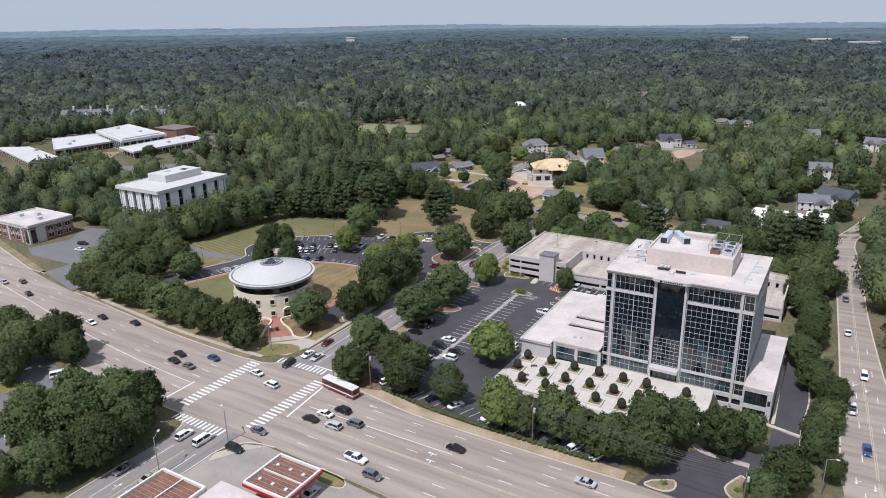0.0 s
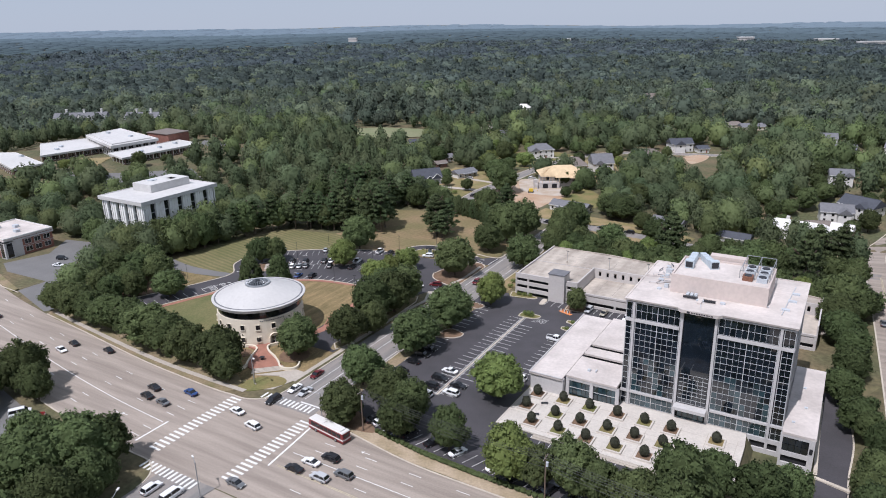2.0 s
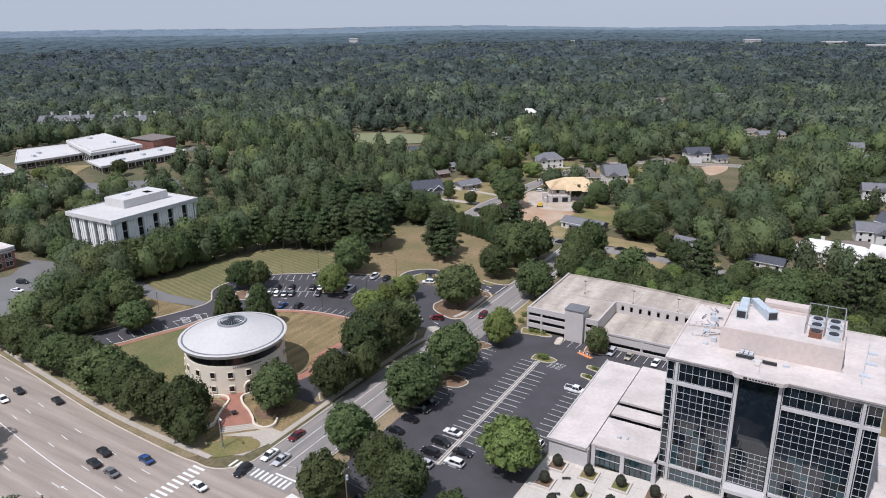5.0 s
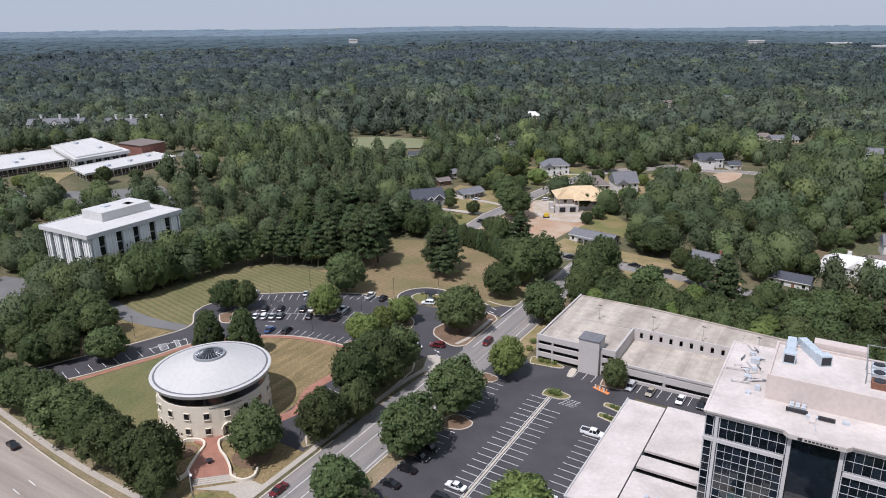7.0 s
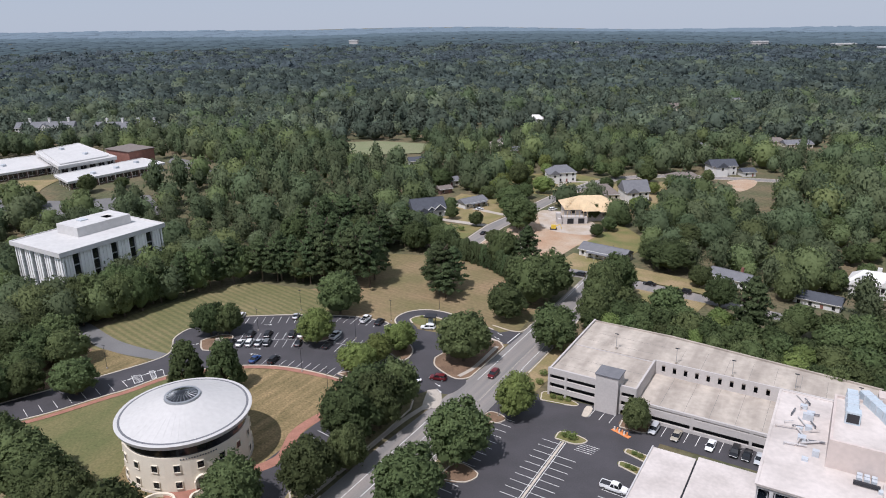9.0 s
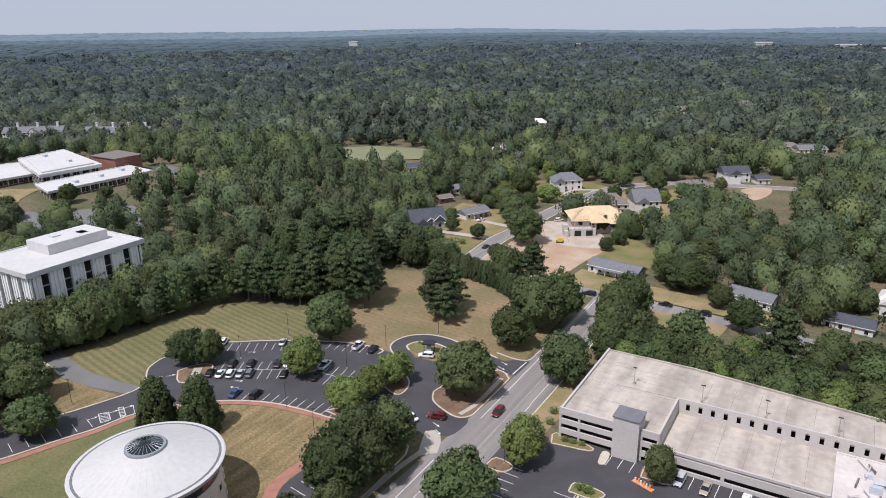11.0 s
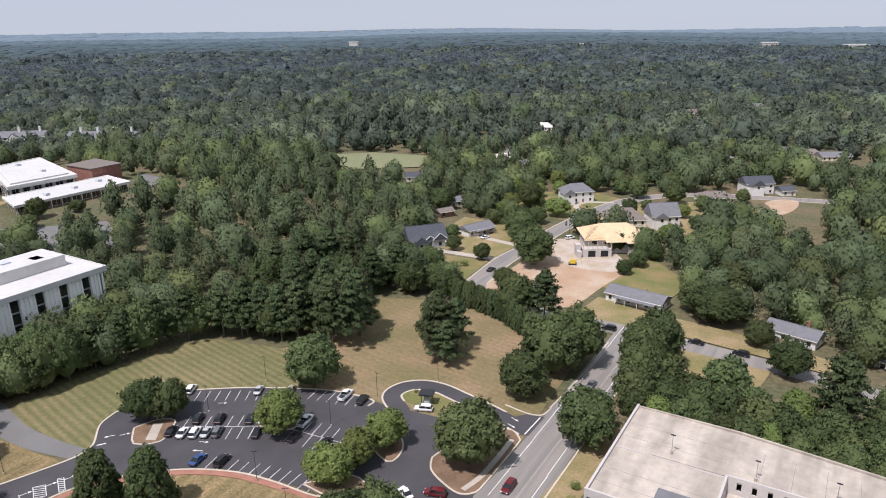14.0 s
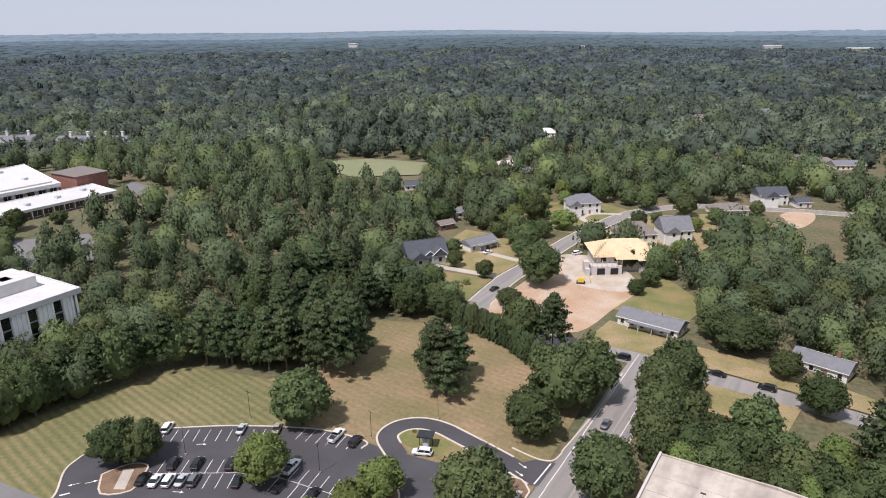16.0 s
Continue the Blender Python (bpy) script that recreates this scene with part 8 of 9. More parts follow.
house(-22, 331, 35, 13, 12, 2, "siding", "shingle_grey", "two-storey white house with steep gable", wing=(-3, -6, 6, 5), steep=0.8)
house(-9, 390, 30, 18, 11, 1, "stucco", "shingle_brown", "long low house with a brown hipped roof", hip=True)
house(7, 421, 35, 16, 10, 2, "siding", "shingle_dark", "white farmhouse with dark gabled roof", wing=(-3, -6, 7, 6))
house(22, 423, 35, 8, 8, 1, "siding", "shingle_dark", "white garage with dark roof")
house(-139, 428, 40, 15, 9, 1, "brick", "shingle_grey", "low brick house among trees", hip=True)
house(113, 303, 10, 15, 10, 2, "siding", "shingle_grey", "two-storey pale house with grey roof among trees", wing=(3, -6, 6, 5))
house(124, 312, -30, 18, 12, 2, "siding", "shingle_dark", "house with dark roof and pale gable", wing=(4, -6, 6, 5))
house(112, 360, 10, 12, 9, 2, "siding", "shingle_grey", "white two-storey house among trees", wing=(3, -5, 5, 4))
house(106, 288, 20, 11, 9, 1, "stucco", "shingle_brown", "tan gabled house among trees")
def apartments(x, y, turn, w):
    """A long pale block whose cross gables and white chimneys look out of the trees."""
    h = house(x, y, turn, w, 13, 3, "siding", "shingle_grey", "long pale apartment block with grey roof among trees")
    e, d = 9.0, 13
    n = max(3, int(w // 13))
    for i in range(n):
        xx = -w / 2 + (i + 0.5) * w / n
        part("chimney", Shape().box(xx - 0.8 + 3, -1.0, e + 2.6, xx + 0.8 + 3, 0.8, e + 7.2).box(xx - 1.0 + 3, -1.2, e + 7.2, xx + 1.0 + 3, 1.0, e + 7.6), "siding", h, "white boxed chimney")
        part("gable_roof", Shape().face([(xx - 3.4, -d / 2 - 1.2, e - 0.2), (xx, -d / 2 - 1.2, e + 3.2), (xx, 0, e + 3.2), (xx - 3.4, 0, e - 0.2)]).face([(xx, -d / 2 - 1.2, e + 3.2), (xx + 3.4, -d / 2 - 1.2, e - 0.2), (xx + 3.4, 0, e - 0.2), (xx, 0, e + 3.2)]), "shingle_grey", h)
        part("gable", Shape().prism([(xx - 3, -d / 2 - 0.9), (xx + 3, -d / 2 - 0.9), (xx + 3, -d / 2), (xx - 3, -d / 2)], 0, e - 0.2).face([(xx - 3, -d / 2 - 0.95, e - 0.2), (xx + 3, -d / 2 - 0.95, e - 0.2), (xx, -d / 2 - 0.95, e + 2.8)]), "siding", h)


apartments(-551, 318, 36, 50)
apartments(-480, 350, 26, 58)
for x, y, turn, w, d, n, wall_, roof_, lab in ((-181, 362, 40, 14, 9, 1, "siding", "shingle_dark", "low house with a dark roof among woods"), (-37, 516, 30, 14, 10, 1, "stucco", "shingle_brown", "tan house with a brown roof among woods"),
        (-26, 508, 30, 11, 8, 1, "siding", "shingle_grey", "small pale house among woods"), (-42, 779, 30, 18, 12, 2, "siding", "shingle_grey", "large pale house far off in the woods"), (-93, 709, 30, 16, 11, 2, "stucco", "shingle_brown", "large tan house far off in the woods"),
        (-184, 569, 20, 14, 10, 2, "siding", "siding", "white house at the end of a street"), (39, 544, 30, 20, 11, 1, "stucco", "shingle_grey", "long low house with a grey roof"), (7, 550, 30, 18, 11, 1, "siding", "shingle_grey", "low pale house with a grey roof"),
        (24, 550, 25, 14, 10, 1, "stucco", "shingle_brown", "low tan house with a brown roof"), (97, 486, 10, 15, 10, 2, "siding", "shingle_grey", "pale two-storey house among woods"), (15, 528, 25, 12, 9, 1, "siding", "shingle_dark", "small house with a dark roof among woods"),
        (-131, 316, 50, 13, 8, 1, "siding", "shingle_grey", "low pale house among woods"), (-160, 443, 15, 15, 10, 1, "stucco", "roof_pink", "low house with a pale pink roof")):
    house(x, y, turn, w, d, n, wall_, roof_, lab, hip=(int(x) % 2 == 0))


def yard_trees():
    """Garden trees scattered round the houses, clear of roofs, street and clay."""
    homes = [ob.location for ob in bpy.data.objects if ob.name.startswith("house")] + [Vector((-32, 287, 0)), Vector((-32, 278, 0))]
    street = smooth([(-63, 222), (-65, 250), (-63, 272), (-62, 303), (-58, 336), (-49, 371), (-23, 398), (20, 410), (70, 420)], 5)
    clay = smooth([(-58, 214), (-40, 212), (-24, 216), (-20, 240), (-18, 262), (-30, 276), (-48, 284), (-58, 276), (-58, 245)], 2, True)
    done, tries = [], 0
    while len(done) < 62 and tries < 4000:
        tries += 1
        x, y = rnd.uniform(-118, 60), rnd.uniform(222, 412)
        r = rnd.uniform(3.4, 6.6)
        ahead = min((h - Vector((x, y, 0))).xy.length for h in homes)
        shade = min((h + Vector((8, -13, 0)) - Vector((x, y, 0))).xy.length for h in homes)
        if ahead < 9 + r or shade < 7 + r or min(math.hypot(x - a, y - b) for a, b in street) < 4.5 + r or any(math.hypot(x - a, y - b) < 5 + (r + s) * 0.8 for a, b, s in done):
            continue
        if inside(np.array([(x, y)]), clay)[0] or math.hypot(x + 70, y - 345) < 12 or x > -62 and y < 300 or 10 < x < 50 and y > 330:
            continue
        done.append((x, y, r))
        tree(x, y, r, r * rnd.uniform(1.6, 2.1), rnd.choice(("wood0", "wood1", "wood2", "wood3", "young0")), "in the yards between houses", "garden trees")


yard_trees()


def slope_trees():
    """Trees round the houses on the slope beside the east road."""
    homes = [ob.location for ob in bpy.data.objects if ob.name.startswith("house")]
    done, tries = [], 0
    while len(done) < 40 and tries < 3000:
        tries += 1
        x, y = rnd.uniform(66, 140), rnd.uniform(236, 382)
        r = rnd.uniform(3.6, 6.2)
        if x > 128 and y < 300 and x - 128 > (y - 236) * 0.1:
            continue
        if min((h - Vector((x, y, 0))).xy.length for h in homes) < 8 + r or min((h + Vector((4, -13, 0)) - Vector((x, y, 0))).xy.length for h in homes) < 5 + r or any(math.hypot(x - a, y - b) < (r + s) * 0.85 for a, b, s in done) or (y < 252 and x > 84) or (y < 270 and x > 114):
            continue
        done.append((x, y, r))
        tree(x, y, r, r * rnd.uniform(1.7, 2.2), rnd.choice(("wood0", "wood1", "wood2", "wood3")), "on the slope between houses", "garden trees")
    for x, y, r in ((-91, 333, 8), (-130, 352, 7), (-47, 378, 6), (-129, 306, 7), (-75, 306, 5), (-15, 268, 4), (-11, 279, 4), (-17, 257, 3.4), (22, 256, 7.5)):
        tree(x, y, r, r * 1.8, rnd.choice(("oak1", "oak3", "oak5")), "shading the yards", "garden trees")


slope_trees()
setting("lane_road", ribbon(smooth([(-146, 424), (-166, 455), (-176, 490), (-182, 530), (-170, 575)], 5), 8, 0.1), "road_side", "quiet residential street among woods", "road")
setting("school_lot", sheet([(-310, 262), (-285, 258), (-250, 251)], [(-300, 249), (-285, 244), (-254, 238)], 0.3), "lot_pale", "grey parking ground beside the school", "car park")


def building_site():
    h = thing("unfinished_house", "house under construction with bare lumber roof", "house", pose(-32, 287, 0, 0, 0, 32) @ Matrix.Diagonal((1.5, 1.4, 1.15, 1)))
    part("wall", Shape().box(-8, -6, 0, 8, 6, 5.6), "garage", h, "grey sheathed walls")
    part("wall", Shape().box(-10, -9, 0, -2, -6, 3.0).box(3, -9, 0, 9, -6, 3.0), "garage", h)
    s = Shape()
    s.v = [(-9, -7, 5.5), (9, -7, 5.5), (9, 7, 5.5), (-9, 7, 5.5), (-3, 0, 9.6), (4, 0, 9.6)]
    s.f = [(0, 1, 5, 4), (1, 2, 5), (2, 3, 4, 5), (3, 0, 4), (3, 2, 1, 0)]
    part("roof", s, "lumber", h, "bare plywood roof")
    for x0, x1, y0, top in ((2, 9.5, -10, 8.4), (-3.5, 2.5, -8.6, 8.0)):
        mx_x = (x0 + x1) / 2
        g = Shape()
        g.v = [(x0, y0, 5.2), (x1, y0, 5.2), (x1, -1, 5.2), (x0, -1, 5.2), (mx_x, y0 + 2.6, top), (mx_x, -1, top)]
        g.f = [(0, 1, 4), (1, 2, 5, 4), (3, 0, 4, 5), (2, 3, 5)]
        part("roof", g, "lumber", h)
    for i in range(10):
        part("rafter", Shape().rod((-9.4 + i * 0.62, -7.3, 5.6), (-6.2 + i * 0.36, -0.6, 9.0), 0.09, 4), "lumber", h)
    for i in range(5):
        part("joist", Shape().rod((-9.2 + i * 0.5, -6.2 + i * 1.3, 6.0 + i * 0.7), (-3.8 + i * 0.2, -6.2 + i * 1.3, 6.0 + i * 0.7), 0.08, 4), "lumber", h)
    for i in range(7):
        part("stud", Shape().box(-10 + i * 1.3, -9.14, 3.0, -9.86 + i * 1.3, -9.0, 5.5), "lumber", h)
    part("scaffold", Shape().box(-11.6, -9.6, 0, -10.4, -5.0, 2.4).box(-11.8, -8, 2.4, -10.4, -6, 4.4), "garage", h, "stacked grey block work")
    # openings are thin near-black panels, the unlit inside painted on
    for x, z in ((-8.5, 0.2), (-5, 0.2), (4, 0.2), (6.5, 0.2)):
        part("opening", Shape().box(x, -9.08, z, x + 2, -8.95, z + 2.2), "core", h)
    for i in range(4):
        part("opening", Shape().box(-7 + i * 3.6, -6.08, 3.6, -5.6 + i * 3.6, -5.95, 5.0), "core", h)
    pile = thing("digger", "small yellow digger on the clay lot", "digger", pose(-38.5, 258, 0.05, 0, 0, 20))
    part("body", Shape().box(-1.2, -0.9, 0.7, 1.2, 0.9, 2.2, 0.15), "digger_paint", pile)
    part("track", Shape().box(-1.6, -1.1, 0, 1.6, -0.6, 0.7).box(-1.6, 0.6, 0, 1.6, 1.1, 0.7), "dark", pile)
    part("boom", Shape().rod((1, 0, 1.6), (3, 0, 2.8), 0.16).rod((3, 0, 2.8), (3.8, 0, 0.6), 0.13), "digger_paint", pile)


building_site()


# ---- gas station
def gas_station():
    c = thing("gas_canopy", "gas station canopy with red fascia and rusty deck", "canopy", pose(27.4, -33, 0, 0, 0, 0))
    for ox, w, d in ((0, 11.6, 11.2),):
        part("deck", Shape().box(0.4, 0.4, 4.3, w - 0.4, d - 0.4, 4.6), "rust", c, "rusty ribbed canopy top")
        part("fascia", Shape().box(0, -0.1, 4.0, w, 0.35, 5.2).box(0, d - 0.35, 4.0, w, d + 0.1, 5.2).box(-0.1, 0.35, 4.0, 0.35, d - 0.35, 5.2).box(w - 0.35, 0.35, 4.0, w + 0.1, d - 0.35, 5.2), "siding", c, "white fascia")
        part("stripe", Shape().box(-0.16, -0.2, 4.0, w + 0.16, -0.1, 4.7).box(w + 0.1, -0.1, 4.0, w + 0.2, d + 0.1, 4.7).box(-0.2, -0.1, 4.0, -0.1, d + 0.1, 4.7), "red", c, "red stripe")
        for i in range(9):
            part("beam", Shape().box(0.5, 1.2 + i * 1.1, 4.6, w - 0.5, 1.3 + i * 1.1, 4.72), "steel", c)
        part("ridge_beam", Shape().box(0.4, d / 2 - 0.1, 4.6, w - 0.4, d / 2 + 0.1, 5.0), "siding", c)
        for i in range(6):
            part("deck_lamp", Shape().box(1.8 + (i % 3) * 3.6, 2.4 + (i // 3) * 5.4, 4.6, 2.5 + (i % 3) * 3.6, 3.0 + (i // 3) * 5.4, 5.0), "siding", c)
        for x in (2.4, w - 2.4):
            part("post", Shape().box(x - 0.3, d / 2 - 0.3, 0, x + 0.3, d / 2 + 0.3, 4.3), "siding", c)
            pm = part("pump", Shape().box(x - 0.5, d / 2 + 1, 0.1, x + 0.5, d / 2 + 1.7, 1.9), "siding", c)
            part("pump_top", Shape().box(x - 0.55, d / 2 + 0.95, 1.9, x + 0.55, d / 2 + 1.75, 2.3), "red", pm)
    k = thing("gas_canopy", "second gas canopy with rusty deck and white rim", "canopy", pose(9.0, -50, 0))
    part("deck", Shape().box(0.4, 0.4, 4.3, 12.6, 11.6, 4.6), "rust", k)
    part("fascia", Shape().box(0, -0.1, 4.0, 13, 0.35, 5.2).box(0, 11.6, 4.0, 13, 12.1, 5.2).box(-0.1, 0.35, 4.0, 0.35, 11.6, 5.2).box(12.6, 0.35, 4.0, 13.1, 11.6, 5.2), "siding", k)
    for i in range(9):
        part("beam", Shape().box(0.5, 1.2 + i * 1.1, 4.6, 12.5, 1.3 + i * 1.1, 4.72), "steel", k)
    part("ridge_beam", Shape().box(6.3, 0.4, 4.72, 6.6, 11.6, 5.0), "siding", k)
    for x in (3, 10):
        part("post", Shape().box(x - 0.3, 5.5, 0, x + 0.3, 6.1, 4.3), "siding", k)
    st = thing("gas_shop", "white flat-roofed gas station shop", "shop", pose(17.2, -50.6, 0))
    part("wall", Shape().box(5.5, 2, 0, 21, 16, 3.9), "siding", st)
    part("roof", Shape().box(5.2, 1.7, 3.9, 21.3, 16.3, 4.4), "membrane", st)
    part("fascia", Shape().box(21.3, 1.7, 3.5, 21.45, 16.3, 4.4), "red", st)
    for i in range(4):
        part("window", Shape().box(7 + i * 3.4, 15.95, 0.8, 9.6 + i * 3.4, 16.08, 2.8), "glass", st)


gas_station()


# ---- poles, lamps, wires
def poles():
    wires = []
    for x, y, h in ((23, 17.6, 11.5), (71.7, 14.8, 11.5), (118, 11, 12)):
        p = thing("utility_pole", "weathered wooden utility pole with crossarm", "utility pole", pose(x, y, 0), "utility poles")
        part("pole", Shape().tube(0, 0, 0, h, 0.18, 0.12, 8), "wood_pole", p)
        part("crossarm", Shape().box(-0.08, -1.2, h - 0.8, 0.08, 1.2, h - 0.62), "wood_pole", p)
        for k in (-1.1, -0.4, 0.4, 1.1):
            part("insulator", Shape().tube(0, k, h - 0.62, h - 0.4, 0.06, 0.04, 6), "siding", p)
        part("transformer", Shape().tube(0.35, 0, h - 2.6, h - 1.6, 0.28, 0.28, 10), "unit", p)
        wires.append((x, y, h))
    for (x0, y0, h0), (x1, y1, h1) in zip(wires, wires[1:]):
        for k, dz in ((-1.1, -0.4), (-0.4, -0.4), (0.4, -0.4), (1.1, -0.4), (0, -2.2), (0, -3.0)):
            s, last = Shape(), []
            for i in range(9):
                f = i / 8
                p = (x0 + (x1 - x0) * f, y0 + (y1 - y0) * f + k, h0 + (h1 - h0) * f + dz - 1.6 * 4 * f * (1 - f) * 0.7)
                last.append(p)
            s.wire(last, 0.035)
            tagged(part("power_line", s, "dark"), "thin dark power line between poles", "cable", "power lines")
    lamp = None
    spots = [(-77.8, 126.8), (-45.3, 134.5), (-88, 99), (11.6, 100), (-47.3, 118), (-78.9, 107.6), (-98.5, 67), (-17, 21.5), (-33, 87.5), (-47.5, 93.4), (-36, 150)]
    for x, y in spots:
        if lamp is None:
            lamp = thing("lamp_post", "slim dark car park lamp post", "lamp post", pose(x, y, 0), "lamp posts")
            part("base", Shape().tube(0, 0, 0, 0.5, 0.2, 0.2, 10), "concrete", lamp)
            part("pole", Shape().tube(0, 0, 0.5, 7.6, 0.065, 0.045, 8), "dark", lamp)
            part("arm", Shape().box(-0.4, -0.03, 7.44, 0.4, 0.03, 7.5), "dark", lamp)
            for k in (-0.8, 0.55):
                part("head", Shape().box(k * 0.7, -0.11, 7.4, k * 0.7 + 0.34, 0.11, 7.52), "dark", lamp)
        else:
            copy_thing(lamp, pose(x, y, 0, 0, 0, rnd.uniform(0, 180)))
    for x, y, h, turn in ((7.6, -19.2, 8.5, 150), (3.6, -35.6, 9.5, 120), (-17.6, 21.6, 9.0, -30), (10, 17.6, 7, 200)):
        s = thing("signal_pole", "tall grey steel signal pole at the crossing", "signal pole", pose(x, y, 0.1, 0, 0, turn), "signal poles")
        part("pole", Shape().tube(0, 0, 0, h, 0.14, 0.1, 8), "steel", s)
        part("arm", Shape().rod((0, 0, h - 0.3), (2.6, 0, h), 0.06), "steel", s)
        part("head", Shape().box(2.3, -0.2, h - 0.15, 3.1, 0.2, h + 0.05), "siding", s)
    for x, y in ((139, 15), (131.2, 27)):
        s = thing("street_lamp", "grey steel street lamp by the east road", "street lamp", pose(x, y, 0), "street lamps")
        part("pole", Shape().tube(0, 0, 0, 9, 0.12, 0.08, 8), "steel", s)
        part("arm", Shape().rod((0, 0, 8.9), (1.8, 0, 9.4), 0.05), "steel", s)
        part("head", Shape().box(1.6, -0.15, 9.3, 2.3, 0.15, 9.45), "siding", s)
    # clipped hedge along the front lot
    rg = np.random.default_rng(8)
    line_h = smooth([(26.5, 18.7), (40.7, 16.6), (49.5, 16.0), (57.7, 15.6), (72, 15.4), (86, 15.4)], 22)
    pts = np.array([(p[0], p[1], 0.62) for p in line_h])
    v, f = cards(rg, pts, np.full(len(pts), 0.62), 16, 0.17, 0.4)
    me = bpy.data.meshes.new("hedge")
    lv, lf = [], []
    v = v.tolist()
    f = [tuple(q) for q in f.tolist()]
    for p in pts[::2]:
        a, b = lump(rg, p, 0.75, 0.55, 0.2, 4, 6)
        k = len(v)
        v += a
        f += [tuple(k + i for i in q) for q in b]
    me.from_pydata(v, [], f)
    me.materials.append(MAT["leaf"])
    me.update()
    tagged(new("hedge", me), "low clipped hedge between verge and car park", "hedge")
    bush_proto = None
    for x, y, r in ((31, 99.6, 1.6), (29.4, 99.8, 1.4), (47, 100.4, 0.9), (45.6, 100.8, 0.9), (47, 95, 0.9), (45.6, 95.4, 0.9), (20, 114.8, 1.1), (22, 115, 1.1), (24, 115.2, 1.0), (-68, -30, 1.4), (-66, -29, 1.2), (14, 120, 1.4), (13, 125, 1.4), (-38, 142, 0.7), (-76, 236, 1.8), (-79, 233, 1.6), (116, 20, 0.9), (117.5, 22, 1.1), (102, 15, 0.9), (-30, 119.5, 1.2), (-32, 121, 1.2), (-33, 31, 0.8), (-19, 43, 0.8)):
        if bush_proto is None:
            c = np.array([(math.cos(a) * 0.5, math.sin(a) * 0.5, 0.55 + 0.25 * math.sin(3 * a)) for a in np.linspace(0, 6.2, 9)])
            v, f = cards(rg, c, np.full(9, 0.45), 22, 0.14, 0.5)
            bm_ = bpy.data.meshes.new("shrub")
            bm_.from_pydata(v.tolist(), [], [tuple(q) for q in f.tolist()])
            bm_.materials.append(MAT["leaf_light"])
            bm_.update()
            bush_proto = bm_
        ob = tagged(new("shrub", bush_proto), "low green shrub in a planted bed", "shrub", "shrubs")
        ob.matrix_basis = Matrix.Translation((x, y, hills(x, y) + 0.08)) @ Matrix.Diagonal((r, r, r, 1))
    k = thing("atm_kiosk", "small grey drive-up kiosk with a flat roof", "kiosk", pose(-32.4, 138.6, 0.1, 0, 0, 20))
    part("booth", Shape().box(-0.7, -0.6, 0, 0.7, 0.6, 2.2), "unit", k)
    part("roof", Shape().box(-1.9, -1.5, 2.9, 1.9, 1.5, 3.3), "dark", k)
    for x in (-1.6, 1.5):
        part("post", Shape().box(x, -0.1, 0, x + 0.15, 0.1, 2.9), "dark", k)


poles()


# ---- vehicles
CAR_MESH = {}


def stations(rows, section):
    """A body from cross-sections along x; section(row) gives the right-hand outline from the bottom up."""
    s = Shape()
    k = 0
    for row in rows:
        half = section(row)
        ring_ = [(row[0], y, z) for y, z in half] + [(row[0], -y, z) for y, z in reversed(half)]
        k = len(ring_)
        s.v += ring_
    for i in range(len(rows) - 1):
        for j in range(k):
            a, b = i * k + j, i * k + (j + 1) % k
            s.f.append((a, b, b + k, a + k))
    s.f.append(tuple(reversed(range(k))))
    s.f.append(tuple(range((len(rows) - 1) * k, len(rows) * k)))
    return s


def soft(shape, mat):
    """The shape's mesh with smooth shading over its gentle edges."""
    me = shape.mesh("body", mat)
    me.polygons.foreach_set("use_smooth", [True] * len(me.polygons))
    me.set_sharp_from_angle(angle=radians(38))
    return me


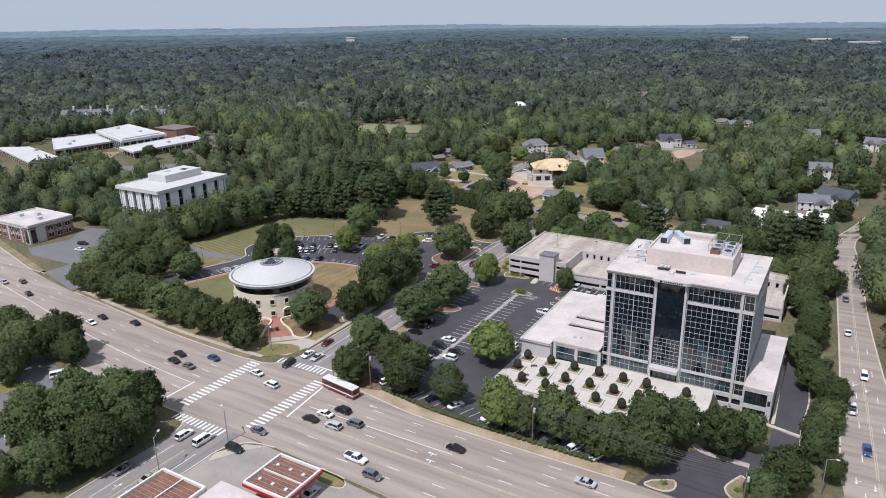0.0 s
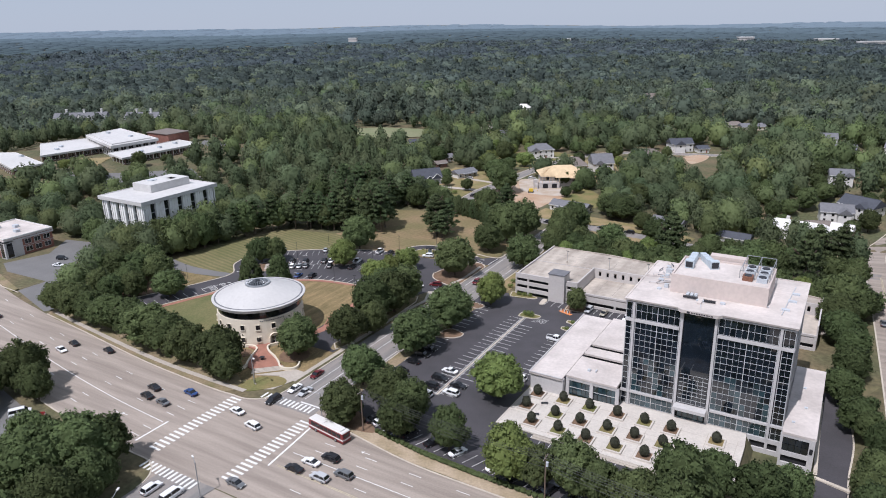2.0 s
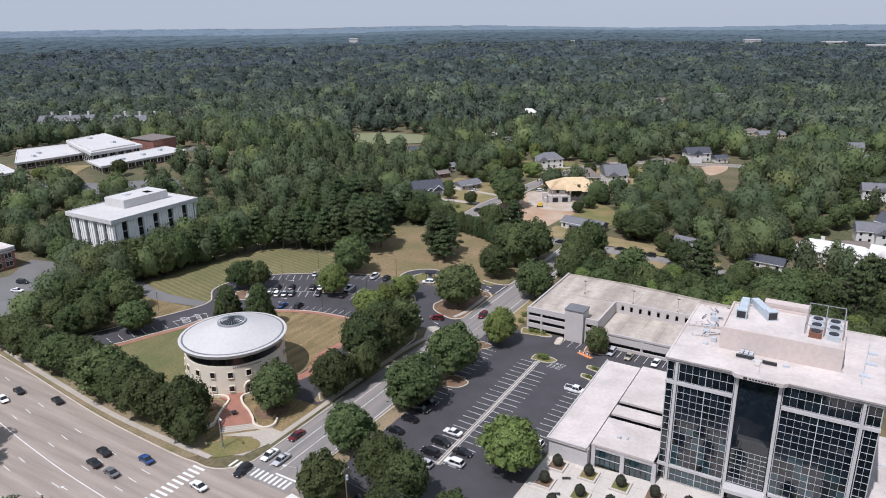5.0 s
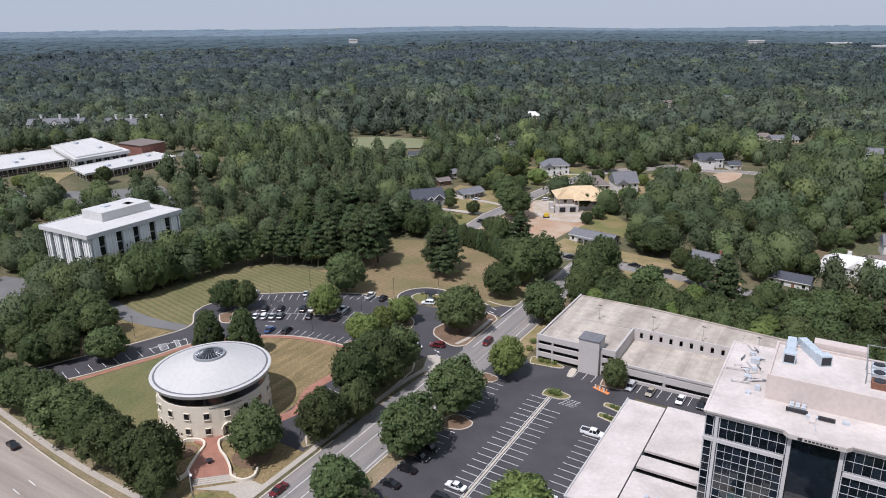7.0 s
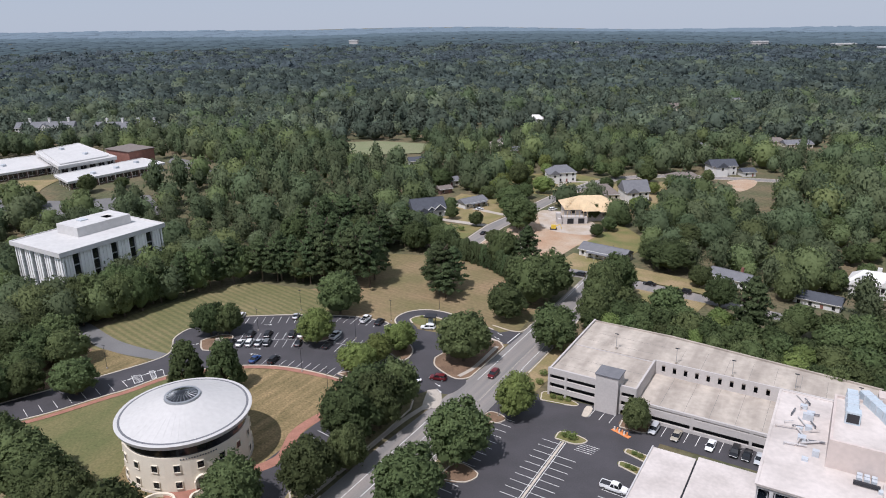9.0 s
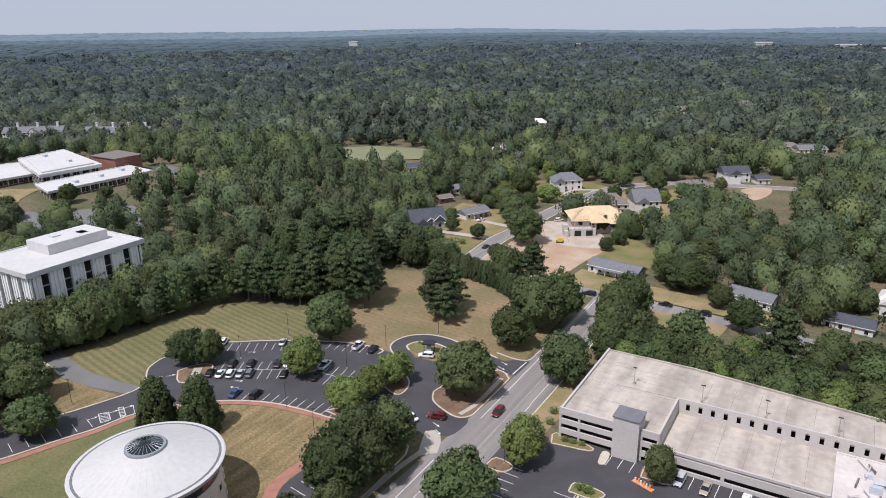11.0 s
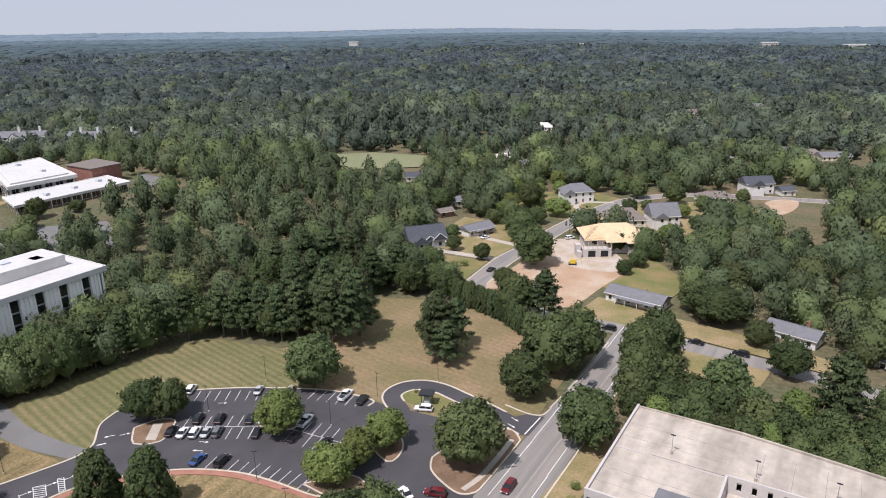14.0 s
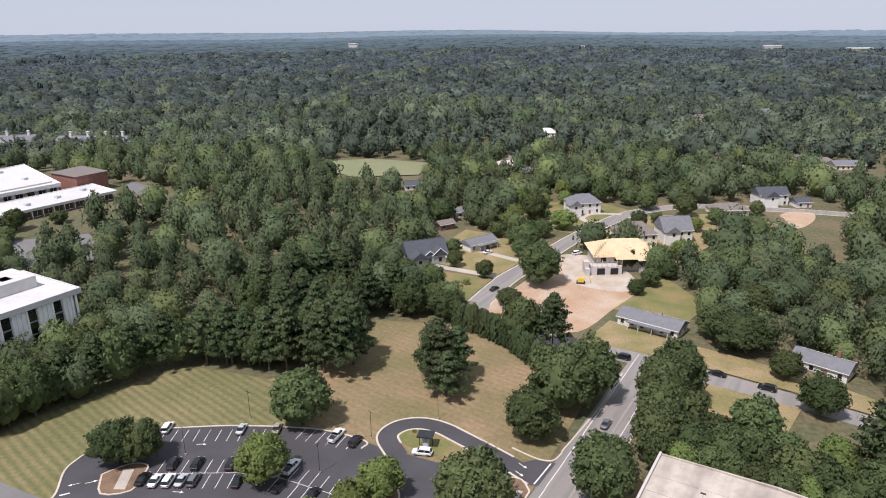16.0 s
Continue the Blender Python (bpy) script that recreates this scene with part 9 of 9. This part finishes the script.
def car_parts(style):
    if style in CAR_MESH:
        return CAR_MESH[style]
    L, H, W = {"sedan": (4.75, 1.45, 0.91), "suv": (4.75, 1.7, 0.95), "pickup": (5.8, 1.85, 1.0), "van": (5.3, 2.05, 0.99)}[style]
    f, r, b = L / 2, -L / 2, 0.82 + (H - 1.45) * 0.55
    tail = b + (0.12 if style == "sedan" else 0.06)
    hood = [(f, 0.80, 0.42, b - 0.26), (f - 0.12, 0.90, 0.34, b - 0.14), (f - 0.5, 0.98, 0.28, b - 0.06), (f - 1.25, 1.0, 0.26, b + 0.02)]
    back = [(0.0, 1.0, 0.25, b + 0.05), (r + 1.1, 1.0, 0.27, tail), (r + 0.4, 0.98, 0.3, tail), (r + 0.1, 0.92, 0.36, tail - 0.05), (r, 0.84, 0.44, tail - 0.16)]
    body = stations(hood + back, lambda q: [(W * q[1] * 0.9, q[2]), (W * q[1], q[2] + 0.16), (W * q[1], q[3] - 0.12), (W * q[1] * 0.93, q[3])])
    if style == "sedan":
        cab = [(f - 1.15, 0.0, b), (f - 1.95, 0.93, H - 0.05), (f - 2.5, 1.0, H), (r + 1.75, 0.98, H - 0.03), (r + 0.62, 0.0, tail)]
    elif style == "pickup":
        cab = [(f - 1.3, 0.0, b), (f - 1.95, 0.95, H - 0.04), (f - 2.5, 1.0, H), (r + 2.45, 1.0, H - 0.02), (r + 2.2, 0.0, b)]
    elif style == "van":
        cab = [(f - 0.75, 0.0, b), (f - 1.45, 0.95, H - 0.06), (f - 2.1, 1.0, H), (r + 0.3, 1.0, H - 0.02), (r + 0.08, 0.0, b)]
    else:
        cab = [(f - 1.1, 0.0, b), (f - 1.8, 0.94, H - 0.05), (f - 2.4, 1.0, H), (r + 0.55, 0.98, H - 0.04), (r + 0.12, 0.0, tail)]
    base = b - 0.04

    def cabin(q):
        top = base + max(0.05, q[2] - base)
        return [(W * 0.93, base), (W * (0.93 - 0.2 * min(1, (top - base) / 0.6)), top)]
    glass = stations([(x, w, z if w else base + 0.05) for x, w, z in cab], cabin)
    shapes = [("body", soft(body, "rubber"), "paint"), ("cabin_glass", glass, "glass")]
    fx, rx = cab[1][0], cab[3][0]
    roof = stations([(fx + 0.04, 0, H - 0.05), (fx - 0.5, 0, H + 0.0), ((fx + rx) / 2, 0, H + 0.02), (rx + 0.3, 0, H), (rx - 0.06, 0, H - 0.05)], lambda q: [(W * 0.745, q[2] - 0.06), (W * 0.70, q[2] + 0.02), (W * 0.3, q[2] + 0.045)])
    shapes.append(("roof", soft(roof, "rubber"), "paint"))
    # window frame: pillars joined by a rail under the roof and one along the waist
    pil = Shape()
    rails = ((cab[0][0], base + 0.04, fx, H - 0.05), ((cab[0][0] + cab[4][0]) / 2 - 0.1, base, (fx + rx) / 2 - 0.1, H - 0.03), (cab[4][0], base + 0.06, rx, H - 0.05))
    wide = 0.06
    for sg in (-1, 1):
        y0, y1, k = sg * W * 0.945, sg * W * 0.75, len(pil.v)
        for xa, za, xb, zb in rails:
            pil.v += [(xa - wide, y0, za), (xa + wide, y0, za), (xb + wide, y1, zb), (xb - wide, y1, zb)]
        for p in (0, 4, 8):
            pil.f.append(tuple(k + p + q for q in (0, 1, 2, 3)))
        for p in (0, 4):
            n = len(pil.v)
            va, vb = pil.v[k + p + 3], pil.v[k + p + 6]
            pil.v += [(va[0], va[1] + sg * 0.01, va[2] - 0.07), (vb[0], vb[1] + sg * 0.01, vb[2] - 0.07)]
            pil.f.append((k + p + 3, n, n + 1, k + p + 6))
    n = len(pil.v)
    pil.f.append((3, 2, 2 + n // 2, 3 + n // 2))
    shapes.append(("window_frame", pil, "paint"))
    for sx in (f - 0.92, r + 0.98):
        for sy in (-1, 1):
            shapes.append(("wheel", Shape().wheel(sx, sy * (W - 0.1), 0.34, 0.34, 0.24), "rubber"))
            shapes.append(("rim", Shape().wheel(sx, sy * (W + 0.025), 0.34, 0.22, 0.03, 10), "rim"))
    for sy in (-1, 1):
        shapes.append(("headlight", Shape().box(f - 0.16, sy * (W * 0.66) - 0.19, b - 0.34, f + 0.03, sy * (W * 0.66) + 0.19, b - 0.19), "lamp_white"))
        shapes.append(("tail_light", Shape().box(r - 0.02, sy * (W * 0.7) - 0.17, tail - 0.32, r + 0.14, sy * (W * 0.7) + 0.17, tail - 0.12), "lamp_red"))
        shapes.append(("mirror", Shape().box(cab[0][0] - 0.5, sy * (W + 0.06) - 0.1, b + 0.02, cab[0][0] - 0.32, sy * (W + 0.06) + 0.1, b + 0.17, 0.02), "paint"))
    if style == "pickup":
        shapes.append(("bed", Shape().box(r + 0.12, -W + 0.16, b + 0.06, r + 2.1, W - 0.16, b + 0.09), "dark"))
        shapes.append(("bed_side", Shape().box(r + 0.05, -W + 0.02, b, r + 2.2, -W + 0.14, b + 0.26).box(r + 0.05, W - 0.14, b, r + 2.2, W - 0.02, b + 0.26).box(r, -W + 0.14, b, r + 0.1, W - 0.14, b + 0.26), "paint"))
    shapes.append(("grille", Shape().box(f - 0.08, -W * 0.42, 0.42, f + 0.02, W * 0.42, b - 0.3), "dark"))
    shapes.append(("bumper", Shape().box(r - 0.06, -W * 0.8, 0.36, r + 0.1, W * 0.8, 0.5), "dark"))
    CAR_MESH[style] = shapes
    return shapes


CAR_DONE = {}


def car(x, y, turn, style, paint, where, group, z=0.05):
    """turn: the way its nose points, in degrees from x."""
    key = (style, paint)
    m = pose(x, y, hills(x, y) + z, 0, 0, turn)
    kind = {"sedan": "sedan", "suv": "sport utility car", "pickup": "pickup truck", "van": "delivery van"}[style]
    label = f"{paint.replace('_', ' ')} {kind} {where}"
    if key not in CAR_DONE:
        c = thing("car", label, "car", m, group)
        wheel = None
        for name, shape, mat in car_parts(style):
            if not isinstance(shape, Shape):
                shape = shape.copy()
                shape.materials[0] = PAINT[paint]
            o = part(name, shape, PAINT[paint] if mat == "paint" else mat, c if name != "rim" else wheel)
            if name == "wheel":
                wheel = o
        CAR_DONE[key] = c
    else:
        c = copy_thing(CAR_DONE[key], m)
    tagged(c, label, "car", group)


def traffic():
    W, G = "waiting on the main road", "cars on the roads"
    D = "driving on the main road"
    for x, y, a, s, p, w in ((57, 4.2, 178, "sedan", "black", D), (39, -10.2, -2, "pickup", "white", D), (46, -13.4, -2, "suv", "grey", D), (18.8, -2.4, 178, "sedan", "black", W), (20.6, 1.2, 178, "sedan", "white", W), (23.6, 4.6, 178, "suv", "black", W), (26, -2.2, 178, "suv", "silver", W), (30, 1.2, 178, "suv", "grey", W),
                             (11.2, -12.6, -2, "sedan", "grey", D), (-2.1, 5.6, 172, "suv", "white", "crossing the junction"), (-10.6, 8.6, 172, "sedan", "white", "crossing the junction"), (-40, 6.2, 172, "sedan", "black", D), (-38, 2.4, 172, "sedan", "black", D), (-31.4, 2.2, 172, "sedan", "grey", D), (-28.8, 9.2, 172, "sedan", "blue", D),
                             (-72, 14.4, 170, "sedan", "black", D), (-86.3, 12.2, 170, "sedan", "black", D), (-85.6, 7.6, -10, "sedan", "white", D), (-131, 12.5, 165, "sedan", "black", D), (-146, 18.8, 165, "suv", "grey", D), (-152, 15, 165, "sedan", "silver", D), (87.5, 6.9, 178, "sedan", "silver", D)):
        car(x, y, a, s, p, w, G)
    S = "on the side street"
    for x, y, a, s, p in ((-3.4, -22.8, 90, "suv", "white"), (2.4, -22.2, 90, "van", "white"), (-6.2, 17.2, -90, "suv", "black"), (-5.2, 24.5, -90, "sedan", "white"), (-5.2, 33.5, -90, "sedan", "maroon"), (-1.6, 24.5, -90, "sedan", "silver"), (-4.6, -38.8, -90, "sedan", "grey"), (3.2, -38, 90, "sedan", "tan"), (1.4, 168, 90, "sedan", "grey"), (1.0, 118, -90, "suv", "maroon")):
        car(x, y, a, s, p, S, G)
    car(11.6, -20.9, 0, "suv", "black", "parked at the forecourt corner", "cars on the forecourt", 0.06)
    car(115.5, 137.9, 92, "sedan", "yellow", "parked on the apron behind the tower", "cars in the office lot", 0.08)
    car(38, -24.6, 90, "sedan", "silver", "parked under the gas canopy", "cars on the forecourt", 0.06)
    car(48, -24, 90, "sedan", "black", "parked on the forecourt", "cars on the forecourt", 0.06)
    E = "driving on the east road"
    for x, y, a, s, p in ((133.8, 116, 93, "sedan", "white"), (138.4, 87.2, 273, "suv", "white"), (136, 67, 93, "pickup", "white"), (139.4, 48.9, 273, "sedan", "blue"), (131.6, 160, 93, "sedan", "black"), (132.4, 146, 93, "sedan", "grey"), (144.5, 38, 273, "sedan", "black")):
        car(x, y, a, s, p, E, G, 0.06)
    F, FG = "parked in the visitor car park", "cars in the visitor lot"
    for x, y, s, p in ((57.8, 20.4, "sedan", "white"), (47.8, 21.2, "sedan", "white"), (40.8, 21.6, "sedan", "black"), (25.2, 23, "suv", "white"), (22.6, 26.2, "sedan", "black"), (71.5, 20.4, "suv", "black"), (76, 20.4, "sedan", "black"), (81, 20.2, "suv", "white"), (86.6, 20.2, "sedan", "white"), (63, 20.6, "suv", "black"), (34, 22, "sedan", "black")):
        car(x, min(y, 22.4 - 0.085 * (x - 27)), 68, s, p, F, FG)
    O, OG = "parked in the office car park", "cars in the office lot"
    for x, y, a, s, p in ((45.4, 86.4, 0, "pickup", "white"), (26.9, 53.2, 178, "sedan", "white"), (26.6, 48.2, 0, "suv", "black"), (32.9, 47.2, 0, "sedan", "black"), (33.2, 42.9, 178, "suv", "white"), (26.4, 43.6, 178, "suv", "black"), (27.2, 39.2, 178, "suv", "silver"), (14.2, 47, 180, "sedan", "black"), (14.5, 53, 180, "sedan", "black"), (14.6, 58, 0, "suv", "black"), (14.5, 62.4, 0, "sedan", "black"), (45.6, 58.8, 178, "suv", "white"),
                          (46.9, 112.6, -93, "suv", "silver"), (52.2, 112.4, -93, "sedan", "tan"), (60.0, 112.2, -93, "sedan", "white"), (65.2, 112.4, -93, "suv", "black"), (67.8, 112.4, -93, "sedan", "black"), (70.4, 112.2, -93, "sedan", "silver")):
        car(x, y, a, s, p, O, OG)
    B, BG = "parked in the bank car park", "cars in the bank lot"
    for x, y, a, s, p in ((-91.6, 112.6, 120, "suv", "white"), (-75.2, 121.4, 120, "sedan", "silver"), (-78, 103.6, 118, "suv", "black"), (-73.2, 106.2, 118, "suv", "black"), (-66.4, 110, 118, "suv", "black"), (-63.9, 111.5, 118, "sedan", "white"), (-79.4, 96.4, 118, "sedan", "black"), (-76.4, 97.4, 118, "sedan", "white"), (-73.8, 98.9, 118, "suv", "white"), (-71.5, 100.4, 118, "sedan", "silver"),
                          (-69.2, 101.8, 118, "suv", "grey"), (-60.6, 106.4, 118, "sedan", "black"), (-64.4, 91.8, 104, "sedan", "blue"), (-59.2, 94.2, 104, "suv", "black"), (-53.8, 116, 102, "pickup", "white"), (-51.4, 109.6, 102, "sedan", "black"), (-43.4, 111.2, 102, "sedan", "black"), (-53.0, 130.8, 100, "pickup", "white"), (-47.6, 131.2, 100, "suv", "black"), (-67.8, 126, 120, "sedan", "tan")):
        car(x, y, a, s, p, B, BG)
    car(-31.4, 135.4, 200, "suv", "white", "at the drive-up kiosk", BG)
    car(-16.8, 105.4, 150, "sedan", "white", "leaving the bank car park", BG)
    car(-11.4, 108.6, 195, "suv", "maroon", "entering the bank car park", BG)
    L, LG = "parked in the west car park", "cars in the west lot"
    for x, y, a, s, p in ((-59.6, -19.6, 60, "van", "white"), (-54.6, -18.6, 60, "suv", "red"), (-54.4, -32.4, 40, "pickup", "white"), (-50, -39, 150, "suv", "red"), (-48, -42, 150, "sedan", "white"), (-49.4, -36.4, 150, "sedan", "blue"), (-50.5, -46, 150, "suv", "grey"), (-52, -49, 150, "sedan", "black"), (-46, -50, 150, "suv", "pale_blue")):
        car(x, y, a, s, p, L, LG)
    K, KG = "parked by the brick office", "cars by the brick office"
    for x, y, a, s, p in ((-170, 60, 20, "suv", "black"), (-163, 54, 20, "sedan", "white"), (-158, 62, 100, "sedan", "black"), (-146, 47, 60, "suv", "white")):
        car(x, y, a, s, p, K, KG)
    H, HG = "parked by a house", "cars by houses"
    for x, y, a, s, p in ((-43, 219, 30, "sedan", "black"), (-6, 205, 178, "suv", "black"), (6, 222, 80, "sedan", "black"), (40, 224, 76, "suv", "black"), (-86, 273, 70, "sedan", "white"), (-64, 236, 85, "sedan", "black"), (20, 208, 176, "sedan", "black"), (33, 206.8, 176, "suv", "black"), (-52, 290, 60, "suv", "white")):
        car(x, y, a, s, p, H, HG)


traffic()


def bus():
    b = thing("bus", "red and white city bus with a white roof", "bus", pose(16.8, 12.4, 0.05, 0, 0, 172))
    part("body", Shape().box(-6, -1.27, 0.4, 6, 1.27, 2.9, 0.04), PAINT["red"], b, "dark red body")
    part("belt", Shape().box(-6.03, -1.29, 1.0, 6.03, 1.29, 1.35), "siding", b, "white belt")
    part("roof", Shape().box(-5.95, -1.23, 2.9, 5.95, 1.23, 3.15, 0.12), "siding", b, "white roof")
    part("roof_unit", Shape().box(-5.0, -0.9, 3.15, -2.6, 0.9, 3.35).box(1, -0.7, 3.15, 2.4, 0.7, 3.3), "siding", b)
    for i in range(7):
        for sy in (-1, 1):
            part("window", Shape().box(-5.2 + i * 1.5, sy * 1.28 - 0.03, 1.6, -3.9 + i * 1.5, sy * 1.28 + 0.03, 2.6), "glass", b)
    part("windscreen", Shape().box(5.98, -1.1, 1.3, 6.06, 1.1, 2.7), "glass", b)
    part("rear_window", Shape().box(-6.06, -0.9, 1.7, -5.98, 0.9, 2.6), "glass", b)
    for x in (3.6, -3.4):
        for sy in (-1, 1):
            w = part("wheel", Shape().wheel(x, sy * 1.16, 0.5, 0.5, 0.3), "rubber", b)
            part("rim", Shape().wheel(x, sy * 1.32, 0.5, 0.3, 0.03, 10), "rim", w)
    for sy in (-1, 1):
        part("tail_light", Shape().box(-6.06, sy * 1.05 - 0.12, 0.8, -5.98, sy * 1.05 + 0.12, 1.1), "lamp_red", b)
        part("headlight", Shape().box(5.98, sy * 0.95 - 0.2, 0.7, 6.06, sy * 0.95 + 0.2, 0.95), "lamp_white", b)


bus()


# ---- far white buildings among the woods
def far_halls():
    for x, y, w, d, h in ((-201, 2161, 42, 24, 24), (4, 2231, 58, 24, 20), (-1464, 1942, 30, 14, 19), (119, 1984, 70, 14, 20), (-658, 1940, 10, 10, 22)):
        z = hills(x, y)
        b = thing("distant_hall", "distant white flat-roofed hall among the woods", "building", pose(x, y, z, 0, 0, 20), "distant halls")
        part("wall", Shape().box(-w / 2, -d / 2, 0, w / 2, d / 2, h - 3), "garage", b)
        part("roof", Shape().box(-w / 2 - 1, -d / 2 - 1, h - 3, w / 2 + 1, d / 2 + 1, h), "school_roof", b)


far_halls()
